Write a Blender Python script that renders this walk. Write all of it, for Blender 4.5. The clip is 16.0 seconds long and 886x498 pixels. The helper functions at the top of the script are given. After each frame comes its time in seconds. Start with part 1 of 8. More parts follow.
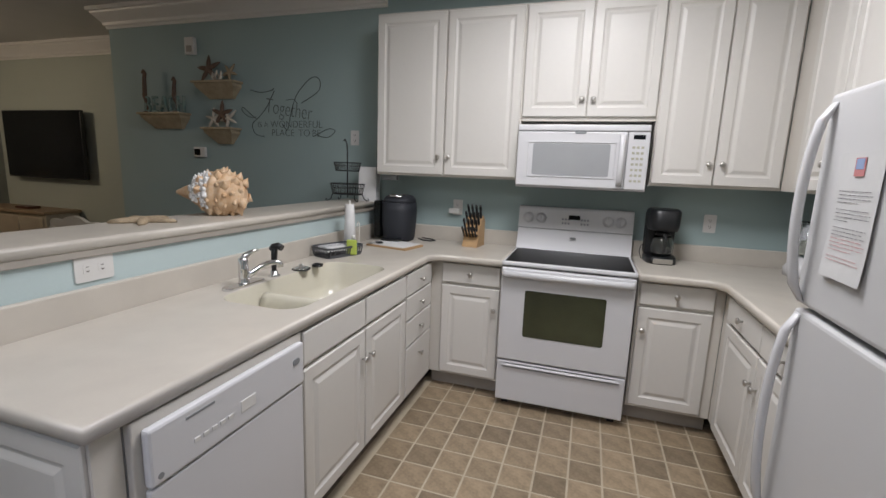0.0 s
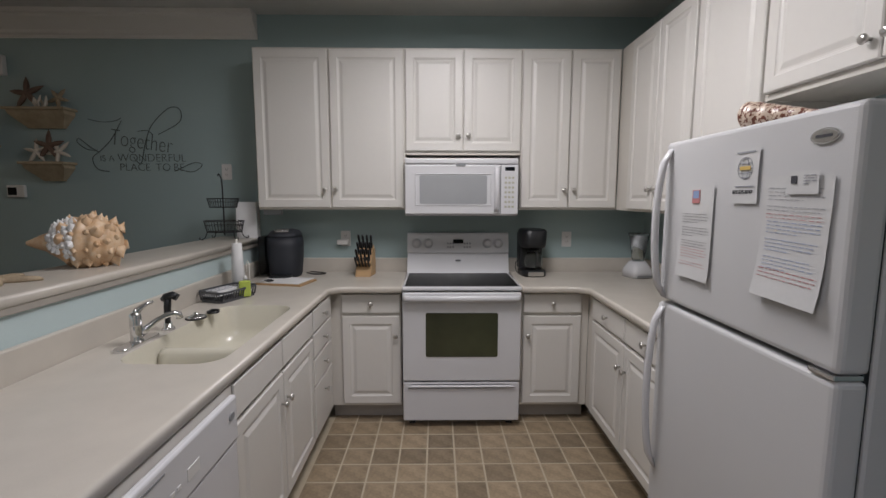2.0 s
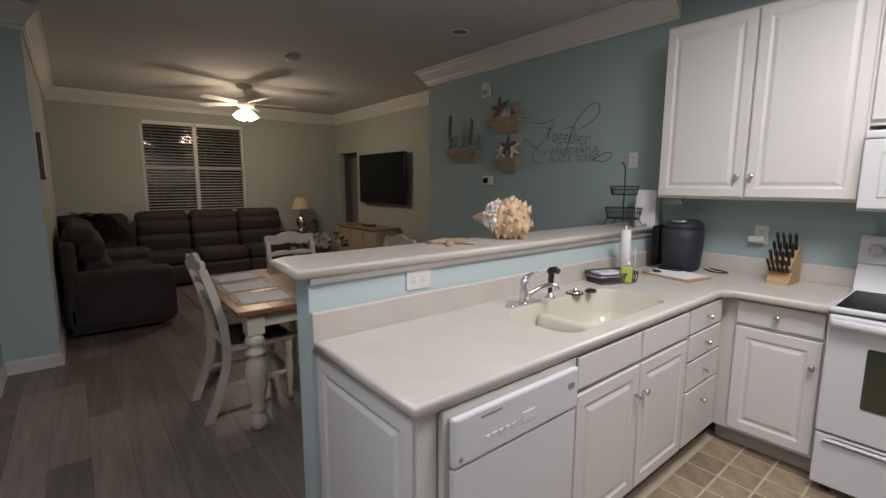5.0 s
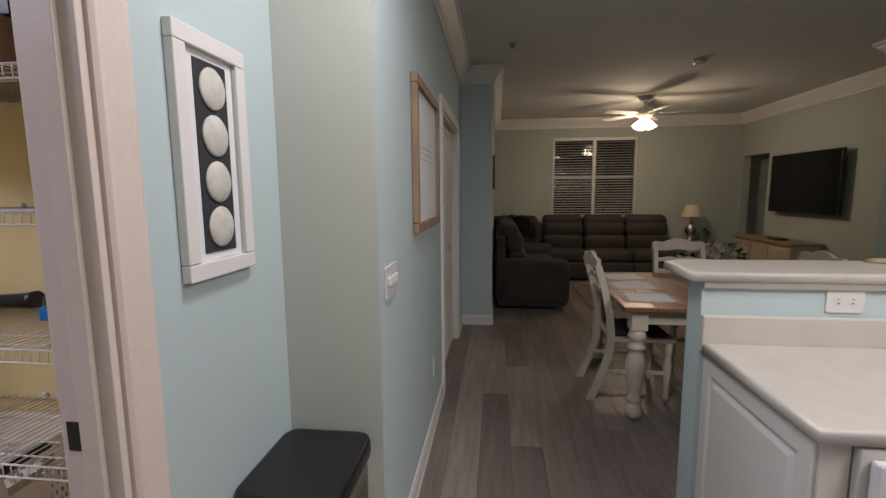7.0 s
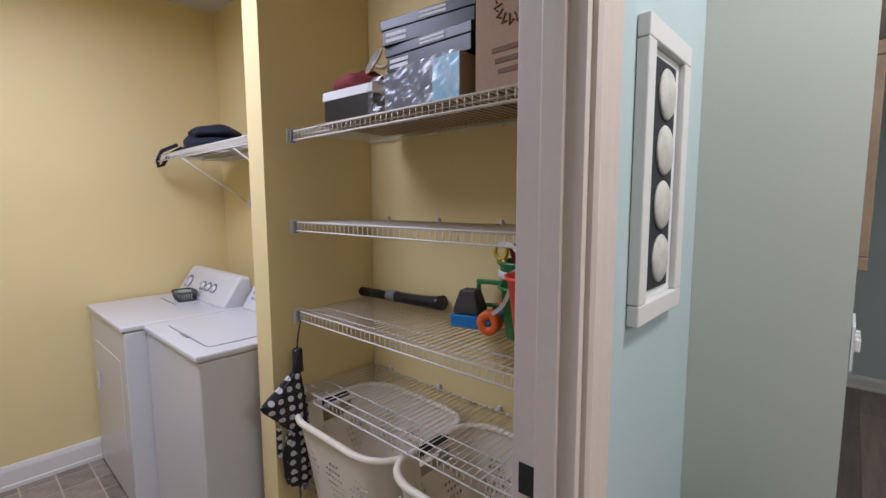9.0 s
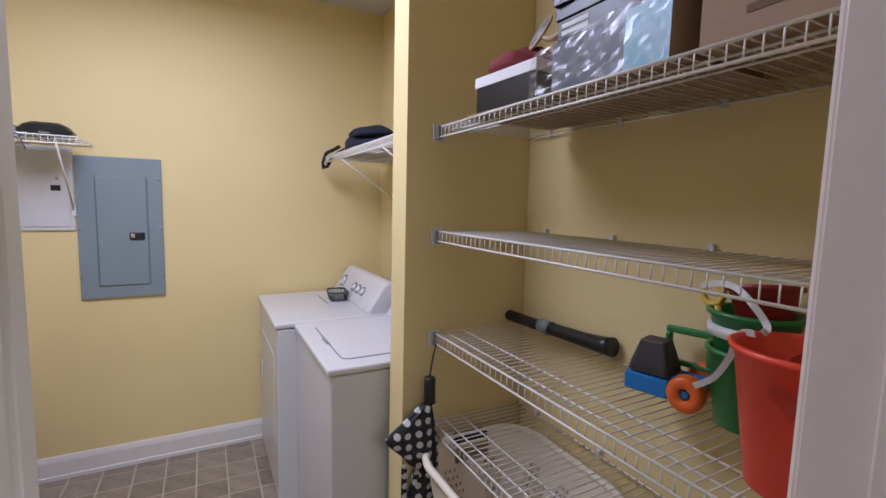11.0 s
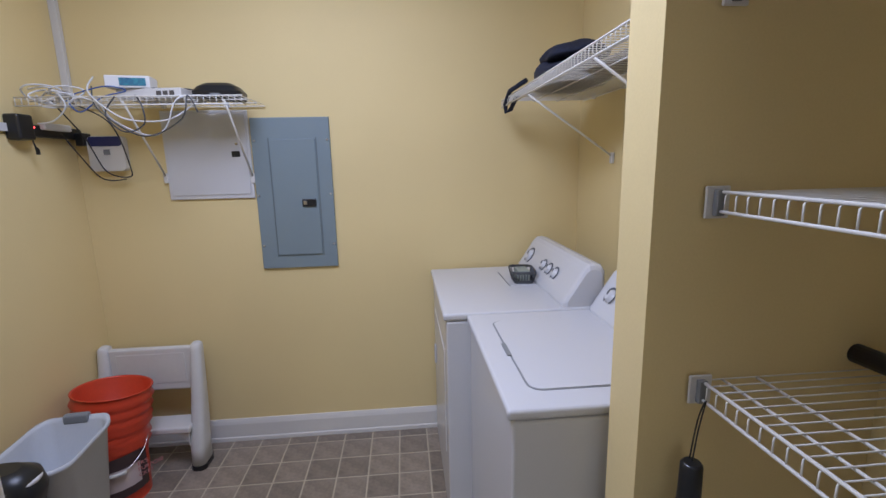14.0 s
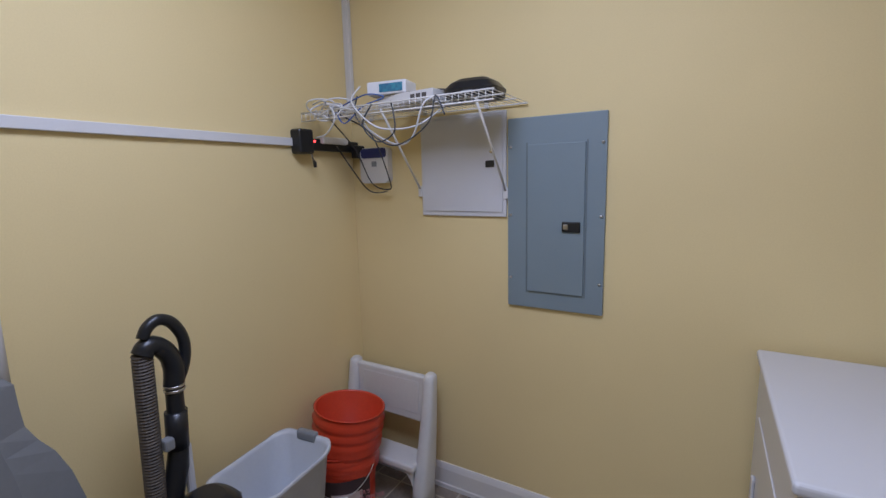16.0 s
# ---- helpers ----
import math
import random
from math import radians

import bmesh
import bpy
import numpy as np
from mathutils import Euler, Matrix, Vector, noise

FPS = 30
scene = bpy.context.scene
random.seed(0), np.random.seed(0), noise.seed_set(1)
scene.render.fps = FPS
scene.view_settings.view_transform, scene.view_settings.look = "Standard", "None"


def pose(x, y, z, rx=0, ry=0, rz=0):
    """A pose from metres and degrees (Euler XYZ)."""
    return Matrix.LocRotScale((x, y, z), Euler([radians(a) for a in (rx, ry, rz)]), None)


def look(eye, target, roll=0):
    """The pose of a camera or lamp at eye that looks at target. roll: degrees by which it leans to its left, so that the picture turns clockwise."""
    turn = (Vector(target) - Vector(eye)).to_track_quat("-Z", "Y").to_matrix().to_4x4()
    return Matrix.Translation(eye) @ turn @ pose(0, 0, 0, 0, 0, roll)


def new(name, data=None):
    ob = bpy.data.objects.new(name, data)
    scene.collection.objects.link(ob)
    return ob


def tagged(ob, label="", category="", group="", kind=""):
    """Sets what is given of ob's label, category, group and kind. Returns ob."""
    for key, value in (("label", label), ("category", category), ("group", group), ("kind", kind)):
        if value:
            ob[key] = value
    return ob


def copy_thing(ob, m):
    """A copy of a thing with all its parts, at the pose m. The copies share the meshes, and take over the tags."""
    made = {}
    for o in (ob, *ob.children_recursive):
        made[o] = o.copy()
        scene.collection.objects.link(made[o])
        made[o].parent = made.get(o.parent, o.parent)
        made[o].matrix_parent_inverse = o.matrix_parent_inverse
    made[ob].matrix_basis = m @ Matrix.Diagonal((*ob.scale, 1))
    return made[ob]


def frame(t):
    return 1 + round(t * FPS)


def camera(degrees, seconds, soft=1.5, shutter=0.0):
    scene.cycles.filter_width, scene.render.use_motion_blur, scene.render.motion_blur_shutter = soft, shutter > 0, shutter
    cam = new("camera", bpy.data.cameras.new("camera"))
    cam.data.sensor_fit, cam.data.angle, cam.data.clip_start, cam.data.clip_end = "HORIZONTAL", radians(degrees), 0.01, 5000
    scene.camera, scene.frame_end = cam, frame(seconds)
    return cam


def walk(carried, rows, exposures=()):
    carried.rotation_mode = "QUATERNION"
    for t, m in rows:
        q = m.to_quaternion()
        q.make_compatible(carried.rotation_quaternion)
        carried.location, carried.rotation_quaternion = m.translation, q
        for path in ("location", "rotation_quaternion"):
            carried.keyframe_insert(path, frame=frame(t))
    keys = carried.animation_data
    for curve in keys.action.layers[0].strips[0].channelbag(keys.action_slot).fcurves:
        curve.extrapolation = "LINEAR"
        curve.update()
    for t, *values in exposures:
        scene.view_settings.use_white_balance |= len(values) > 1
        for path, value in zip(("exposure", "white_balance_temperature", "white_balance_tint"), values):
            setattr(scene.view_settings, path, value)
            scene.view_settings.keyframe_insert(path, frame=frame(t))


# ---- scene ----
cam = camera(89.2, 16.0)
PATH = [
    (0, (-0.067, 0.023, 1.445), (-0.666, 1.899, 1.094), 2.1),
    (0.5, (-0.148, 0.019, 1.471), (-0.568, 1.954, 1.193), 1.4),
    (1, (-0.215, -0.033, 1.496), (-0.421, 1.946, 1.293), 0.7),
    (1.5, (-0.273, -0.099, 1.497), (-0.314, 1.891, 1.3), 0.3),
    (2, (-0.305, -0.128, 1.48), (-0.28, 1.858, 1.249), 0.1),
    (2.5, (-0.318, -0.132, 1.463), (-0.338, 1.85, 1.191), -0.1),
    (3, (-0.305, -0.105, 1.456), (-0.506, 1.862, 1.16), 0.2),
    (3.5, (-0.222, -0.021, 1.472), (-0.787, 1.876, 1.186), 0.6),
    (4, (-0.199, 0.011, 1.465), (-1.17, 1.739, 1.198), 0.8),
    (4.2, (-0.193, 0.005, 1.476), (-1.319, 1.636, 1.206), 0.7),
    (6.3, (0.075, -0.156, 1.482), (-1.851, 0.309, 1.211), -0.8),
    (6.5, (0.082, -0.166, 1.471), (-1.883, 0.097, 1.211), -0.8),
    (7, (0.128, -0.192, 1.482), (-1.842, -0.428, 1.231), -0.5),
    (7.5, (0.128, -0.268, 1.48), (-1.766, -0.862, 1.235), -0.4),
    (8, (0.106, -0.398, 1.495), (-1.67, -1.289, 1.268), -0.3),
    (8.5, (0.095, -0.515, 1.513), (-1.565, -1.609, 1.293), -0.2),
    (9, (0.068, -0.598, 1.521), (-1.405, -1.935, 1.313), -0.2),
    (9.5, (-0.015, -0.696, 1.546), (-1.246, -2.26, 1.352), 0.3),
    (9.7, (-0.025, -0.719, 1.541), (-1.176, -2.348, 1.393), 1.8),
    (11.8, (-0.199, -0.921, 1.54), (-1.074, -2.7, 1.278), 0.5),
    (12, (-0.196, -0.936, 1.519), (-1.092, -2.7, 1.228), 0.5),
    (12.5, (-0.2, -1.0, 1.483), (-1.099, -2.751, 1.129), 0.2),
    (13, (-0.193, -1.097, 1.471), (-0.976, -2.892, 1.067), -0.4),
    (13.5, (-0.227, -1.267, 1.465), (-0.747, -3.155, 1.062), -1.0),
    (14, (-0.301, -1.47, 1.506), (-0.466, -3.427, 1.127), -1.3),
    (14.5, (-0.326, -1.63, 1.494), (-0.205, -3.594, 1.133), -1.2),
    (15, (-0.265, -1.828, 1.505), (0.049, -3.774, 1.165), -1.2),
    (15.2, (-0.241, -1.87, 1.51), (0.164, -3.802, 1.191), -0.4),
    (15.5, (-0.244, -1.957, 1.507), (0.362, -3.836, 1.186), -1.4),
    (16, (-0.264, -2.103, 1.515), (0.74, -3.805, 1.204), -1.4),
]
LIGHTNESS = [(0, 0.03, 6450, 10), (0.5, 0.07, 6450, 9), (1.0, -0.20, 6500, 11), (2.0, -0.43, 6550, 12), (3.0, -0.42, 6550, 12), (4.2, -0.06, 6500, 12), (6.3, 0.20, 6650, 14), (7.0, 0.14, 6750, 14), (8.0, 0.10, 6600, 12), (9.5, 0.24, 6400, 8), (12.0, 0.08, 6400, 13), (13.5, -0.03, 6200, 10), (14.5, -0.02, 5800, 6), (15.2, -0.10, 5700, 6), (16.0, -0.26, 5900, 8)]
walk(cam, [(t, look(eye, target, roll)) for t, eye, target, roll in PATH], LIGHTNESS)

# ---- world and lights ----
CEIL = 2.775
world = bpy.data.worlds.new("night")
world.use_nodes = True
world.node_tree.nodes["Background"].inputs["Color"].default_value = (0.05, 0.055, 0.07, 1)
world.node_tree.nodes["Background"].inputs["Strength"].default_value = 0.05
scene.world = world
scene.view_settings.exposure = 0.0


def area_lamp(name, m, sx, sy, watts, color):
    data = bpy.data.lights.new(name, "AREA")
    data.shape, data.size, data.size_y, data.energy, data.color = "RECTANGLE", sx, sy, watts, color
    ob = new(name, data)
    ob.matrix_world = m
    return ob


def point_lamp(name, x, y, z, radius, watts, color):
    data = bpy.data.lights.new(name, "POINT")
    data.shadow_soft_size, data.energy, data.color = radius, watts, color
    ob = new(name, data)
    ob.location = (x, y, z)
    return ob


area_lamp("kitchen_lamp", pose(-0.2, 1.75, CEIL - 0.11), 0.7, 0.7, 41, (0.97, 0.955, 0.985))
# Added fill that brightens the hall walls; no fitting is known there.
area_lamp("entry_lamp", pose(-0.9, -0.15, CEIL - 0.11), 0.4, 0.4, 16, (0.97, 0.955, 1.02))
area_lamp("laundry_lamp", pose(0.12, -2.53, CEIL - 0.11), 0.8, 0.8, 30, (0.90, 0.955, 1.32))
for k in range(3):
    a = radians(120 * k + 20)
    point_lamp("fan_bulb", -6.6 + 0.12 * math.cos(a), 1.85 + 0.12 * math.sin(a), 2.30, 0.045, 10, (1.0, 0.80, 0.60))

# ---- materials ----
def nodes_of(name):
    m = bpy.data.materials.new(name)
    m.use_nodes = True
    t = m.node_tree
    return m, t, t.nodes["Principled BSDF"]


def surface(name, color, rough=0.5, vary=0.06, scale=3.0, fine=60.0, bump=0.0, metal=0.0, second=None, spec=0.5, per_piece=0.0, stretch=(1, 1, 1), coat=0.0, rough_vary=0.1):
    """Colour with broad and fine variation, and fine relief."""
    m, t, b = nodes_of(name)
    n, l = t.nodes, t.links
    co = n.new("ShaderNodeTexCoord")
    mp = n.new("ShaderNodeMapping")
    mp.inputs["Scale"].default_value = stretch
    l.new(co.outputs["Object"], mp.inputs["Vector"])
    big, small = n.new("ShaderNodeTexNoise"), n.new("ShaderNodeTexNoise")
    big.inputs["Scale"].default_value, small.inputs["Scale"].default_value = scale, fine
    big.inputs["Detail"].default_value = 5
    small.inputs["Detail"].default_value = 3
    for x in (big, small):
        l.new(mp.outputs["Vector"], x.inputs["Vector"])
    mix = n.new("ShaderNodeMixRGB")
    second = second or tuple(c * (1 - vary * 2) for c in color)
    mix.inputs["Color1"].default_value = (*color, 1)
    mix.inputs["Color2"].default_value = (*second, 1)
    add = n.new("ShaderNodeMath")
    add.operation = "MULTIPLY_ADD"
    l.new(small.outputs["Fac"], add.inputs[0])
    add.inputs[1].default_value = 0.5
    l.new(big.outputs["Fac"], add.inputs[2])
    ramp = n.new("ShaderNodeMapRange")
    ramp.inputs["From Min"].default_value, ramp.inputs["From Max"].default_value = 0.5, 1.0
    l.new(add.outputs[0], ramp.inputs["Value"])
    l.new(ramp.outputs["Result"], mix.inputs["Fac"])
    out = mix.outputs["Color"]
    if per_piece:
        info, hsv, mr = n.new("ShaderNodeObjectInfo"), n.new("ShaderNodeHueSaturation"), n.new("ShaderNodeMapRange")
        mr.inputs["To Min"].default_value, mr.inputs["To Max"].default_value = 1 - per_piece, 1 + per_piece
        l.new(info.outputs["Random"], mr.inputs["Value"])
        l.new(mr.outputs["Result"], hsv.inputs["Value"])
        l.new(out, hsv.inputs["Color"])
        out = hsv.outputs["Color"]
    l.new(out, b.inputs["Base Color"])
    rr = n.new("ShaderNodeMapRange")
    rr.inputs["To Min"].default_value, rr.inputs["To Max"].default_value = max(0.02, rough - rough_vary * rough), min(1, rough + rough_vary * rough)
    l.new(big.outputs["Fac"], rr.inputs["Value"])
    l.new(rr.outputs["Result"], b.inputs["Roughness"])
    b.inputs["Metallic"].default_value = metal
    b.inputs["Specular IOR Level"].default_value = spec
    b.inputs["Coat Weight"].default_value = coat
    if bump:
        bp = n.new("ShaderNodeBump")
        bp.inputs["Strength"].default_value, bp.inputs["Distance"].default_value = bump, 0.002
        l.new(small.outputs["Fac"], bp.inputs["Height"])
        l.new(bp.outputs["Normal"], b.inputs["Normal"])
    return m


def glow(name, color, strength):
    m, t, b = nodes_of(name)
    b.inputs["Base Color"].default_value = (*color, 1)
    b.inputs["Emission Color"].default_value = (*color, 1)
    b.inputs["Emission Strength"].default_value = strength
    return m


def glassy(name, color=(0.9, 0.95, 0.95), rough=0.03, ior=1.45):
    m, t, b = nodes_of(name)
    b.inputs["Base Color"].default_value = (*color, 1)
    b.inputs["Roughness"].default_value = rough
    b.inputs["Transmission Weight"].default_value = 1.0
    b.inputs["IOR"].default_value = ior
    return m


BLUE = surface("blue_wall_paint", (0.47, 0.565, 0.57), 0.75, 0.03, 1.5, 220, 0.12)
# The blue wall paint again, darkened so its colour holds the kitchen's dim light.
DIMBLUE = surface("dimmed_blue_wall_paint", (0.33, 0.42, 0.42), 0.75, 0.03, 1.5, 220, 0.12)
BEIGE = surface("greige_wall_paint", (0.42, 0.45, 0.40), 0.75, 0.03, 1.5, 220, 0.12)
YELLOW = surface("yellow_wall_paint", (0.77, 0.625, 0.315), 0.7, 0.04, 1.2, 200, 0.15)
CEILING = surface("ceiling_paint", (0.62, 0.62, 0.60), 0.9, 0.03, 2, 90, 0.5)
TRIM = surface("white_trim_paint", (0.72, 0.70, 0.67), 0.4, 0.02, 4, 80, 0.05)
PINKTRIM = surface("aged_white_trim_paint", (0.70, 0.60, 0.53), 0.4, 0.04, 4, 60, 0.06)
CAB = surface("white_cabinet_laminate", (0.65, 0.63, 0.595), 0.38, 0.015, 3, 40, 0.02)
CABFRAME = surface("cream_cabinet_frame", (0.62, 0.59, 0.54), 0.4, 0.03, 3, 60, 0.03)
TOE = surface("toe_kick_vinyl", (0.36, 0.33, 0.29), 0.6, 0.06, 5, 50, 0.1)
COUNTER = surface("speckled_cream_counter", (0.55, 0.51, 0.45), 0.33, 0.05, 8, 420, 0.02)
SINKMAT = surface("cream_sink", (0.62, 0.59, 0.49), 0.22, 0.03, 4, 100, 0.0)
APPL = surface("white_appliance_enamel", (0.61, 0.61, 0.625), 0.25, 0.01, 3, 300, 0.05)
FRIDGE = surface("textured_white_fridge", (0.55, 0.55, 0.555), 0.38, 0.015, 2, 500, 0.35)
PLASTIC = surface("white_plastic", (0.66, 0.65, 0.63), 0.4, 0.02, 6, 100, 0.0)
GREYPL = surface("grey_plastic", (0.22, 0.23, 0.24), 0.45, 0.05, 6, 100, 0.02)
BLACKPL = surface("black_plastic", (0.012, 0.013, 0.015), 0.35, 0.1, 6, 200, 0.03)
BLACKGL = surface("black_glass", (0.008, 0.009, 0.011), 0.18, 0.05, 3, 60, spec=0.12)
OVENGL = surface("oven_window_glass", (0.060, 0.066, 0.034), 0.12, 0.3, 3, 500)
CHROME = surface("chrome", (0.75, 0.75, 0.76), 0.12, 0.03, 4, 60, 0.0, 1.0)
NICKEL = surface("brushed_nickel", (0.62, 0.60, 0.57), 0.28, 0.05, 4, 60, 0.02, 1.0)
WIREM = surface("black_wire", (0.02, 0.022, 0.025), 0.5, 0.1, 6, 80, 0.05)
WHWIRE = surface("white_coated_wire", (0.75, 0.73, 0.68), 0.35, 0.03, 6, 80)
GROUT = surface("pale_joint", (0.50, 0.43, 0.32), 0.7, 0.08, 6, 90, 0.1)
TILE = surface("stone_look_tile", (0.33, 0.252, 0.165), 0.42, 0.25, 14, 70, 0.08, second=(0.175, 0.132, 0.084), per_piece=0.24)
# Greige tint holds the warm light that falls on the alcove wall.
ALCOVE_TINT = surface("greige_alcove_light_tint", (0.50, 0.52, 0.46), 0.75, 0.03, 1.5, 220, 0.12)
TILE2 = surface("grey_stone_tile", (0.30, 0.245, 0.19), 0.42, 0.25, 14, 70, 0.08, second=(0.17, 0.14, 0.11), per_piece=0.22)
PLANK = surface("grey_oak_plank", (0.27, 0.225, 0.20), 0.42, 0.3, 2.5, 28, 0.15, second=(0.15, 0.125, 0.11), per_piece=0.28, stretch=(0.7, 9, 9))
UNDER = surface("dark_subfloor", (0.03, 0.026, 0.024), 0.8)
NOTEP = surface("note_paper", (0.58, 0.58, 0.58), 0.7, 0.03, 8, 90)
PAPER = surface("white_paper", (0.74, 0.74, 0.74), 0.7, 0.03, 8, 90)
INK = surface("black_ink", (0.05, 0.05, 0.06), 0.8)
INKGREY = surface("grey_ink", (0.30, 0.31, 0.34), 0.8)
INKRED = surface("red_ink", (0.50, 0.20, 0.20), 0.8)
INKBLUE = surface("blue_ink", (0.25, 0.33, 0.52), 0.8)

# ---- building helpers ----
def part(name, bm, material, parent=None, label="", smooth=False, kind=""):
    me = bpy.data.meshes.new(name)
    bm.normal_update()
    bm.to_mesh(me)
    bm.free()
    mats = material if isinstance(material, (list, tuple)) else [material]
    for m in mats:
        me.materials.append(m)
    if smooth:
        for p in me.polygons:
            p.use_smooth = True
    ob = new(name, me)
    if parent is not None:
        ob.parent = parent
    return tagged(ob, label, kind=kind)


def thing(name, m, label, category, group=""):
    ob = new(name)
    ob.empty_display_size = 0.1
    ob.matrix_world = m
    return tagged(ob, label, category, group)


def at(x, y, z=0.0, rz=0.0, rx=0.0, ry=0.0):
    return pose(x, y, z, rx, ry, rz)


def box(bm, x0, x1, y0, y1, z0, z1, bevel=0.0, seg=2, mat=0, m=None):
    r = bmesh.ops.create_cube(bm, size=1.0)
    vs = r["verts"]
    t = Matrix.Translation(((x0 + x1) / 2, (y0 + y1) / 2, (z0 + z1) / 2)) @ Matrix.Diagonal((abs(x1 - x0), abs(y1 - y0), abs(z1 - z0), 1))
    bmesh.ops.transform(bm, matrix=(m @ t) if m else t, verts=vs)
    faces = {f for v in vs for f in v.link_faces}
    for f in faces:
        f.material_index = mat
    if bevel > 0:
        es = list({e for v in vs for e in v.link_edges})
        r = bmesh.ops.bevel(bm, geom=es, offset=bevel, segments=seg, affect="EDGES", profile=0.5)
        for f in r["faces"]:
            f.material_index = mat
    return bm


def boxed(*a, **k):
    return box(bmesh.new(), *a, **k)


def slab(name, x0, x1, y0, y1, z0, z1, mat, label, bevel=0.0, kind="structure"):
    ob = part(name, boxed(x0, x1, y0, y1, z0, z1, bevel), mat)
    return tagged(ob, label, kind=kind)


def lathe(bm, profile, seg=24, m=None, mat=0, cap=True):
    """Turns (radius, z) round the z axis."""
    rings = []
    for r, z in profile:
        ring = []
        for k in range(seg):
            a = 2 * math.pi * k / seg
            v = Vector((r * math.cos(a), r * math.sin(a), z))
            ring.append(bm.verts.new(m @ v if m else v))
        rings.append(ring)
    for a, b in zip(rings, rings[1:]):
        for k in range(seg):
            f = bm.faces.new((a[k], a[(k + 1) % seg], b[(k + 1) % seg], b[k]))
            f.material_index = mat
            f.smooth = True
    if cap:
        for ring, flip in ((rings[0], True), (rings[-1], False)):
            f = bm.faces.new(ring[::-1] if flip else ring)
            f.material_index = mat
    return bm


def tube(bm, pts, r, seg=8, closed=False, mat=0, taper=None):
    """A round rod along points."""
    pts = [Vector(p) for p in pts]
    n = len(pts)
    rings = []
    last = None
    for i, p in enumerate(pts):
        if closed:
            d = pts[(i + 1) % n] - pts[i - 1]
        else:
            d = pts[min(i + 1, n - 1)] - pts[max(i - 1, 0)]
        d.normalize()
        if last is None:
            side = d.orthogonal().normalized()
        else:
            side = (last - d * last.dot(d))
            side = side.normalized() if side.length > 1e-6 else d.orthogonal().normalized()
        last = side
        up = d.cross(side)
        rr = r * (taper[i] if taper else 1)
        rings.append([bm.verts.new(p + side * rr * math.cos(2 * math.pi * k / seg) + up * rr * math.sin(2 * math.pi * k / seg)) for k in range(seg)])
    pairs = list(zip(rings, rings[1:])) + ([(rings[-1], rings[0])] if closed else [])
    for a, b in pairs:
        for k in range(seg):
            f = bm.faces.new((a[k], a[(k + 1) % seg], b[(k + 1) % seg], b[k]))
            f.material_index = mat
            f.smooth = True
    if not closed:
        bm.faces.new(rings[0][::-1]).material_index = mat
        bm.faces.new(rings[-1]).material_index = mat
    return bm


def arc_pts(cx, cy, r, a0, a1, n):
    return [(cx + r * math.cos(radians(a0 + (a1 - a0) * k / n)), cy + r * math.sin(radians(a0 + (a1 - a0) * k / n))) for k in range(n + 1)]


def prism(bm, outline, z0, z1, m=None, mat=0, bevel=0.0):
    """An outline in x and y, made solid from z0 to z1."""
    low = [bm.verts.new((m @ Vector((x, y, z0))) if m else (x, y, z0)) for x, y in outline]
    high = [bm.verts.new((m @ Vector((x, y, z1))) if m else (x, y, z1)) for x, y in outline]
    n = len(outline)
    fs = [bm.faces.new(low[::-1]), bm.faces.new(high)]
    for k in range(n):
        fs.append(bm.faces.new((low[k], low[(k + 1) % n], high[(k + 1) % n], high[k])))
    for f in fs:
        f.material_index = mat
    if bevel:
        es = list({e for v in high for e in v.link_edges if all(w in high for w in e.verts)})
        r = bmesh.ops.bevel(bm, geom=es, offset=bevel, segments=3, affect="EDGES", profile=0.5)
        for f in r["faces"]:
            f.material_index = mat
    return bm


SIDE_X = Matrix(((0, 0, 1, 0), (1, 0, 0, 0), (0, 1, 0, 0), (0, 0, 0, 1)))  # outline x, y to world y, z; depth to x
FRONT_Y = Matrix(((1, 0, 0, 0), (0, 0, 1, 0), (0, 1, 0, 0), (0, 0, 0, 1)))  # outline x, y to world x, z; depth to y


def rounded(w, h, r, n=5):
    """A rounded rectangle about the origin."""
    pts = []
    for cx, cy, a in ((w / 2 - r, h / 2 - r, 0), (-w / 2 + r, h / 2 - r, 90), (-w / 2 + r, -h / 2 + r, 180), (w / 2 - r, -h / 2 + r, 270)):
        pts += arc_pts(cx, cy, r, a, a + 90, n)
    return pts


def loft(bm, loops, closed_ends=(True, True), mat=0, smooth=True):
    """Skins loops of points, all of one length."""
    rings = [[bm.verts.new(p) for p in loop] for loop in loops]
    n = len(rings[0])
    for a, b in zip(rings, rings[1:]):
        for k in range(n):
            f = bm.faces.new((a[k], a[(k + 1) % n], b[(k + 1) % n], b[k]))
            f.smooth, f.material_index = smooth, mat
    if closed_ends[0]:
        bm.faces.new(rings[0][::-1]).material_index = mat
    if closed_ends[1]:
        bm.faces.new(rings[-1]).material_index = mat
    return bm


def outward(bm):
    bmesh.ops.recalc_face_normals(bm, faces=bm.faces)
    return bm


def wall_with_holes(name, axis, at0, at1, lo, hi, z0, z1, holes, mat, label):
    """A wall along axis x or y, from lo to hi, thick from at0 to at1, with openings (a, b, za, zb) through it."""
    bm = bmesh.new()

    def piece(a, b, za, zb):
        if b - a > 1e-4 and zb - za > 1e-4:
            if axis == "x":
                box(bm, a, b, at0, at1, za, zb)
            else:
                box(bm, at0, at1, a, b, za, zb)
    x = lo
    for a, b, za, zb in sorted(holes):
        piece(x, a, z0, z1)
        piece(a, b, z0, za)
        piece(a, b, zb, z1)
        x = b
    piece(x, hi, z0, z1)
    return tagged(part(name, bm, mat), label, kind="structure")


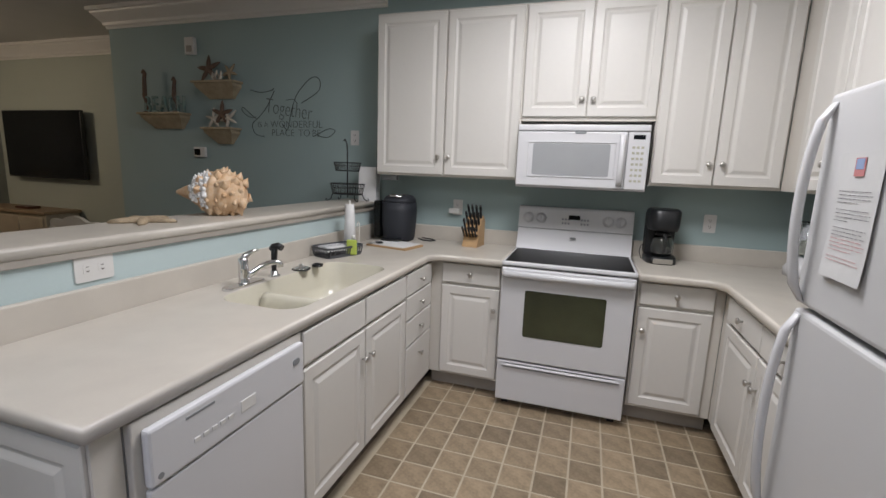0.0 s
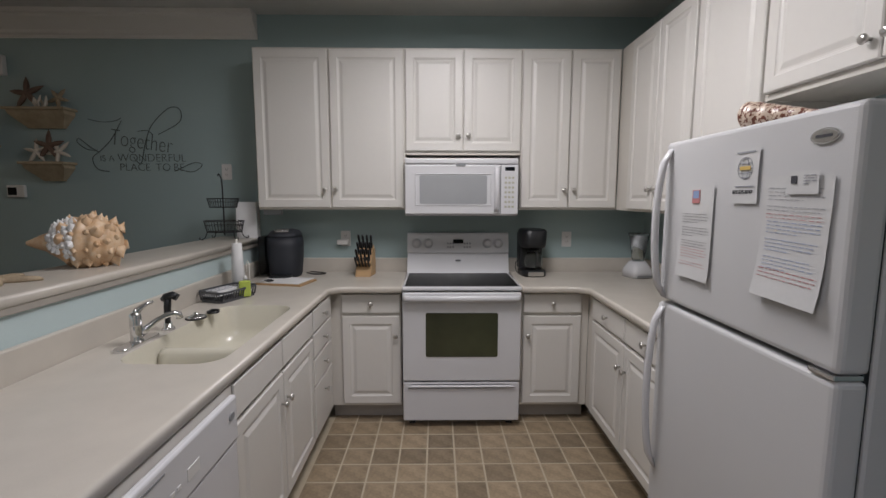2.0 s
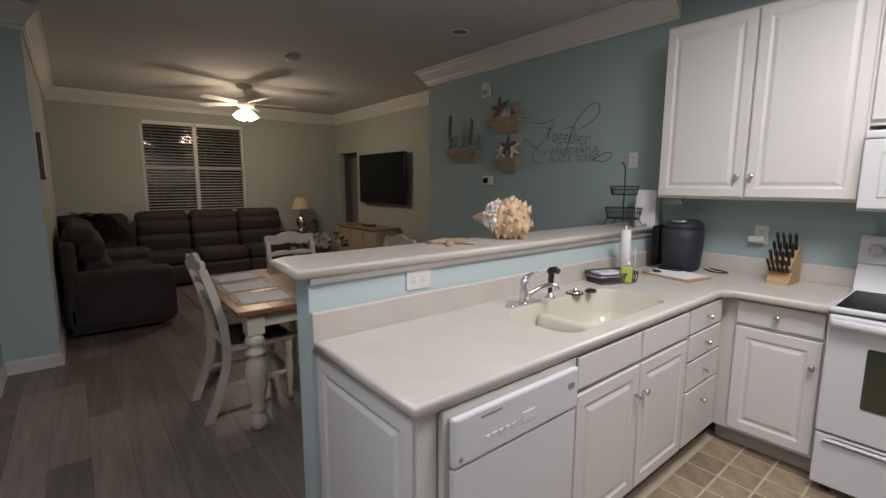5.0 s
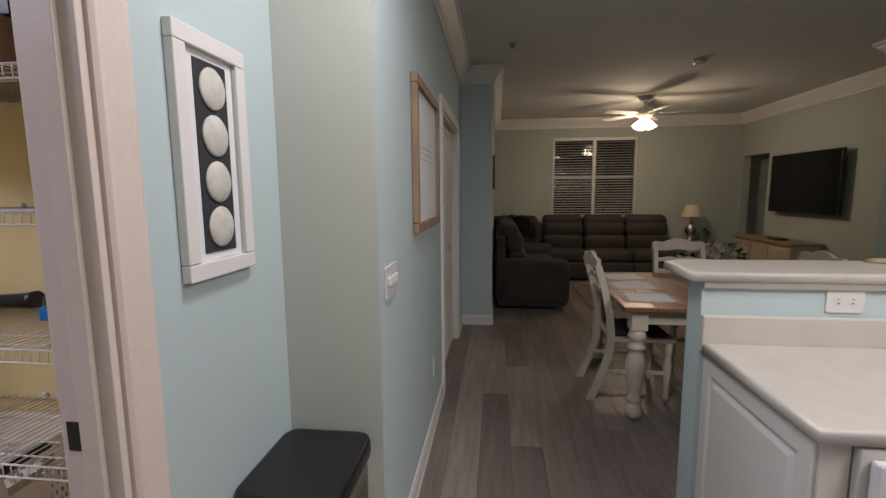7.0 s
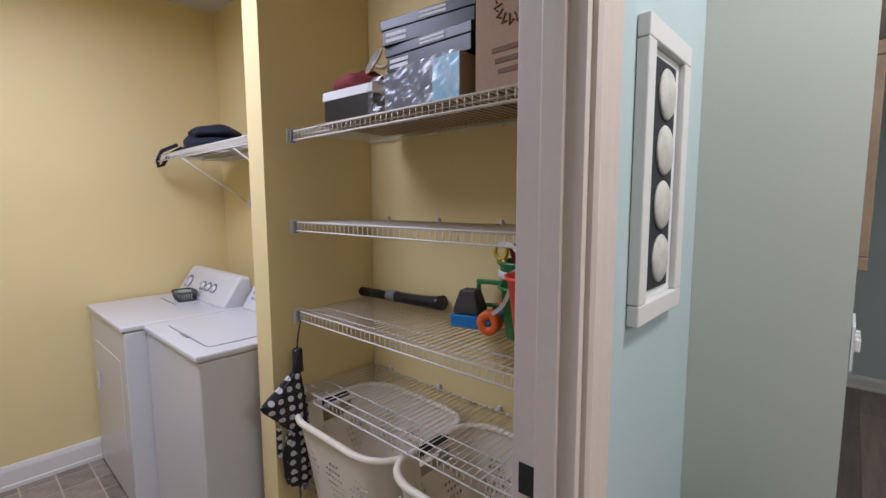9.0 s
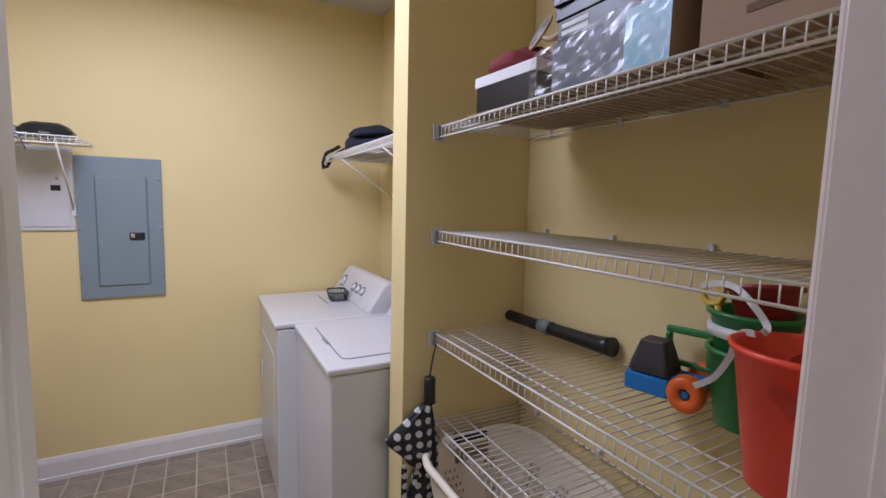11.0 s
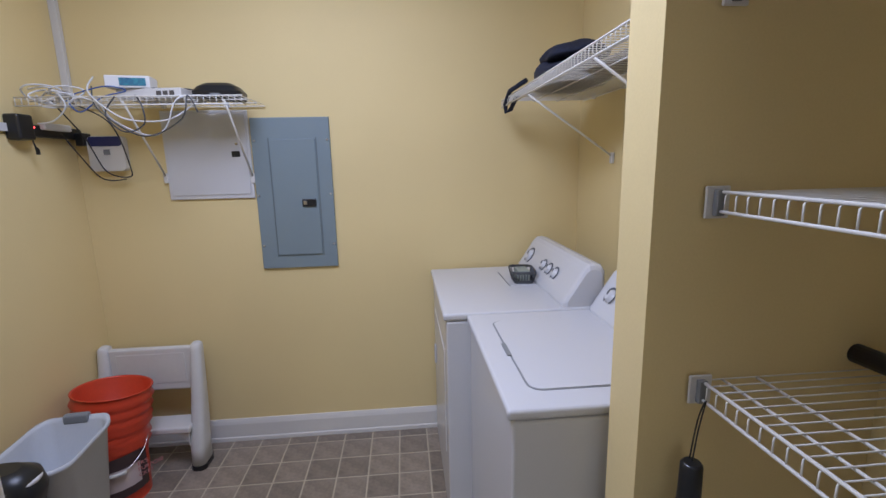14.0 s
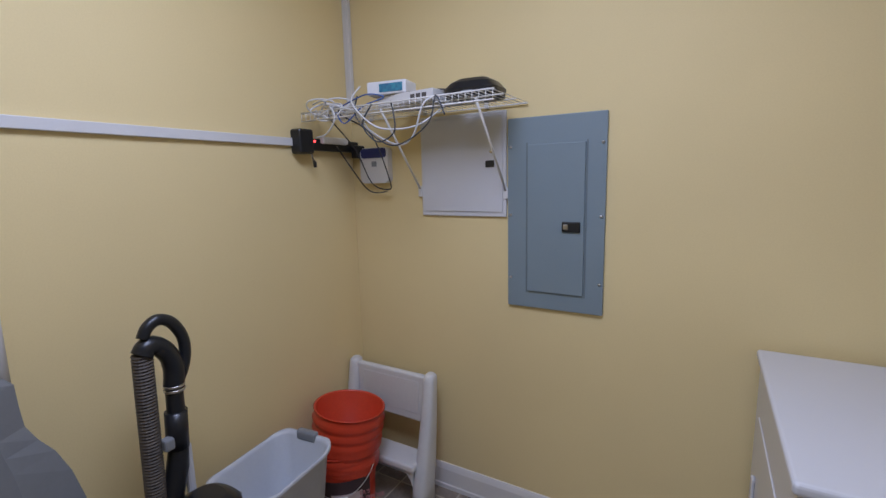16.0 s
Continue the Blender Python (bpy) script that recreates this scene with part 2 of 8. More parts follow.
def baseboard(name, axis, face, side, lo, hi, mat=None, h=0.11):
    """side: +1 where the room lies on the greater side of the wall's face."""
    prof = [(0, 0), (0.017, 0), (0.017, 0.02), (0.013, 0.026), (0.013, h - 0.03), (0.009, h - 0.012), (0.005, h), (0, h)]
    bm = bmesh.new()
    loops = []
    for s in (lo, hi):
        loops.append([((s, face + side * p, z) if axis == "x" else (face + side * p, s, z)) for p, z in prof])
    loft(bm, loops, smooth=False)
    return tagged(part(name, outward(bm), mat or TRIM), "white painted baseboard along the wall", kind="structure")


def crown(name, axis, face, side, lo, hi, top=None, m0=0.0, m1=0.0):
    """A crown moulding; m0 and m1 mitre its ends."""
    top = top or CEIL - 0.003
    prof = [(0.001, -0.17), (0.014, -0.17), (0.016, -0.15), (0.03, -0.14), (0.035, -0.12), (0.06, -0.09), (0.095, -0.05), (0.10, -0.035), (0.118, -0.03), (0.12, 0), (0.001, 0)]
    bm = bmesh.new()
    loops = []
    for s, k in ((lo, m0), (hi, m1)):
        loops.append([((s + k * p, face + side * p, top + z) if axis == "x" else (face + side * p, s + k * p, top + z)) for p, z in prof])
    loft(bm, loops, smooth=False)
    return tagged(part(name, outward(bm), TRIM), "white stepped crown moulding under the ceiling", kind="structure")

# ---- structure ----
# kitchen: x -1.6..1.27, y -0.95..3.28; hall and living room to x -8.4; laundry y -3.845..-1.07
slab("ground_slab", -8.7, 1.6, -4.2, 5.0, -0.16, -0.012, UNDER, "dark slab under the floors")
slab("ceiling", -8.52, 1.39, -0.915, 4.15, CEIL, CEIL + 0.12, CEILING, "matt off-white ceiling of kitchen and living room")
slab("ceiling_laundry", -1.36, 1.39, -3.965, -0.917, CEIL, CEIL + 0.12, CEILING, "matt off-white laundry ceiling")
wall_with_holes("wall_north", "x", 3.28, 3.40, -4.43, 1.39, -0.01, CEIL, [], DIMBLUE, "kitchen wall, blue paint darkened to teal for dim light")
wall_with_holes("wall_tv_return", "y", -4.43, -4.31, 3.40, 4.05, -0.01, CEIL, [], BEIGE, "greige end wall beside the television")
wall_with_holes("wall_tv", "x", 4.03, 4.15, -8.52, -4.431, -0.01, CEIL, [(-8.30, -7.56, -0.01, 2.05)], BEIGE, "greige wall behind the television")
wall_with_holes("wall_window", "y", -8.52, -8.40, -0.24, 4.029, -0.01, CEIL, [(0.82, 2.31, 1.0, 2.44)], BEIGE, "greige wall with a window")
wall_with_holes("wall_sofa", "x", -0.36, -0.241, -8.52, -4.92, -0.01, CEIL, [], BEIGE, "greige wall behind the recliner")
wall_with_holes("wall_pillar", "y", -4.919, -4.80, -0.70, -0.241, -0.01, CEIL, [], BLUE, "pale blue return wall at the hall's end")
wall_with_holes("wall_hall", "x", -0.9145, -0.58, -4.799, -1.322, -0.01, CEIL, [(-4.30, -3.06, -0.01, 2.06)], BLUE, "pale blue hall wall")
slab("wall_alcove", -1.3215, -1.31, -0.9145, -0.5805, -0.01, CEIL, ALCOVE_TINT, "alcove wall beside the bin, warm light tinted into its greige colour")
wall_with_holes("wall_south", "x", -0.973, -0.915, -4.399, 1.27, -0.01, CEIL, [(-4.30, -3.06, -0.01, 2.06), (-0.625, 0.315, -0.01, 2.06)], BLUE, "pale blue wall beside the laundry door")
wall_with_holes("wall_east", "y", 1.27, 1.39, -0.915, 3.279, -0.01, CEIL, [], DIMBLUE, "kitchen side wall, blue paint darkened to teal for dim light")
wall_with_holes("wall_laundry_north", "x", -1.035, -0.974, -1.24, 1.27, -0.01, CEIL, [(-0.625, 0.315, -0.01, 2.06)], YELLOW, "yellow laundry wall round the door")
wall_with_holes("wall_laundry_south", "x", -3.965, -3.845, -1.36, 1.39, -0.01, CEIL, [], YELLOW, "yellow laundry wall with the breaker panel")
wall_with_holes("wall_laundry_east", "y", 1.27, 1.39, -3.844, -0.916, -0.01, CEIL, [], YELLOW, "yellow laundry side wall")
wall_with_holes("wall_laundry_west", "y", -1.36, -1.24, -3.844, -0.974, -0.01, CEIL, [], YELLOW, "yellow wall behind the washer and shelves")
slab("wall_partition", -1.239, -0.737, -2.345, -2.225, -0.01, CEIL, YELLOW, "yellow partition between washer and shelves")
slab("hall_room_back", -4.5, -2.9, -1.1, -1.06, -0.01, CEIL, BEIGE, "plain wall behind the hall doors")
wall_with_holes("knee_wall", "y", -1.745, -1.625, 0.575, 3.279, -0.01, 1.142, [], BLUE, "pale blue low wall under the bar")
slab("dark_room_back", -8.5, -7.4, 4.9, 4.95, -0.01, CEIL, BEIGE, "dark room beyond the open doorway")
slab("dark_room_end", -8.54, -8.50, 4.151, 4.949, -0.01, CEIL, BEIGE, "dark room beyond the open doorway")
slab("dark_room_ceiling", -8.5, -7.44, 4.151, 4.899, CEIL - 0.1, CEIL, CEILING, "ceiling of the dark room")
slab("dark_room_side", -7.44, -7.40, 4.151, 4.899, -0.01, CEIL, BEIGE, "dark room beyond the open doorway")

baseboard("baseboard", "x", -0.58, 1, -2.97, -1.312)
baseboard("baseboard", "y", -1.31, 1, -0.895, -0.58)
baseboard("baseboard", "x", -0.915, 1, -1.31, -0.715)
baseboard("baseboard", "x", -0.58, 1, -4.78, -4.39)
baseboard("baseboard", "y", -4.80, 1, -0.575, -0.241)
baseboard("baseboard", "x", -0.241, 1, -8.40, -4.80)
baseboard("baseboard", "y", -8.40, 1, -0.22, 4.03)
baseboard("baseboard", "x", 4.03, -1, -7.46, -4.44)
baseboard("baseboard", "y", -1.745, -1, 0.575, 3.28)
baseboard("baseboard", "x", 0.575, -1, -1.745, -1.62)
baseboard("baseboard", "x", -3.845, 1, -1.24, 1.27, h=0.13)
baseboard("baseboard", "y", 1.27, -1, -3.83, -1.035, h=0.13)
crown("crown", "x", 3.28, -1, -4.43, -1.60, m0=-1, m1=0)
crown("crown", "y", -4.43, -1, 3.28, 4.03, m0=-1, m1=-1)
crown("crown", "x", 4.03, -1, -8.40, -4.43, m0=1, m1=-1)
crown("crown", "y", -8.40, 1, -0.24, 4.03, m0=1, m1=-1)
crown("crown", "x", -0.24, 1, -8.40, -4.80, m0=1, m1=1)
crown("crown", "y", -4.80, 1, -0.58, -0.24, m0=1, m1=1)
crown("crown", "x", -0.58, 1, -4.80, -1.60, m0=1, m1=0)


def casing(name, axis, face, side, a, b, top, mat, w=0.085):
    """Door casing on one side of a wall."""
    ob = new(name)
    tagged(ob, "moulded painted casing round the doorway", kind="structure")
    prof = [(0, 0), (0, 0.010), (0.008, 0.016), (0.02, 0.013), (0.035, 0.014), (0.06, 0.018), (w - 0.012, 0.021), (w, 0.015), (w, 0)]

    def strip(pa, pb, inward):
        """From pa to pb along the opening's edge; inward: direction away from the opening, in the wall's plane."""
        loops = []
        for (s, z), mit in ((pa, 0), (pb, 1)):
            loop = []
            for p, q in prof:
                ds, dz = inward[0] * p, inward[1] * p
                if inward[0] and mit:
                    dz = p
                if inward[1]:
                    ds = p * (1 if mit else -1)
                s2, z2 = s + ds, z + dz
                d = face + side * (q + 0.0005)
                loop.append((s2, d, z2) if axis == "x" else (d, s2, z2))
            loops.append(loop)
        bm = bmesh.new()
        loft(bm, loops, smooth=False)
        return outward(bm)
    part("casing_side", strip((a, 0.0), (a, top), (-1, 0)), mat, ob)
    part("casing_side", strip((b, 0.0), (b, top), (1, 0)), mat, ob)
    part("casing_head", strip((a, top), (b, top), (0, 1)), mat, ob)
    return ob


casing("door_trim", "x", -0.915, 1, -0.625, 0.315, 2.06, PINKTRIM)
casing("door_trim", "x", -1.035, -1, -0.625, 0.315, 2.06, PINKTRIM)
casing("door_trim", "x", -0.58, 1, -4.30, -3.06, 2.06, TRIM)
jamb = tagged(new("door_jamb"), "aged white painted jamb lining of the laundry doorway", kind="structure")
for x0, x1 in ((-0.625, -0.607), (0.297, 0.315)):
    bm = boxed(x0, x1, -1.037, -0.913, 0, 2.06, 0.002)
    xs = (x1, x1 + 0.012) if x0 < 0 else (x0 - 0.012, x0)
    box(bm, xs[0], xs[1], -0.985, -0.945, 0, 2.042, 0.002)
    part("jamb_side", bm, PINKTRIM, jamb)
bm = boxed(-0.607, 0.297, -1.037, -0.913, 2.042, 2.06, 0.002)
part("jamb_head", bm, PINKTRIM, jamb)
part("strike_plate", boxed(-0.6068, -0.604, -1.022, -0.988, 0.985, 1.045, 0.001), BLACKPL, jamb, "dark metal strike plate")

# tiled floors
def tiled(x0, x1, y0, y1, size, gap, name, mat, skip=lambda x, y: False, ox=0.0, oy=0.0):
    floor = slab(name, x0, x1, y0, y1, -0.0115, -0.0015, GROUT, "pale joints of the tiled floor")
    me = None
    nx, ny = math.ceil((x1 - x0) / size) + 1, math.ceil((y1 - y0) / size) + 1
    meshes = {}
    for i in range(nx):
        for j in range(ny):
            ax, ay = max(x0, x0 + i * size - ox), max(y0, y0 + j * size - oy)
            w, d = min(x0 + (i + 1) * size - ox, x1) - ax - gap, min(y0 + (j + 1) * size - oy, y1) - ay - gap
            if w < 0.01 or d < 0.01 or skip(ax + w / 2, ay + d / 2):
                continue
            key = (round(w, 3), round(d, 3))
            if key not in meshes:
                bm = boxed(0, w, 0, d, -0.0014, 0.0, 0.0008, 1)
                me = bpy.data.meshes.new("tile")
                bm.to_mesh(me)
                bm.free()
                me.materials.append(mat)
                meshes[key] = me
            t = new("tile", meshes[key])
            t.parent = floor
            t.location = (ax + gap / 2, ay + gap / 2, 0)

# ---- cabinets ----
def raised_front(w, h, t=0.02, arch=False, flat=False):
    """A door or drawer front: x 0..w, z 0..h, its face at y = -t; with a raised panel unless flat."""
    bm = bmesh.new()
    e = 0.004

    def loop(inset, y):
        return [(inset, y, inset), (w - inset, y, inset), (w - inset, y, h - inset), (inset, y, h - inset)]
    loops = [loop(0, 0), loop(0, -t + e), loop(e, -t)]
    if not flat:
        f = min(0.052, w * 0.2)
        loops += [loop(f, -t), loop(f + 0.004, -t + 0.004), loop(f + 0.012, -t + 0.007), loop(f + 0.018, -t + 0.007), loop(f + 0.034, -t + 0.0015), loop(f + 0.038, -t + 0.0005)]
    loft(bm, loops, smooth=False)
    return outward(bm)


def knob_bm():
    return lathe(bmesh.new(), [(0.006, 0), (0.005, 0.012), (0.008, 0.016), (0.0145, 0.019), (0.016, 0.024), (0.013, 0.029), (0.006, 0.031)], 16, pose(0, 0, 0, 90))


def front(cab, x, z, w, h, knob=None, flat=False, name="door"):
    """Hangs a front on a cabinet whose face lies in its own plane y = 0. knob: place within the front."""
    d = part(name, raised_front(w, h, flat=flat), CAB, cab)
    d.location = (x, 0, z)
    if knob:
        k = part("knob", knob_bm(), NICKEL, d, "brushed nickel knob")
        k.location = (knob[0], -0.02, knob[1])
    return d


def cabinet(m, w, depth, h, label, fronts, body_z0=0.0, toe=False, name="base_cabinet", group="", hollow=False):
    cab = thing(name, m, label, "cabinet", group)
    if hollow:
        bm = boxed(0, w, 0.001, 0.02, body_z0, h, 0.001, 1)
        box(bm, 0, 0.018, 0.021, depth, body_z0, h)
        box(bm, w - 0.018, w, 0.021, depth, body_z0, h)
        box(bm, 0.019, w - 0.019, depth - 0.018, depth, body_z0, h)
        box(bm, 0.019, w - 0.019, 0.021, depth - 0.019, body_z0, body_z0 + 0.018)
    else:
        bm = boxed(0, w, 0.001, depth, body_z0, h, 0.001, 1)
    part("body", bm, CABFRAME, cab)
    for f in fronts:
        front(cab, *f[:4], **f[4])
    if toe:
        part("toe_kick", boxed(0, w, 0.07, 0.085, 0.0, body_z0 - 0.001), TOE, cab, "taupe vinyl toe kick")
    return cab


G1 = "base cabinets of the kitchen"
G2 = "wall cabinets of the kitchen"
Z0, ZC = 0.105, 0.873
FACE = 2.72


def base(m, w, depth, fronts, label, hollow=False):
    return cabinet(m, w, depth, ZC, label, fronts, Z0, True, "base_cabinet", G1, hollow)


def dd(x, w, side, drawer_knob=True):
    """A drawer front over a door; side: where the knob sits."""
    kx = w - 0.03 if side > 0 else 0.03
    return [(x, 0.735, w, 0.125, dict(knob=(w / 2, 0.0625) if drawer_knob else None, flat=True, name="drawer")), (x, 0.125, w, 0.59, dict(knob=(kx, 0.46)))]


base(at(-1.0, FACE), 0.46, 0.558, dd(0.08, 0.375, 1), "white base cabinet with drawer beside the range")
base(at(0.24, FACE), 0.44, 0.558, dd(0.012, 0.375, -1), "white base cabinet with drawer beside the range")
base(at(-1.0, 1.30, 0, 90), 0.96, 0.62, dd(0.005, 0.465, 1, False) + dd(0.48, 0.465, -1, False), "white double-door cabinet under the sink", True)
zs = ((0.735, 0.125), (0.592, 0.133), (0.432, 0.15), (0.125, 0.297))
base(at(-1.0, 2.262, 0, 90), 0.455, 0.62, [(0.005, z, 0.40, h, dict(knob=(0.2, h / 2 + (0.06 if h > 0.2 else 0)), flat=True, name="drawer")) for z, h in zs], "white stack of four drawers in the corner")
pen_end = base(at(-1.0, 0.60, 0, 90), 0.068, 0.62, [], "white filler post and end panel of the peninsula")
end = part("end_panel", raised_front(0.60, 0.75, 0.012), CAB, pen_end)
end.matrix_local = pose(-0.001, 0.61, 0.11, 0, 0, -90)
base(at(0.68, 2.719, 0, -90), 1.22, 0.585, dd(0.13, 0.47, 1) + dd(0.61, 0.47, -1), "white double-door base cabinet beside the fridge")

UF, UB, UT = 3.005, 1.39, 2.465


def upper(m, w, fronts, label, z0=UB, depth=0.272, h=UT):
    return cabinet(m, w, depth, h, label, fronts, z0, False, "wall_cabinet", G2)


def ud(x, w, side, z0=UB, kz=0.12):
    kx = w - 0.03 if side > 0 else 0.03
    return (x, z0 + 0.015, w, UT - z0 - 0.03, dict(knob=(kx, kz)))


upper(at(-1.54, UF), 1.015, [ud(0.008, 0.492, 1), ud(0.512, 0.492, -1)], "tall white double-door wall cabinet beside the microwave")
upper(at(-0.524, UF), 0.788, [ud(0.005, 0.385, 1, 1.775, 0.10), ud(0.398, 0.385, -1, 1.775, 0.10)], "short white wall cabinet over the microwave", 1.765)
upper(at(0.265, UF), 0.674, [ud(0.006, 0.322, 1), ud(0.337, 0.325, -1)], "tall white double-door wall cabinet in the corner")
upper(at(0.94, 3.004, 0, -90), 0.929, [ud(0.214, 0.345, 1), ud(0.569, 0.345, -1)], "tall white double-door wall cabinet on the side wall", depth=0.327)
upper(at(0.94, 2.074, 0, -90), 0.46, [ud(0.006, 0.446, 1)], "tall white wall cabinet beside the fridge", depth=0.327)
upper(at(0.94, 1.613, 0, -90), 0.92, [ud(0.006, 0.45, 1, 1.85, 0.06), ud(0.462, 0.45, -1, 1.85, 0.06)], "short white wall cabinet over the fridge", 1.84, 0.327)

# ---- countertops ----
def counter_mesh(outline, z0, z1, edge=0.014, hole=None):
    bm = bmesh.new()
    n = len(outline)

    def inset(d):
        out = []
        for i in range(n):
            p, a, b = Vector(outline[i]), Vector(outline[i - 1]), Vector(outline[(i + 1) % n])
            u, v = (p - a).normalized(), (b - p).normalized()
            n1, n2 = Vector((-u.y, u.x)), Vector((-v.y, v.x))
            m = (n1 + n2)
            m = m / max(0.2, m.length_squared) * 2
            out.append(p + m * d)
        return out
    levels = [(0.004, z0), (0, z0 + 0.004)] + [(edge * (1 - math.cos(radians(a))), z1 - edge * (1 - math.sin(radians(a)))) for a in (0, 30, 60, 90)]
    rings = [[bm.verts.new((p.x, p.y, z)) for p in inset(d)] for d, z in levels]
    for a, b in zip(rings, rings[1:]):
        for k in range(n):
            bm.faces.new((a[k], a[(k + 1) % n], b[(k + 1) % n], b[k])).smooth = True
    es = [bm.edges.get((rings[-1][k], rings[-1][(k + 1) % n])) for k in range(n)]
    if hole:
        hv = [bm.verts.new((x, y, z1)) for x, y in hole]
        es += [bm.edges.new((hv[k], hv[(k + 1) % len(hv)])) for k in range(len(hv))]
    bmesh.ops.triangle_fill(bm, edges=es, use_beauty=True)
    if not hole:
        bm.faces.new(rings[0][::-1])
    return outward(bm)


CT = 0.915
EX = -0.975
hole = [(x - 1.235, y + 1.765) for x, y in rounded(0.37, 0.83, 0.09)]
left_out = [(-1.6, 0.575), (EX, 0.575), (EX, 2.60), (EX + 0.05, 2.655), (-0.531, 2.655), (-0.531, 3.255), (-1.6, 3.255)]
counter_l = thing("countertop", at(0, 0), "cream speckled worktop with moulded sink, on the base cabinets", "countertop")
part("worktop", counter_mesh(left_out, 0.875, CT, hole=hole), COUNTER, counter_l)
bm = boxed(-1.624, -1.60, 0.575, 3.28, 0.876, 1.018, 0.006)
part("backsplash", bm, COUNTER, counter_l)
part("backsplash", boxed(-1.599, -0.531, 3.256, 3.279, 0.90, 1.018, 0.006), COUNTER, counter_l)
counter_r = thing("countertop", at(0, 0), "cream speckled worktop on the base cabinets beside the fridge", "countertop")
part("worktop", counter_mesh([(0.236, 2.655), (0.58, 2.655), (0.64, 2.60), (0.64, 1.48), (1.245, 1.48), (1.245, 3.255), (0.236, 3.255)], 0.875, CT), COUNTER, counter_r)
part("backsplash", boxed(0.236, 1.269, 3.256, 3.279, 0.90, 1.018, 0.006), COUNTER, counter_r)
part("backsplash", boxed(1.246, 1.269, 1.48, 3.255, 0.90, 1.018, 0.006), COUNTER, counter_r)


def bowl(cx, cy, w, d, depth, r):
    bm = bmesh.new()
    loops = []
    for k, z in ((1.0, 0), (0.985, -0.01), (0.95, -depth * 0.6), (0.88, -depth * 0.93), (0.70, -depth), (0.10, -depth - 0.004)):
        loops.append([(cx + x * k, cy + y * (1 - (1 - k) * 0.8), CT + z) for x, y in rounded(w, d, r)])
    loft(bm, loops, (False, True))
    for f in bm.faces:
        f.normal_flip()
    return bm


sink = part("sink", bowl(-1.235, 1.765, 0.37, 0.83, 0.19, 0.09), SINKMAT, counter_l, "glossy cream double-bowl sink")
bm = bmesh.new()
loft(bm, [[(x, 1.63 + s * y, z) for y, z in ((-0.032, CT - 0.185), (-0.020, CT - 0.06), (-0.012, CT - 0.045), (0.0, CT - 0.040), (0.012, CT - 0.045), (0.020, CT - 0.06), (0.032, CT - 0.185))] for x, s in ((-1.405, 1.6), (-1.38, 1.0), (-1.09, 1.0), (-1.065, 1.6))])
part("sink_divider", outward(bm), SINKMAT, sink)
part("drain", lathe(bmesh.new(), [(0.04, 0), (0.045, 0.004), (0.03, 0.002), (0.012, 0.004)], 20, at(-1.245, 1.50, CT - 0.192)), CHROME, sink, "chrome drain ring")
part("drain", lathe(bmesh.new(), [(0.04, 0), (0.045, 0.004), (0.03, 0.002), (0.012, 0.004)], 20, at(-1.245, 1.95, CT - 0.192)), CHROME, sink, "chrome drain ring")

bar = thing("bar_top", at(0, 0), "cream speckled raised bar counter on the low wall", "countertop")
part("bar_slab", counter_mesh([(-1.95, 0.60), (-1.90, 0.53), (-1.605, 0.53), (-1.605, 3.279), (-1.95, 3.279)], 1.143, 1.18, 0.012), COUNTER, bar)

# Thin grey strip along the top of the low wall, below the bar.
part("underside_moulding", boxed(-1.6245, -1.61, 0.575, 3.279, 1.118, 1.1425, 0.003), TOE, bar, "grey strip under the bar")

# ---- range, microwave, dishwasher, fridge ----
COOKGL = surface("cooktop_ceramic", (0.006, 0.006, 0.007), 0.3, 0.05, 3, 60, spec=0.02)
rng = thing("range", at(-0.528, 2.64), "white electric range with black glass cooktop between the base cabinets", "range")
W = 0.754
part("body", boxed(0, W, 0.035, 0.60, 0.03, 0.895, 0.004), APPL, rng)
part("cooktop_frame", boxed(0, W, -0.012, 0.56, 0.896, 0.920, 0.007), APPL, rng)
part("cooktop", boxed(0.018, W - 0.018, 0.012, 0.495, 0.9195, 0.9225, 0.001), COOKGL, rng, "black glass ceramic cooktop")
bm = bmesh.new()
back = [(0.50, 0.921), (0.52, 0.921), (0.57, 1.06), (0.555, 1.065), (0.575, 1.195), (0.585, 1.21), (0.635, 1.21), (0.635, 0.90), (0.50, 0.90)]
loft(bm, [[(x, y, z) for y, z in back] for x in (0, W)], smooth=False)
panel = part("control_panel", outward(bm), APPL, rng)
part("clock", boxed(0.34, 0.415, 0.556, 0.562, 1.135, 1.165, 0.001), BLACKGL, panel, "black digital clock")
for i in range(3):
    for j in range(2):
        for x in (0.30, 0.425):
            part("key", boxed(x + i * 0.02 - 0.005, x + i * 0.02 + 0.007, 0.560, 0.567, 1.10 + j * 0.028, 1.114 + j * 0.028, 0.001, 1), INKGREY, panel, "small grey key")
for x in (0.07, 0.155, 0.595, 0.675):
    k = part("dial", lathe(bmesh.new(), [(0.036, 0), (0.036, 0.006), (0.026, 0.009), (0.024, 0.022), (0.019, 0.025)], 20, pose(0, 0, 0, 82)), APPL, panel, "white control dial")
    box(bm := bmesh.new(), -0.004, 0.004, -0.032, -0.022, -0.022, 0.024, 0.002, 1)
    part("dial_grip", bm, APPL, k)
    k.location = (x, 0.566, 1.135)
door = part("oven_door", boxed(0.004, W - 0.004, -0.02, 0.033, 0.312, 0.885, 0.008), APPL, rng)
part("oven_window", prism(bmesh.new(), [(x + W / 2, y + 0.615) for x, y in rounded(0.455, 0.285, 0.012)], -0.0225, -0.0195, FRONT_Y), OVENGL, door, "dark olive oven window")
bm = bmesh.new()
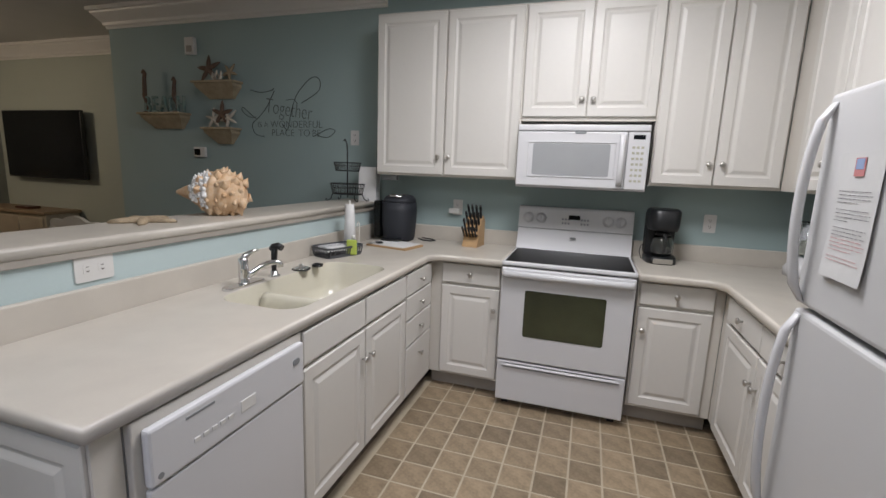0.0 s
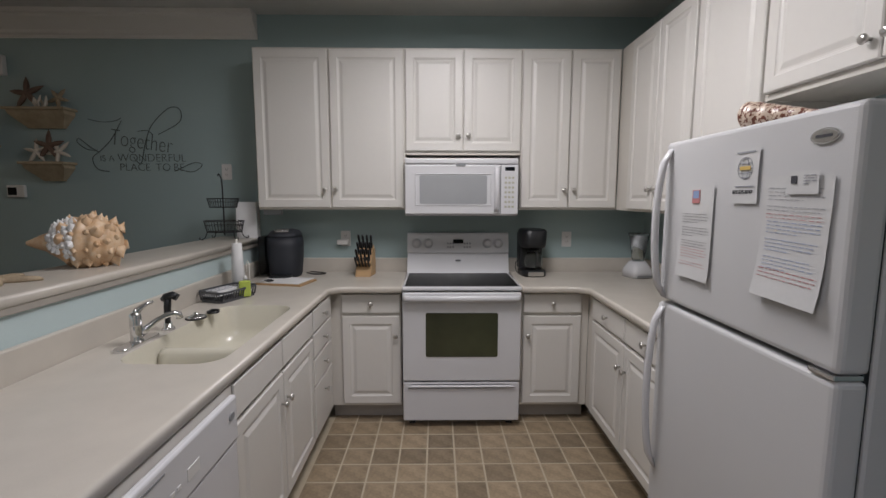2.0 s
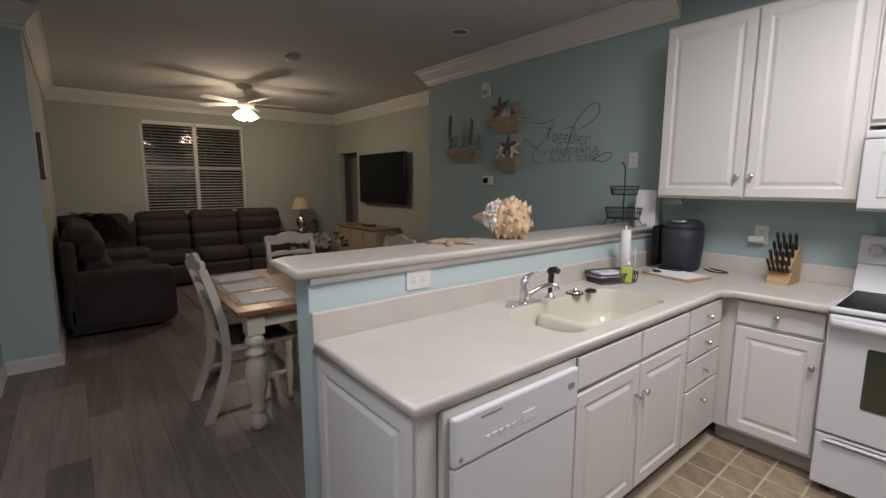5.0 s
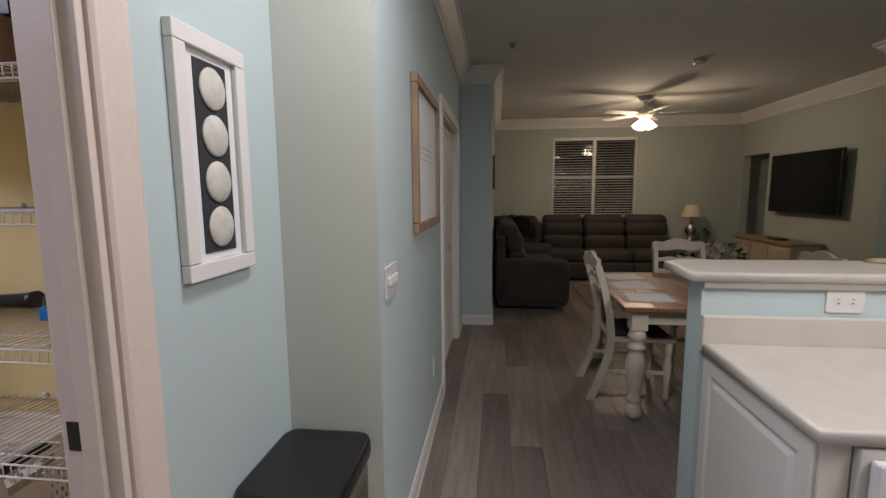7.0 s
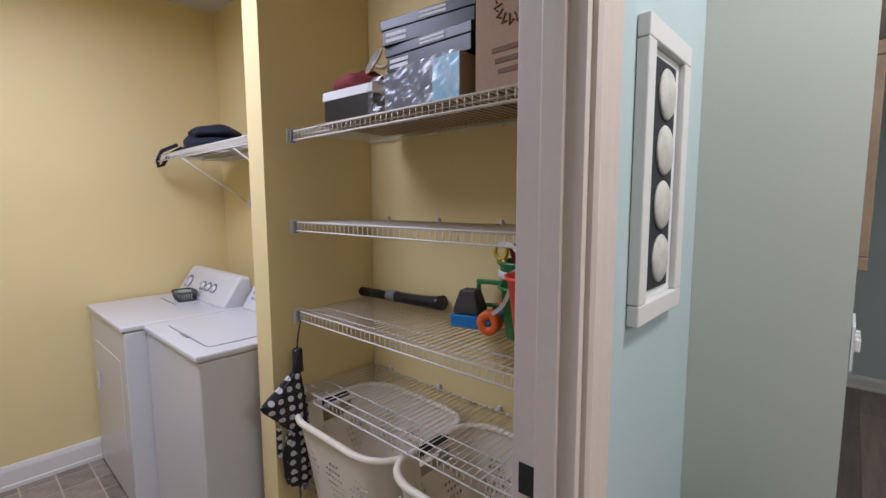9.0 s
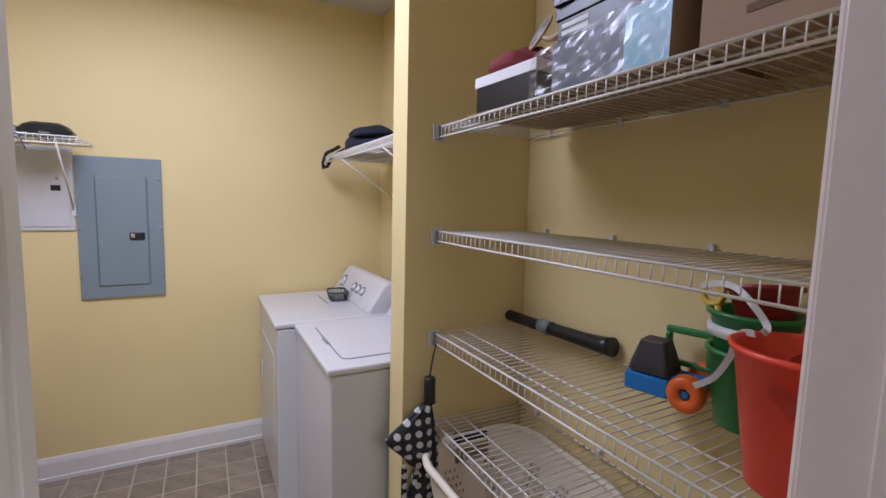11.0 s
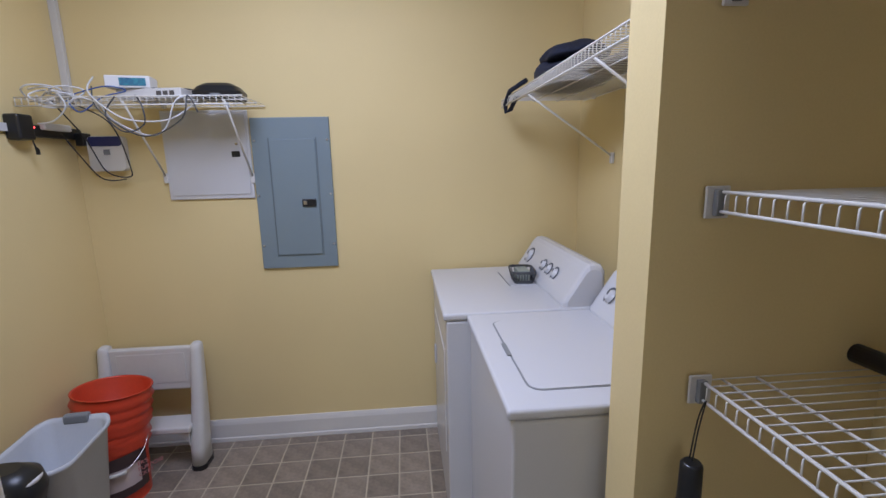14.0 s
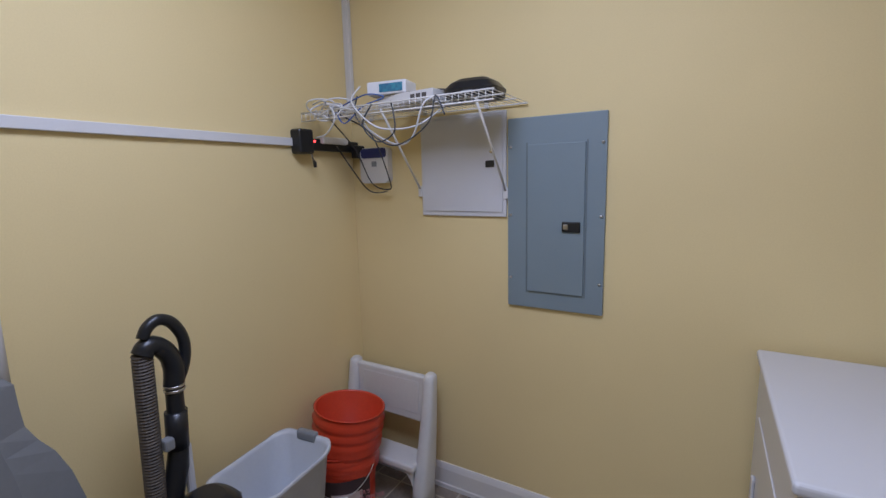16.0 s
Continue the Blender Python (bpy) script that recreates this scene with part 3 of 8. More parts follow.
loft(bm, [[(x, -0.045 - 0.018 * math.cos(a) + (0.03 if i in (0, 3) else 0), 0.852 + 0.020 * math.sin(a)) for a in [k * math.pi / 6 for k in range(12)]] for i, x in enumerate((0.008, 0.03, W - 0.03, W - 0.008))])
part("oven_handle", outward(bm), APPL, door)
dr = part("warming_drawer", boxed(0.006, W - 0.006, -0.018, 0.033, 0.045, 0.302, 0.007), APPL, rng)
bm = bmesh.new()
loft(bm, [[(W / 2 + s * (0.34 - 0.03 * (a > 3)), -0.0185 - (0.012 if 1 < a < 4 else 0), 0.262 + 0.006 * a) for a in range(6)] for s in (-1, 1)], smooth=False)
part("drawer_grip", outward(bm), APPL, dr)
for x in (0.06, W - 0.06):
    part("leg", boxed(x - 0.02, x + 0.02, 0.04, 0.08, 0.0, 0.031), BLACKPL, rng)
part("badge", prism(bmesh.new(), [(W / 2 + x, 1.01 + y) for x, y in rounded(0.04, 0.013, 0.006)], 0.535, 0.548, FRONT_Y), GREYPL, panel, "small grey oval badge")

mic = thing("microwave", at(-0.524, 2.90, 1.352), "white over-the-range microwave under the short cabinet", "microwave")
MH = 0.385
part("body", boxed(0, 0.762, 0.02, 0.379, 0, MH, 0.004), APPL, mic)
md = part("door", boxed(0.003, 0.64, -0.005, 0.019, 0.012, MH - 0.045, 0.006), APPL, mic)
part("window", prism(bmesh.new(), [(0.325 + x, 0.175 + y) for x, y in rounded(0.45, 0.19, 0.012)], -0.0075, -0.004, FRONT_Y), surface("microwave_window", (0.33, 0.34, 0.35), 0.3, 0.05, 4, 700, 0.1), md, "grey perforated microwave window")
bm = bmesh.new()
for x0, x1, z0, z1 in ((0.07, 0.58, 0.275, 0.282), (0.07, 0.58, 0.068, 0.075), (0.07, 0.077, 0.068, 0.282), (0.573, 0.58, 0.068, 0.282)):
    box(bm, x0, x1, -0.010, -0.004, z0, z1, 0.002, 1)
part("window_rim", bm, APPL, md)
part("handle", loft(bmesh.new(), [[(0.612 + 0.016 * math.cos(a), -0.012 - 0.028 * s + 0.012 * math.sin(a), z) for a in [k * math.pi / 5 for k in range(10)]] for z, s in ((0.03, 0), (0.05, 0.8), (0.175, 1.1), (0.30, 0.8), (0.325, 0))]), APPL, md, "white vertical handle")
cp = part("control_panel", boxed(0.643, 0.759, -0.005, 0.019, 0.012, MH - 0.045, 0.004), APPL, mic)
part("display", boxed(0.67, 0.735, -0.0065, -0.004, 0.30, 0.325, 0.001), BLACKGL, cp, "black display")
bm = bmesh.new()
for i in range(7):
    for j in range(3):
        box(bm, 0.668 + j * 0.024, 0.684 + j * 0.024, -0.007, -0.004, 0.055 + i * 0.032, 0.069 + i * 0.032, 0.002, 1)
part("keypad", bm, surface("yellow_grey_keys", (0.42, 0.42, 0.33), 0.5), cp)
part("top_vent", boxed(0.003, 0.759, -0.002, 0.019, MH - 0.04, MH - 0.004, 0.008), APPL, mic)
part("badge", prism(bmesh.new(), [(0.375 + x, MH - 0.048 + y) for x, y in rounded(0.065, 0.02, 0.0095)], -0.009, -0.001, FRONT_Y), GREYPL, mic, "small grey oval badge")
part("underside", boxed(0.1, 0.66, 0.06, 0.32, -0.004, 0.001), GREYPL, mic)

dw = thing("dishwasher", at(-0.985, 0.672, 0, 90), "white dishwasher with control panel under the peninsula worktop", "dishwasher")
part("body", boxed(0.0, 0.62, 0.02, 0.58, 0.10, 0.868), APPL, dw)
part("surround", boxed(0, 0.62, -0.004, 0.019, 0.105, 0.868, 0.004), CABFRAME, dw)
part("door", boxed(0.02, 0.60, -0.024, -0.005, 0.12, 0.69, 0.006), APPL, dw)
cpn = part("control_panel", boxed(0.02, 0.60, -0.03, -0.005, 0.697, 0.845, 0.008), APPL, dw)
part("latch_slot", boxed(0.12, 0.21, -0.0312, -0.029, 0.818, 0.825, 0.001), GREYPL, cpn, "dark latch slot")
bm = bmesh.new()
for i in range(5):
    box(bm, 0.14 + i * 0.028, 0.158 + i * 0.028, -0.032, -0.029, 0.745, 0.757, 0.001, 1)
box(bm, 0.30, 0.36, -0.032, -0.029, 0.74, 0.775, 0.001, 1)
part("buttons", bm, PLASTIC, cpn)
part("badge", prism(bmesh.new(), [(0.555 + x, 0.79 + y) for x, y in rounded(0.034, 0.022, 0.0105)], -0.033, -0.029, FRONT_Y), GREYPL, cpn, "grey oval badge")
part("maker_mark", lathe(bmesh.new(), [(0.008, 0), (0.008, 0.002)], 14, at(0.045, -0.029, 0.72, rx=90)), GREYPL, cpn)
part("kick_plate", boxed(0, 0.62, 0.05, 0.06, 0.0, 0.10), BLACKPL, dw)

fr = thing("refrigerator", at(0.49, 1.45, 0, -90), "white textured top-freezer refrigerator with notes stuck on", "refrigerator")
FW = 0.73
part("body", boxed(0.005, FW - 0.005, 0.075, 0.74, 0.03, 1.655, 0.01), FRIDGE, fr)
fd = part("freezer_door", boxed(0, FW, 0, 0.07, 1.125, 1.665, 0.014, 3), FRIDGE, fr)
ld = part("fridge_door", boxed(0, FW, 0, 0.07, 0.09, 1.112, 0.014, 3), FRIDGE, fr)


def pull(z0, z1):
    bm = bmesh.new()
    n = 12
    loops = []
    for k in range(n + 1):
        t = k / n
        z = z0 + (z1 - z0) * t
        out = 0.042 * min(1, math.sin(math.pi * t) ** 0.45) if 0 < t < 1 else 0
        loops.append([(0.035 + 0.015 * math.cos(a), -out - 0.012 * math.sin(a) * (0.6 if k in (0, n) else 1), z) for a in [j * math.pi / 5 for j in range(10)]])
    loft(bm, loops)
    return outward(bm)


part("handle", pull(1.135, 1.64), APPL, fd, "long white bowed handle")
part("handle", pull(0.50, 1.10), APPL, ld, "long white bowed handle")
part("hinge", boxed(FW - 0.07, FW - 0.005, -0.002, 0.06, 1.113, 1.124, 0.002), CHROME, fr, "metal middle hinge")
part("gasket", boxed(0.01, FW - 0.01, 0.06, 0.074, 0.1, 1.65), BLACKPL, fr)
part("kick_grille", boxed(0.01, FW - 0.01, 0.04, 0.07, 0.0, 0.085), BLACKPL, fr)
part("badge", prism(bmesh.new(), [(0.650 + 0.036 * math.cos(a), 1.605 + 0.0165 * math.sin(a)) for a in [j * math.pi / 16 for j in range(32)]], -0.004, 0.002, FRONT_Y), CHROME, fd, "silver oval badge")
part("badge_face", prism(bmesh.new(), [(0.650 + 0.031 * math.cos(a), 1.605 + 0.0125 * math.sin(a)) for a in [j * math.pi / 16 for j in range(32)]], -0.0055, -0.0042, FRONT_Y), NICKEL, fd, "brushed grey badge face")
part("badge_bar", boxed(0.630, 0.670, -0.0065, -0.0057, 1.602, 1.608), INK, fd, "dark bar on the badge")

# ceiling lamps, all unseen: kitchen and laundry are inferred, the entry one is added
for x, y, r, what in ((-0.2, 1.75, 0.22, "kitchen"), (-0.9, -0.15, 0.17, "entry"), (0.12, -2.53, 0.20, "laundry")):
    cl = thing("ceiling_light", at(x, y, CEIL), "round frosted flush ceiling light over the %s" % what, "ceiling light")
    part("base_ring", lathe(bmesh.new(), [(r, 0), (r, -0.03), (r - 0.01, -0.035)], 32), TRIM, cl)
    part("diffuser", lathe(bmesh.new(), [(r - 0.012, -0.03), (r - 0.02, -0.06), (r * 0.7, -0.085), (r * 0.3, -0.095), (0.005, -0.097)], 32), glow("lit_diffuser_" + what, (1, 0.93, 0.85), 3.0), cl, "glowing frosted diffuser")

# ---- kitchen things ----
def flat_text(s, size, mat, parent, m, name="lettering", thick=0.0006, align="LEFT", spacing=1.0, thin=0.0):
    c = bpy.data.curves.new(name, "FONT")
    c.body, c.size, c.extrude, c.align_x, c.space_character = s, size, thick, align, spacing
    c.offset = thin
    tmp = bpy.data.objects.new(name, c)
    scene.collection.objects.link(tmp)
    me = bpy.data.meshes.new_from_object(tmp)
    bpy.data.objects.remove(tmp)
    me.materials.clear()
    me.materials.append(mat)
    ob = new(name, me)
    ob.parent = parent
    ob.matrix_local = m
    return ob


UPRIGHT = Matrix(((1, 0, 0, 0), (0, 0, -1, 0), (0, 1, 0, 0), (0, 0, 0, 1)))

faucet = thing("faucet", at(-1.462, 1.565, CT), "chrome single-lever kitchen faucet behind the sink", "faucet")
bm = bmesh.new()
prism(bm, rounded(0.060, 0.25, 0.029, 8), 0, 0.012, None, 0, 0.004)
part("deck_plate", outward(bm), CHROME, faucet)
part("body", lathe(bmesh.new(), [(0.027, 0.012), (0.024, 0.018), (0.023, 0.075), (0.0245, 0.078), (0.0245, 0.082), (0.024, 0.085), (0.0235, 0.118), (0.020, 0.130), (0.010, 0.136)], 24), CHROME, faucet)
part("spout", tube(bmesh.new(), [(0.010, 0.008, 0.040), (0.030, 0.030, 0.060), (0.055, 0.055, 0.085), (0.082, 0.082, 0.100), (0.105, 0.105, 0.103), (0.118, 0.118, 0.096), (0.120, 0.120, 0.078)], 0.0125, 12, taper=[1.4, 1.15, 1, 1, 1, 1.1, 1.2]), CHROME, faucet)
part("lever", tube(bmesh.new(), [(-0.004, -0.004, 0.110), (0.006, 0.008, 0.140), (0.026, 0.030, 0.160), (0.048, 0.052, 0.168)], 0.010, 10, taper=[2.0, 1.5, 0.9, 0.6]), CHROME, faucet)
spr = thing("sink_sprayer", at(-1.455, 1.755, CT), "black pull-out sink sprayer in a chrome holder", "sprayer")
part("holder", lathe(bmesh.new(), [(0.027, 0), (0.026, 0.006), (0.018, 0.012), (0.016, 0.03)], 18), CHROME, spr)
part("stem", tube(bmesh.new(), [(0, 0, 0.028), (0, 0, 0.06), (0.003, 0, 0.10), (0.006, 0, 0.135)], 0.013, 12, taper=[0.8, 1, 1.15, 1.1]), BLACKPL, spr)
part("head", tube(bmesh.new(), [(-0.015, 0.0, 0.128), (0.0, 0, 0.142), (0.025, 0.003, 0.148), (0.045, 0.004, 0.138)], 0.015, 12, taper=[0.8, 1.05, 1.1, 1]), BLACKPL, spr)
stp = thing("sink_strainer", at(-1.43, 1.93, CT), "chrome sink strainer lying on the sink's rim", "strainer")
part("basket", lathe(bmesh.new(), [(0.035, 0), (0.04, 0.006), (0.041, 0.010), (0.030, 0.013), (0.014, 0.014), (0.010, 0.026), (0.004, 0.03)], 20), CHROME, stp)
part("seal", lathe(bmesh.new(), [(0.045, 0), (0.047, 0.003), (0.045, 0.006)], 20), BLACKPL, stp)
stq = thing("rubber_stopper", at(-1.40, 2.03, CT), "black rubber sink stopper beside the strainer", "stopper")
part("disc", lathe(bmesh.new(), [(0.028, 0), (0.030, 0.008), (0.024, 0.012)], 18), BLACKPL, stq)
part("tab", boxed(-0.012, 0.03, -0.01, 0.01, 0.011, 0.018, 0.004), BLACKPL, stq)


def slotted_basket(name, m, lx, ly, h, mat, label, n=9, flare=0.012, r=0.02, slot=0.009, cat="basket"):
    """A tray with slats round it."""
    t = thing(name, m, label, cat)
    part("base", prism(bmesh.new(), rounded(lx, ly, r), 0, 0.004), mat, t)
    bm = bmesh.new()
    for z, k in ((0.004, 0.0), (h - 0.012, 1.0)):
        o = [bm_p for bm_p in rounded(lx + 2 * flare * k, ly + 2 * flare * k, r + flare * k)]
        i = rounded(lx + 2 * flare * k - 0.006, ly + 2 * flare * k - 0.006, r + flare * k - 0.002)
        hh = 0.012
        loft(bm, [[(x, y, z) for x, y in o], [(x, y, z + hh) for x, y in o], [(x, y, z + hh) for x, y in i], [(x, y, z) for x, y in i], [(x, y, z) for x, y in o]], (False, False), smooth=False)
    part("rims", bm, mat, t)
    bm = bmesh.new()
    for sx, l in ((0, lx), (1, ly)):
        cnt = int(l / (slot * 2))
        for k in range(cnt + 1):
            s = -l / 2 + 0.008 + (l - 0.016) * k / max(1, cnt)
            for side in (-1, 1):
                p = side * ((ly if sx == 0 else lx) / 2 - 0.002)
                q = p + side * flare
                a = (s, p, 0.01) if sx == 0 else (p, s, 0.01)
                b = (s, q, h - 0.006) if sx == 0 else (q, s, h - 0.006)
                tube(bm, [a, b], slot * 0.36, 4)
    part("slats", bm, mat, t)
    return t


DARKGR = surface("charcoal_plastic", (0.075, 0.078, 0.085), 0.5, 0.05, 6, 100, 0.02)
cad = slotted_basket("sink_caddy", at(-1.47, 2.35, CT, 70), 0.25, 0.15, 0.062, DARKGR, "grey slotted plastic caddy with dish things beside the sink")
dc = thing("dish_cloth", at(-1.49, 2.32, CT + 0.062, 70), "folded white checked dish cloth in the caddy", "cloth")
bm = bmesh.new()
for k in range(4):
    box(bm, -0.09 + 0.004 * k, 0.09 - 0.006 * k, -0.05, 0.05 - 0.004 * k, 0.008 * k - 0.03, 0.008 * k - 0.023, 0.003, 1)
part("folds", bm, PAPER, dc)
bm = bmesh.new()
for k in range(7):
    box(bm, -0.08 + 0.024 * k, -0.077 + 0.024 * k, -0.048, 0.038, 0.0012, 0.002)
for k in range(4):
    box(bm, -0.08, 0.07, -0.04 + 0.022 * k, -0.037 + 0.022 * k, 0.0012, 0.0022)
part("checks", bm, INKGREY, dc)
bt = thing("soap_bottle", at(-1.40, 2.41, CT + 0.006), "small blue dish soap bottle in the caddy", "bottle")
BLUEPL = surface("blue_plastic", (0.02, 0.18, 0.42), 0.25)
GREENPL = surface("green_plastic", (0.03, 0.20, 0.05), 0.4)
LIME = surface("yellow_green_sponge", (0.45, 0.55, 0.10), 0.8, 0.1, 20, 200, 0.3)
part("bottle", lathe(bmesh.new(), [(0.024, 0), (0.026, 0.01), (0.026, 0.06), (0.014, 0.08), (0.010, 0.085)], 16), BLUEPL, bt)
part("cap", lathe(bmesh.new(), [(0.012, 0.085), (0.011, 0.105), (0.005, 0.112)], 14), PLASTIC, bt)
sp = thing("sponge", at(-1.385, 2.365, CT + 0.006, 20), "yellow-green dish sponge standing in the caddy", "sponge")
part("foam", boxed(-0.03, 0.03, -0.012, 0.012, 0, 0.09, 0.006), LIME, sp)
pt = thing("paper_towel_holder", at(-1.495, 2.535, CT), "white paper towel roll on an upright white wire holder", "paper towel")
part("base", lathe(bmesh.new(), [(0.07, 0), (0.07, 0.006), (0.06, 0.009)], 24), WHWIRE, pt)
part("rod", tube(bmesh.new(), [(0, 0, 0.005), (0, 0, 0.315)], 0.006, 8), WHWIRE, pt)
part("roll", lathe(bmesh.new(), [(0.018, 0.012), (0.030, 0.012), (0.040, 0.018), (0.028, 0.285), (0.026, 0.29), (0.018, 0.29)], 28), PAPER, pt, "white ribbed paper roll")
part("side_wire", tube(bmesh.new(), [(0.068, 0.0, 0.005), (0.068, 0, 0.17), (0.060, 0.0, 0.185), (0.052, 0.0, 0.17), (0.052, 0, 0.12)], 0.003, 6), WHWIRE, pt)
nb = thing("note_folder", at(-1.30, 2.80, CT, -12), "flat folder of papers with a wooden back on the worktop", "folder")
WOODL = surface("light_maple", (0.50, 0.32, 0.16), 0.45, 0.12, 6, 40, 0.05, stretch=(1, 1, 8))
part("back_board", boxed(-0.16, 0.16, -0.11, 0.11, 0, 0.012, 0.002), WOODL, nb)
part("paper_pad", boxed(-0.15, 0.14, -0.10, 0.11, 0.0125, 0.018, 0.001), PAPER, nb)
sc = thing("scissors", at(-1.42, 2.74, CT + 0.019, 40), "black-handled scissors on the folder", "scissors")
part("blades", boxed(-0.10, 0.01, -0.008, 0.008, 0, 0.004, 0.001), NICKEL, sc)
part("grip", tube(bmesh.new(), [(0.03 + 0.022 * math.cos(a), 0.016 + 0.014 * math.sin(a), 0.004) for a in [k * math.pi / 6 for k in range(12)]], 0.004, 6, True), BLACKPL, sc)
part("grip", tube(bmesh.new(), [(0.03 + 0.022 * math.cos(a), -0.016 + 0.014 * math.sin(a), 0.004) for a in [k * math.pi / 6 for k in range(12)]], 0.004, 6, True), BLACKPL, sc)

cm = thing("pod_coffee_maker", at(-1.390, 3.08, CT, 4), "black pod coffee maker with a rounded lid in the corner", "coffee maker")


def sup(w, d, z, y=0.0, e=3.2, n=28):
    out = []
    for k in range(n):
        a = 2 * math.pi * k / n
        c, s = math.cos(a), math.sin(a)
        out.append((w / 2 * math.copysign(abs(c) ** (2 / e), c), y + d / 2 * math.copysign(abs(s) ** (2 / e), s), z))
    return out


MATTEB = surface("matte_blue_black_plastic", (0.022, 0.025, 0.033), 0.62, 0.08, 6, 200, 0.05)
part("body", outward(loft(bmesh.new(), [sup(0.20, 0.26, 0, 0, 2.5), sup(0.215, 0.27, 0.02, 0, 2.5), sup(0.235, 0.285, 0.14, 0, 2.5), sup(0.24, 0.29, 0.22, 0, 2.5), sup(0.23, 0.275, 0.28, 0, 2.5)])), MATTEB, cm)
part("lid", outward(loft(bmesh.new(), [sup(0.226, 0.27, 0.281, 0, 2.5), sup(0.215, 0.255, 0.305, 0.003, 2.5), sup(0.18, 0.21, 0.325, 0.01, 2.4), sup(0.11, 0.13, 0.334, 0.015, 2.2)])), MATTEB, cm)
part("lid_handle", outward(loft(bmesh.new(), [[(x * 1.0, y, z) for x, y, z in sup(0.10, 0.05, 0.322, -0.095, 2)], sup(0.10, 0.05, 0.337, -0.08, 2), sup(0.07, 0.03, 0.34, -0.075, 2)])), CHROME, cm, "silver lid handle")
part("drip_tray", outward(loft(bmesh.new(), [sup(0.15, 0.10, 0.0, -0.165), sup(0.15, 0.10, 0.025, -0.165), sup(0.14, 0.09, 0.03, -0.165)])), BLACKPL, cm)
part("water_tank", boxed(-0.165, -0.112, -0.10, 0.12, 0.02, 0.29, 0.012), glassy("smoked_plastic", (0.12, 0.13, 0.15), 0.15), cm, "smoked water tank")
cord = part("power_cord", tube(bmesh.new(), [(-0.08, 0.02, 0.01), (-0.03, -0.02, 0.005), (0.03, -0.03, 0.005), (0.06, 0.0, 0.006), (0.03, 0.04, 0.006), (-0.02, 0.06, 0.006), (-0.07, 0.10, 0.006)], 0.0045, 8), BLACKPL, cm)
cord.location = (0.21, 0.04, 0)

kb = thing("knife_block", at(-0.825, 3.10, CT, -6), "maple knife block full of black-handled knives", "knife block")
bm = bmesh.new()
loft(bm, [[(s, y, z) for y, z in ((-0.085, 0), (-0.045, 0.075), (-0.075, 0.095), (0.035, 0.215), (0.075, 0.175), (0.075, 0.0))] for s in (-0.055, 0.055)], smooth=False)
part("block", outward(bm), WOODL, kb)
k0 = 0
for i in range(4):
    for j in range(3):
        n = Vector((0.03 * (i - 1.5), -0.38, 0.92)).normalized()
        base_p = Vector((-0.040 + 0.027 * i, -0.052 + 0.040 * j, 0.100 + 0.040 * j))
        h = part("knife", tube(bmesh.new(), [base_p + n * d for d in (0, 0.02, 0.075, 0.095, 0.105 + 0.008 * ((i * 3 + j) % 3))], 0.0085, 8, taper=[0.9, 1.0, 1.0, 1.15, 0.8]), BLACKPL, kb, "black knife handle")
for i in range(5):
    part("steak_knife", tube(bmesh.new(), [Vector((-0.044 + 0.022 * i, -0.07, 0.075)) + Vector((0, -0.6, 0.8)) * d for d in (0, 0.06, 0.085)], 0.0075, 8), BLACKPL, kb, "black steak knife handle")

dm = thing("coffee_maker", at(0.385, 3.12, CT, 4), "black drip coffee maker with glass carafe beside the range", "coffee maker")
part("base", outward(loft(bmesh.new(), [sup(0.18, 0.24, 0), sup(0.185, 0.245, 0.02), sup(0.17, 0.23, 0.045)])), BLACKPL, dm)
part("tower", boxed(-0.085, 0.085, 0.02, 0.115, 0.04, 0.31, 0.012), BLACKPL, dm)
part("brew_head", outward(loft(bmesh.new(), [sup(0.165, 0.20, 0.205, -0.01), sup(0.18, 0.225, 0.235, 0), sup(0.185, 0.23, 0.32, 0), sup(0.16, 0.20, 0.335, 0)])), BLACKPL, dm)
part("switch_panel", boxed(-0.055, 0.055, -0.126, -0.112, 0.006, 0.036, 0.003), NICKEL, dm, "grey switch panel")
cf = part("carafe", lathe(bmesh.new(), [(0.05, 0.048), (0.062, 0.06), (0.068, 0.10), (0.058, 0.15), (0.045, 0.175), (0.043, 0.175), (0.056, 0.148), (0.066, 0.10), (0.060, 0.062), (0.048, 0.05)], 24, pose(0, -0.045, 0), cap=False), glassy("carafe_glass"), dm, "clear glass carafe")
part("carafe_lid", lathe(bmesh.new(), [(0.045, 0.174), (0.047, 0.185), (0.03, 0.20)], 20, pose(0, -0.045, 0)), BLACKPL, cf)
part("carafe_handle", tube(bmesh.new(), [(0, -0.09, 0.18), (0, -0.125, 0.175), (0, -0.135, 0.14), (0, -0.125, 0.09), (0, -0.105, 0.075)], 0.008, 8), BLACKPL, cf)
cord2 = part("power_cord", tube(bmesh.new(), [(0.04, 0.02, 0.10), (-0.002, 0.0, 0.09), (-0.012, -0.02, 0.05), (0.0, -0.03, 0.01), (0.05, -0.02, 0.005)], 0.003, 6), BLACKPL, dm)
cord2.location = (-0.10, 0.06, 0)

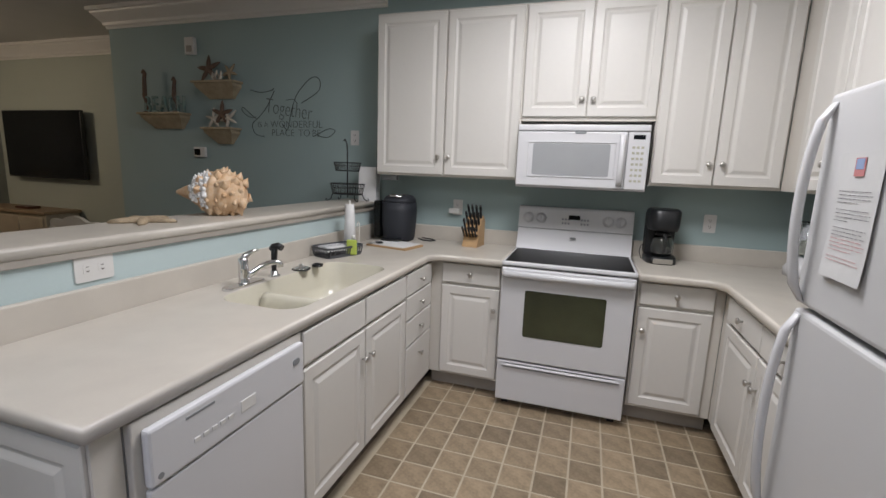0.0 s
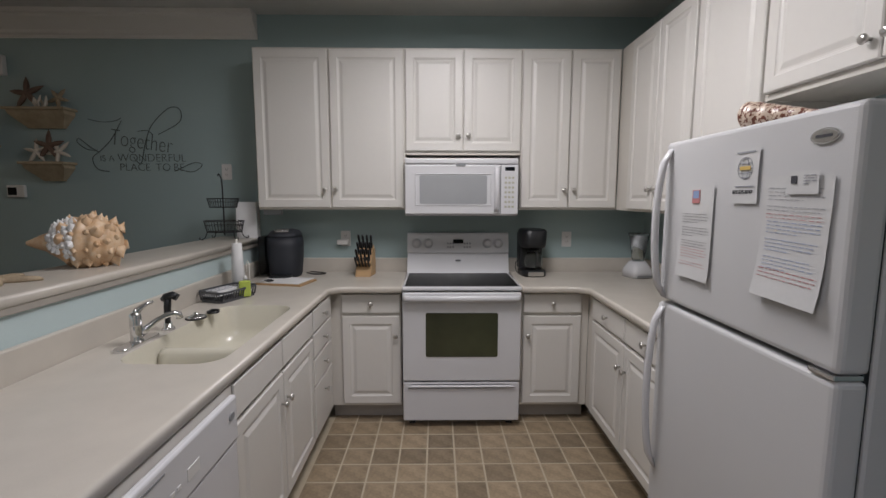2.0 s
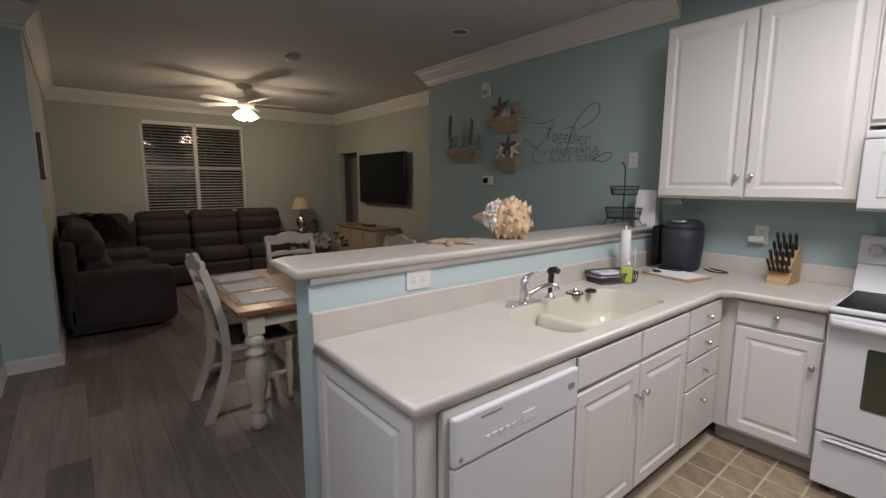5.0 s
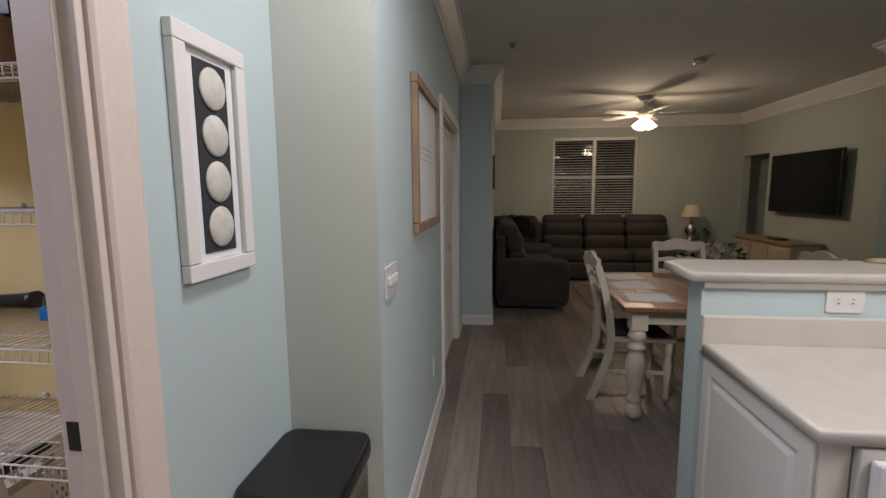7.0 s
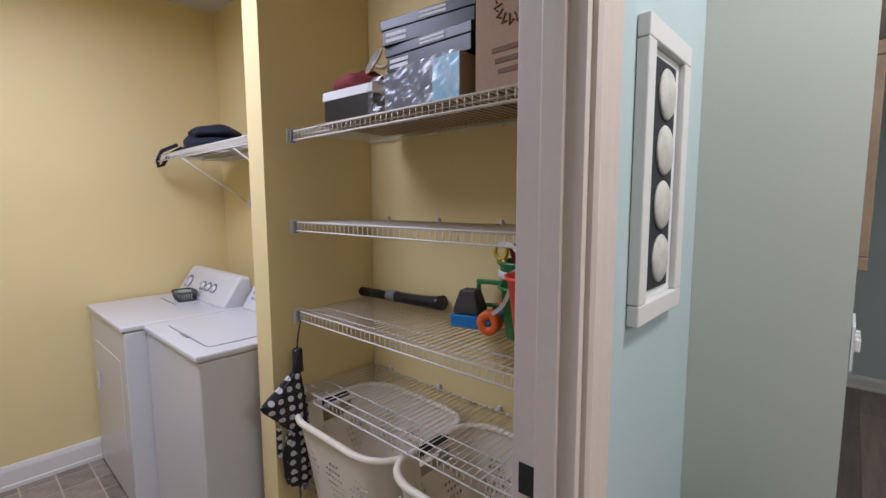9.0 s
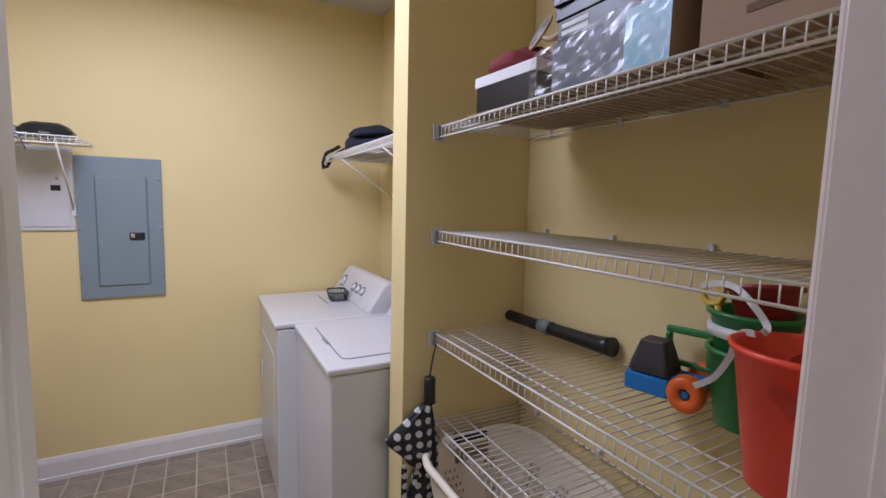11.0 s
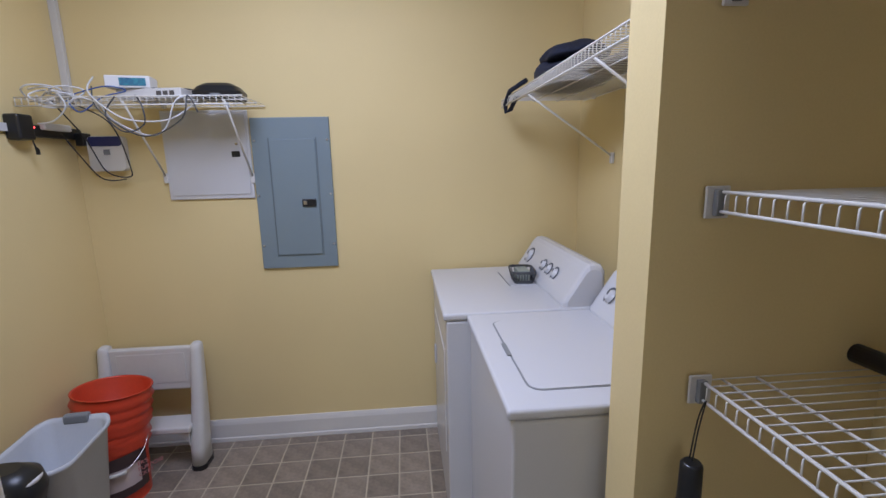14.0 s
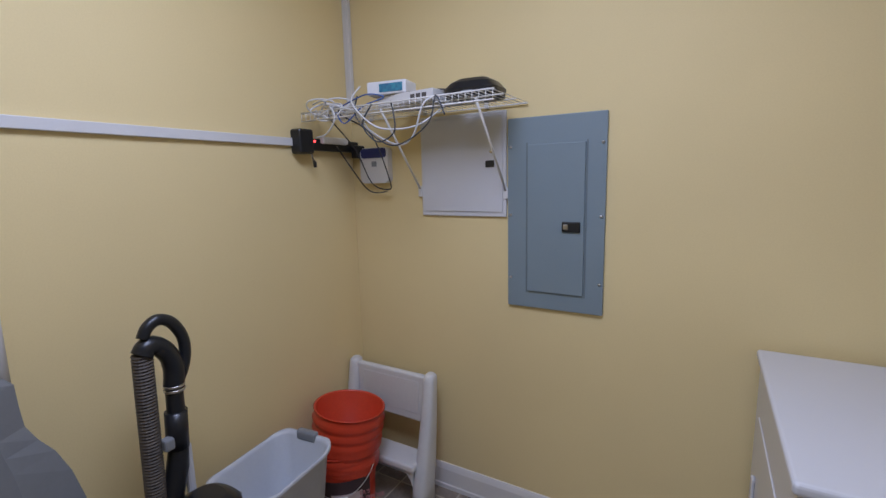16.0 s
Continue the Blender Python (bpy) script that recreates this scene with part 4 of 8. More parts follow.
bl = thing("blender", at(1.12, 3.02, CT, 10), "white blender with a clear jar in the corner of the worktop", "blender")
part("motor_base", outward(loft(bmesh.new(), [sup(0.16, 0.17, 0, 0, 4), sup(0.165, 0.175, 0.045, 0, 4), sup(0.145, 0.15, 0.075, 0, 3), sup(0.105, 0.105, 0.115, 0, 2)])), APPL, bl)
part("keys", boxed(-0.06, 0.06, -0.097, -0.092, 0.008, 0.022, 0.002), GREYPL, bl)
jar = part("jar", lathe(bmesh.new(), [(0.042, 0.122), (0.045, 0.14), (0.068, 0.30), (0.066, 0.30), (0.042, 0.142), (0.038, 0.126)], 8, cap=False), glassy("jar_glass"), bl, "clear ribbed jar")
part("lid", lathe(bmesh.new(), [(0.070, 0.30), (0.071, 0.312), (0.04, 0.318)], 20), bpy.data.materials["jar_glass"], jar)


def outlet_plate(m, w, h, label, kind="outlet"):
    o = thing("outlet" if kind == "outlet" else "light_switch", m, label, kind)
    part("plate", prism(bmesh.new(), [(x, y) for x, y in rounded(w, h, 0.006)], 0, 0.006, None, 0, 0.002), PLASTIC, o)
    return o


INKD = surface("outlet_slots", (0.10, 0.09, 0.08), 0.6)


def sockets(o, places, turned=False):
    for cx, cy in places:
        s = part("socket", prism(bmesh.new(), [(cx + x, cy + y) for x, y in rounded(0.034 if not turned else 0.028, 0.028 if not turned else 0.034, 0.010)], 0.0055, 0.0075), PLASTIC, o)
        bm = bmesh.new()
        for d in (-0.007, 0.007):
            if turned:
                box(bm, cx - 0.005, cx + 0.005, cy + d - 0.0012, cy + d + 0.0012, 0.0074, 0.0082)
            else:
                box(bm, cx + d - 0.0012, cx + d + 0.0012, cy - 0.002, cy + 0.008, 0.0074, 0.0082)
        box(bm, cx - 0.002, cx + 0.002, cy - 0.011, cy - 0.006, 0.0074, 0.0082)
        part("slots", bm, INKD, s)


def on_face(x, y, z, deg):
    """A plate's pose on an upright face; deg: 0 faces -y, 90 faces +x, 180 faces +y, -90 faces -x."""
    return pose(x, y, z, 90, 0, deg)


o = outlet_plate(on_face(-1.0, 3.279, 1.165, 0), 0.072, 0.115, "white duplex outlet above the backsplash")
sockets(o, ((0, 0.02), (0, -0.02)))
nl = thing("night_light", on_face(-1.01, 3.270, 1.145, 0), "white plug-in adapter on the outlet", "adapter")
part("shell", boxed(-0.05, 0.035, -0.025, 0.012, 0.0, 0.035, 0.006), PLASTIC, nl)
o = outlet_plate(on_face(0.68, 3.279, 1.16, 0), 0.072, 0.115, "white duplex outlet above the backsplash")
sockets(o, ((0, 0.02), (0, -0.02)))
o = outlet_plate(on_face(-1.6245, 1.062, 1.078, 90), 0.125, 0.085, "white horizontal outlet plate on the low wall")
sockets(o, ((-0.024, 0), (0.024, 0)), True)
o = outlet_plate(on_face(-1.87, 3.279, 1.66, 0), 0.072, 0.115, "white outlet plate on the teal wall")
sockets(o, ((0, 0.02), (0, -0.02)))


faucet.scale = (0.88, 0.92, 0.92)

# notes on the fridge: local x runs along the door, z up
def note(x0, z1, w, h, label, lines, mat=NOTEP, tilt=0.0, lift=0.0):
    n = thing("note", pose(0.4885, 1.45 - x0 - w / 2, z1 - h / 2, 90, 0, -90) @ pose(0, 0, 0, 0, 0, tilt), label, "note")
    bm = bmesh.new()
    cols, rows = 6, 8
    grid = [[bm.verts.new((-w / 2 + w * i / cols, -h / 2 + h * j / rows, 0.004 + 2 * lift * max(0, 0.5 - j / rows) ** 2 + 0.0006 * math.sin(i * 1.7 + j))) for j in range(rows + 1)] for i in range(cols + 1)]
    for i in range(cols):
        for j in range(rows):
            bm.faces.new((grid[i][j], grid[i + 1][j], grid[i + 1][j + 1], grid[i][j + 1])).smooth = True
    back = [[bm.verts.new(v.co - Vector((0, 0, 0.0005))) for v in row] for row in grid]
    for i in range(cols):
        for j in range(rows):
            bm.faces.new((back[i][j], back[i][j + 1], back[i + 1][j + 1], back[i + 1][j]))
    part("sheet", bm, mat, n)

    def zz(v):
        return 0.0052 + 2 * lift * max(0, 0.5 - v) ** 2
    for m2, a, b, u0, u1, step, size in lines:
        bm = bmesh.new()
        k, v = 0, a
        rnd = random.Random(int(w * 1000 + a * 100))
        while v > b:
            e = u1 - (u1 - u0) * (rnd.random() * 0.12 if k % 4 != 3 else 0.3 + 0.3 * rnd.random())
            x = u0 * w
            while x < e * w:
                l = min(rnd.uniform(0.006, 0.02), e * w - x)
                box(bm, x - w / 2, x - w / 2 + l, v * h - h / 2 - size / 2, v * h - h / 2 + size / 2, zz(v), zz(v) + 0.0004)
                x += l + 0.0042
            v -= step / h * (1.9 if k % 4 == 3 else 1)
            k += 1
        part("printing", bm, m2, n, kind="stuff")
    return n


n1 = note(0.126, 1.514, 0.17, 0.285, "white notice with black and red lines on the freezer door", ((INK, 0.70, 0.34, 0.10, 0.92, 0.0085, 0.0012), (INKRED, 0.32, 0.12, 0.10, 0.92, 0.0085, 0.0012)), lift=0.012)
part("picture", boxed(-0.02, 0.02, 0.09, 0.13, 0.005, 0.0062), INKRED, n1, "small red and blue picture")
part("picture", boxed(-0.015, 0.015, 0.105, 0.128, 0.0062, 0.0068), INKBLUE, n1, "small red and blue picture")
n2 = note(0.374, 1.604, 0.095, 0.14, "small white globe card with phone number on the freezer door", ())
GOLD = surface("gold_ink", (0.60, 0.42, 0.12), 0.5)
bm = bmesh.new()
for k in range(5):
    b = -0.024 + 0.012 * k
    hw = math.sqrt(max(0, 0.028 ** 2 - b * b))
    box(bm, -hw, hw, 0.02 + b - 0.001, 0.02 + b + 0.001, 0.0052, 0.0058)
part("globe_lines", bm, INKGREY, n2)
bm = bmesh.new()
for q in (1.0, 0.45, -0.45):
    tube(bm, [(0.028 * q * math.cos(a), 0.02 + 0.028 * math.sin(a), 0.0055) for a in [j * math.pi / 12 for j in range(24)]], 0.0006, 4, True)
part("globe_outline", bm, INKGREY, n2)
part("globe_band", boxed(-0.020, 0.020, 0.015, 0.025, 0.0052, 0.0062), GOLD, n2)
flat_text("877-575-8747", 0.0135, INK, n2, pose(-0.044, -0.045, 0.0052), "phone_number")
part("printing", boxed(-0.035, 0.035, -0.028, -0.025, 0.0052, 0.0058), INKGREY, n2)
part("printing", boxed(-0.035, 0.035, 0.058, 0.062, 0.0052, 0.0058), INKGREY, n2)
n3 = note(0.492, 1.528, 0.192, 0.285, "large creased sheet with blue and red lines on the freezer door", ((INKGREY, 0.90, 0.70, 0.08, 0.95, 0.0085, 0.0013), (INKRED, 0.69, 0.64, 0.08, 0.95, 0.0085, 0.0012), (INKBLUE, 0.63, 0.24, 0.10, 0.92, 0.0085, 0.0013), (INKRED, 0.235, 0.16, 0.06, 0.95, 0.0095, 0.0016)), tilt=-1.5, lift=0.028)
n4 = note(0.569, 1.537, 0.086, 0.05, "small white business card clipped over the large sheet", ((INKGREY, 0.8, 0.3, 0.55, 0.95, 0.006, 0.002),))
part("figure", boxed(-0.03, -0.014, -0.002, 0.015, 0.005, 0.006), INK, n4)
n4.location.x -= 0.005

con = thing("horn_shell", at(0.59, 1.09, 1.667, 12), "long brown-speckled horn shell lying on the fridge", "shell")
SPECK = bpy.data.materials.new("speckled_shell")
SPECK.use_nodes = True
t = SPECK.node_tree
b = t.nodes["Principled BSDF"]
vo = t.nodes.new("ShaderNodeTexNoise")
vo.inputs["Scale"].default_value, vo.inputs["Detail"].default_value = 120, 1
co = t.nodes.new("ShaderNodeTexCoord")
t.links.new(co.outputs["Object"], vo.inputs["Vector"])
rp = t.nodes.new("ShaderNodeValToRGB")
rp.color_ramp.elements[0].position, rp.color_ramp.elements[0].color = 0.50, (0.62, 0.50, 0.40, 1)
rp.color_ramp.elements[1].position, rp.color_ramp.elements[1].color = 0.56, (0.16, 0.05, 0.03, 1)
t.links.new(vo.outputs["Fac"], rp.inputs["Fac"])
t.links.new(rp.outputs["Color"], b.inputs["Base Color"])
b.inputs["Roughness"].default_value = 0.35
bm = bmesh.new()
loops = []
for k in range(61):
    u = k / 60
    r = 0.040 * (1 - u) ** 0.9 * min(1, 0.35 + 6 * u) * (1 + 0.13 * abs(math.sin(u * 22))) + 0.002
    loops.append([(r * math.cos(a), 0.10 - 0.27 * u, r * math.sin(a) + 0.044 - 0.040 * u) for a in [j * math.pi / 12 for j in range(24)]])
loft(bm, loops)
body = part("shell", outward(bm), SPECK, con)

# conch on the bar
shell = thing("conch_shell", at(-1.80, 1.80, 1.18, 20), "large spiky cream and peach conch shell on the bar", "shell")
SHELLM = surface("peach_shell", (0.68, 0.52, 0.36), 0.32, 0.1, 22, 90, 0.5, second=(0.60, 0.37, 0.20))
SHELLW = surface("chalky_white_shell", (0.80, 0.80, 0.80), 0.5, 0.06, 30, 120, 0.4)
bm = bmesh.new()
loops = []
rnd = random.Random(5)
N = 56


def girth(u):
    if u < 0.22:
        return 0.008 + 0.034 * u / 0.22
    if u < 0.62:
        return 0.042 + 0.064 * math.sin((u - 0.22) / 0.40 * math.pi / 2)
    return 0.106 * math.sqrt(max(0.0, 1 - ((u - 0.62) / 0.385) ** 2)) ** 0.8 + 0.002


for k in range(46):
    u = k / 45
    loop = []
    for j in range(N):
        a = 2 * math.pi * j / N
        rr = girth(u) * (1 + 0.10 * noise.noise(Vector((u * 7, math.cos(a) * 1.5, math.sin(a) * 1.5))) + 0.05 * math.sin(u * 40 + a) * (u > 0.2))
        loop.append((-0.21 + 0.34 * u, rr * math.cos(a) * 0.92, 0.104 + rr * math.sin(a) * 0.98))
    loops.append(loop)
loft(bm, loops)
part("whorl", outward(bm), SHELLM, shell)


def shell_spikes(rows, mat, name, label, a0, a1, big):
    bm = bmesh.new()
    for u, n in rows:
        for q in range(n):
            a = a0 + (a1 - a0) * (q + 0.5 + rnd.uniform(-0.2, 0.2)) / n + u * 2
            r = girth(u)
            c = Vector((-0.21 + 0.34 * u + rnd.uniform(-0.006, 0.006), r * math.cos(a) * 0.92, 0.104 + r * math.sin(a) * 0.98))
            d = Vector((-0.35 + 0.9 * u, math.cos(a), math.sin(a))).normalized()
            s = big * rnd.uniform(0.45, 1.15)
            tube(bm, [c - d * 0.012 * s, c + d * 0.006 * s, c + d * 0.018 * s, c + d * 0.031 * s], 0.020 * s, 6, taper=[1.5, 0.95, 0.42, 0.06])
    part(name, bm, mat, shell, label, kind="stuff")


shell_spikes(((0.42, 7), (0.55, 10), (0.68, 11), (0.80, 10), (0.90, 8), (0.97, 4)), SHELLM, "spiky_relief", "", 0, 2 * math.pi, 1.0)
shell_spikes(((0.30, 6), (0.35, 7), (0.40, 8), (0.46, 8), (0.52, 7)), SHELLW, "white_relief", "chalky white knobbed cluster", 0.9, 2.9, 0.85)
shell.scale = (0.98, 0.98, 1.03)
star = thing("starfish", at(-1.83, 1.42, 1.181, 25), "flat dried tan starfish lying on the bar", "starfish")


def starfish_bm(r, t, arms=5, fat=0.22):
    bm = bmesh.new()
    pts = []
    n = arms * 8
    for k in range(n):
        a = 2 * math.pi * k / n
        f = abs(((k / 8) % 1) - 0.5) * 2
        pts.append((r * (fat + (1 - fat) * f ** 1.6) * math.cos(a), r * (fat + (1 - fat) * f ** 1.6) * math.sin(a)))
    loops = [[(x * s, y * s, z) for x, y in pts] for s, z in ((0.97, 0), (1, t * 0.3), (0.9, t * 0.7), (0.55, t), (0.05, t * 1.1))]
    loft(bm, loops)
    return outward(bm)


STARM = surface("tan_starfish", (0.46, 0.36, 0.24), 0.7, 0.2, 20, 160, 0.6)
STARW = surface("white_starfish", (0.66, 0.60, 0.52), 0.7, 0.1, 20, 160, 0.5)
STARD = surface("rust_starfish", (0.15, 0.095, 0.068), 0.7, 0.1, 20, 160, 0.5)
part("body", starfish_bm(0.13, 0.022), STARM, star)

# two-tier wire basket
tb = thing("tiered_basket", at(-1.79, 3.02, 1.18), "two-tier black wire basket stand on the bar", "basket")
bm = tube(bmesh.new(), [(0, 0, 0.03), (0, 0, 0.30), (0, 0, 0.36), (-0.004, 0, 0.42), (-0.02, 0, 0.455), (-0.03, 0, 0.44)], 0.005, 8)
part("post", bm, WIREM, tb)


def wire_tray(z, rx, ry, h):
    bm = bmesh.new()
    for k, (s, zz) in enumerate(((1, z + h), (0.93, z + h * 0.6), (0.86, z))):
        tube(bm, [(rx * s * math.cos(a), ry * s * math.sin(a), zz) for a in [j * math.pi / 14 for j in range(28)]], 0.0035 if k != 1 else 0.0022, 6, True)
    for j in range(36):
        a = j * math.pi / 18
        tube(bm, [(rx * math.cos(a), ry * math.sin(a), z + h), (rx * 0.86 * math.cos(a), ry * 0.86 * math.sin(a), z)], 0.0016, 4)
    for j in range(-5, 6):
        x = rx * 0.86 * j / 6
        l = ry * 0.86 * math.sqrt(1 - (j / 6) ** 2)
        tube(bm, [(x, -l, z), (x, l, z)], 0.0016, 4)
    return bm


part("lower_tray", wire_tray(0.055, 0.135, 0.095, 0.075), WIREM, tb)
part("upper_tray", wire_tray(0.225, 0.105, 0.075, 0.06), WIREM, tb)
for sx in (-1, 1):
    for sy in (-1, 1):
        part("leg", tube(bmesh.new(), [(sx * 0.09, sy * 0.06, 0.055), (sx * 0.10, sy * 0.07, 0.02), (sx * 0.118, sy * 0.078, 0.005), (sx * 0.132, sy * 0.086, 0.010), (sx * 0.128, sy * 0.084, 0.022)], 0.0035, 6), WIREM, tb)
wb = thing("paper_box", at(-1.68, 3.16, 1.18, 8), "upright white cardboard folder leaning behind the basket", "box")
part("carton", boxed(-0.07, 0.07, -0.05, 0.05, 0, 0.26, 0.003), PAPER, wb)
uc = thing("cabinet_socket", at(-1.47, 3.06, 1.352), "small grey power strip under the wall cabinet", "power strip")
part("case", boxed(-0.05, 0.07, -0.02, 0.02, 0, 0.036, 0.004), GREYPL, uc)

# wall decorations on the teal wall
def bracket_shelf(x, z, w, label):
    s = thing("wall_shelf", at(x, 3.279, z), label, "shelf", "bracket shelves on the teal wall")
    DR = surface("driftwood", (0.46, 0.37, 0.25), 0.8, 0.15, 12, 60, 0.4) if "driftwood" not in bpy.data.materials else bpy.data.materials["driftwood"]
    part("board", boxed(-w / 2, w / 2, -0.13, 0, -0.018, 0, 0.003), DR, s)
    bm = bmesh.new()
    loft(bm, [[(sx * (w / 2 - 0.02) if zz > -0.05 else sx * (w / 2 - 0.09), y, zz) for sx, y in ((-1, 0), (1, 0), (1, yy), (-1, yy))] for zz, yy in ((-0.019, -0.115), (-0.045, -0.10), (-0.13, -0.03), (-0.135, -0.028))], smooth=False)
    part("bracket", outward(bm), DR, s)
    return s


bracket_shelf(-3.76, 1.85, 0.50, "driftwood-coloured bracket shelf with seahorse figures")
bracket_shelf(-3.15, 2.105, 0.44, "driftwood-coloured bracket shelf with large starfish")
bracket_shelf(-3.13, 1.725, 0.33, "driftwood-coloured bracket shelf with white starfish")
for x, z, r, mat, tilt, rz, lab in ((-3.24, 2.208, 0.13, STARD, 75, 10, "rust-brown starfish leaning on a wall shelf"), (-3.02, 2.175, 0.085, STARM, 80, 40, "tan starfish leaning on a wall shelf"), (-3.21, 1.80, 0.10, STARW, 80, 5, "white slender starfish on a wall shelf"), (-3.05, 1.80, 0.10, STARW, 78, 30, "white slender starfish on a wall shelf"), (-3.12, 1.84, 0.12, STARD, 84, 0, "rust-brown starfish leaning on a wall shelf")):
    s = thing("starfish", pose(x, 3.23, z, tilt, 0, 0) @ pose(0, 0, 0, 0, 0, rz + 90), lab, "starfish")
    part("body", starfish_bm(r, 0.018, 5, 0.16 if mat is STARW else 0.25), mat, s)
cor = thing("coral", at(-3.12, 3.19, 2.105), "small branched white coral on a wall shelf", "coral")
bm = bmesh.new()
for k in range(12):
    a = rnd.uniform(0, 6.28)
    tube(bm, [(0.02 * math.cos(a), 0.02 * math.sin(a), 0), (0.04 * math.cos(a), 0.03 * math.sin(a), 0.03), (0.055 * math.cos(a + 0.5), 0.035 * math.sin(a), 0.06 + 0.02 * rnd.random())], 0.008, 6, taper=[1.2, 1, 0.5])
part("branches", bm, STARW, cor)
for x, h, lab in ((-3.94, 0.36, "dark carved seahorse figure on a wall shelf"), (-3.60, 0.29, "rust carved seahorse figure on a wall shelf")):
    s = thing("seahorse_figure", at(x, 3.20, 1.85), lab, "figurine")
    bm = lathe(bmesh.new(), [(0.028, 0), (0.028, 0.01), (0.008, 0.015)], 14)
    tube(bm, [(0.0, 0, 0.01), (0.015, 0, 0.04), (0.022, 0, 0.07), (0.004, 0, 0.10), (-0.012, 0, 0.14), (-0.004, 0, h - 0.06), (0.008, 0, h - 0.02), (-0.004, 0, h), (-0.03, 0, h - 0.02)], 0.016, 8, taper=[0.4, 0.6, 0.8, 1.0, 1.2, 1.0, 0.9, 0.9, 0.4])
    part("figure", bm, STARD, s)
be = thing("beach_letters", at(0, 0), "weathered teal letters spelling a word on the wall shelf", "decoration")
TEALW = surface("weathered_teal_wood", (0.13, 0.24, 0.23), 0.75, 0.2, 14, 70, 0.3, second=(0.26, 0.30, 0.27))
for k, ch_ in enumerate("BEACH"):
    flat_text(ch_, 0.205, TEALW, be, pose(-3.965 + 0.094 * k, 3.20, 1.851, 90) @ Matrix.Diagonal((0.68, 1, 1, 1)), "letter", 0.012)
th = thing("thermostat", on_face(-3.42, 3.279, 1.515, 0), "white wall thermostat with a dark screen", "thermostat")
part("case", boxed(-0.065, 0.065, -0.045, 0.045, 0, 0.025, 0.006), PLASTIC, th)
part("screen", boxed(-0.055, 0.01, -0.028, 0.028, 0.0245, 0.0265, 0.002), BLACKGL, th, "dark screen")
sn = thing("door_chime", on_face(-3.455, 3.279, 2.41, 0), "small white plastic chime box high on the wall", "chime")
part("case", boxed(-0.05, 0.05, -0.07, 0.07, 0, 0.04, 0.006), PLASTIC, sn)
part("grille", boxed(-0.03, 0.03, -0.05, 0.0, 0.0395, 0.042, 0.002), TOE, sn)

dec = thing("wall_lettering", on_face(0, 3.2775, 0, 0), "dark vinyl lettering with leaf scrolls on the teal wall", "wall decal")
DECAL = surface("dark_vinyl", (0.10, 0.12, 0.11), 0.6)
flat_text("Together", 0.165, DECAL, dec, Matrix.Translation((-2.72, 1.86, 0)) @ Matrix(((0.74, 0.30, 0, 0), (0, 1, 0, 0), (0, 0, 1, 0), (0, 0, 0, 1))), "script_word", thin=-0.0032)
for word, x, z, size in (("IS", -2.80, 1.737, 0.066), ("A", -2.735, 1.737, 0.066), ("WONDERFUL", -2.67, 1.735, 0.082), ("PLACE", -2.66, 1.667, 0.080), ("TO", -2.395, 1.667, 0.080), ("BE", -2.265, 1.667, 0.080)):
    flat_text(word, size, DECAL, dec, pose(x, z, 0), "word", thin=-0.0014)
for pts in ([(-2.36, 1.93), (-2.20, 2.02), (-2.19, 2.11), (-2.27, 2.12), (-2.40, 2.0), (-2.46, 1.86), (-2.50, 1.72), (-2.56, 1.78)],
            [(-2.86, 2.04), (-2.76, 2.02), (-2.66, 2.03), (-2.62, 2.05)],
            [(-2.62, 2.03), (-2.70, 1.90), (-2.78, 1.82), (-2.85, 1.76), (-2.82, 1.68), (-2.72, 1.66)],
            [(-2.80, 1.80), (-2.86, 1.84), (-2.94, 1.90), (-2.95, 1.87), (-2.88, 1.82), (-2.80, 1.82)],
            [(-2.22, 1.68), (-2.12, 1.66), (-2.05, 1.71), (-2.10, 1.73), (-2.18, 1.70), (-2.26, 1.66)],
            [(-2.40, 1.93), (-2.44, 1.96), (-2.52, 1.95)]):
    fine = []
    for a, b, c, d in zip([pts[0]] + pts, pts, pts[1:], pts[2:] + [pts[-1]]):
        for k in range(5):
            s = k / 5
            q = [0.5 * (2 * b[i] + (c[i] - a[i]) * s + (2 * a[i] - 5 * b[i] + 4 * c[i] - d[i]) * s * s + (3 * b[i] - a[i] - 3 * c[i] + d[i]) * s ** 3) for i in (0, 1)]
            fine.append((q[0], q[1], 0.0005))
    part("scroll", tube(bmesh.new(), fine, 0.0026, 5), DECAL, dec)

# ---- hall and living room ----
SOFA = surface("dark_brown_microfibre", (0.050, 0.040, 0.036), 0.85, 0.2, 4, 90, 0.4)
CREAM = surface("cream_painted_wood", (0.62, 0.56, 0.46), 0.45, 0.08, 6, 60, 0.08)
OAK = surface("honey_planked_top", (0.25, 0.105, 0.05), 0.3, 0.3, 3, 30, 0.1, stretch=(1, 8, 8), second=(0.16, 0.075, 0.035))
DARKW = surface("dark_cherry_wood", (0.10, 0.035, 0.02), 0.35, 0.15, 4, 40, 0.05)
WOODF = surface("weathered_oak_frame", (0.33, 0.22, 0.14), 0.55, 0.15, 6, 60, 0.2)
NIGHT = surface("dark_night_backdrop", (0.01, 0.012, 0.018), 0.9)

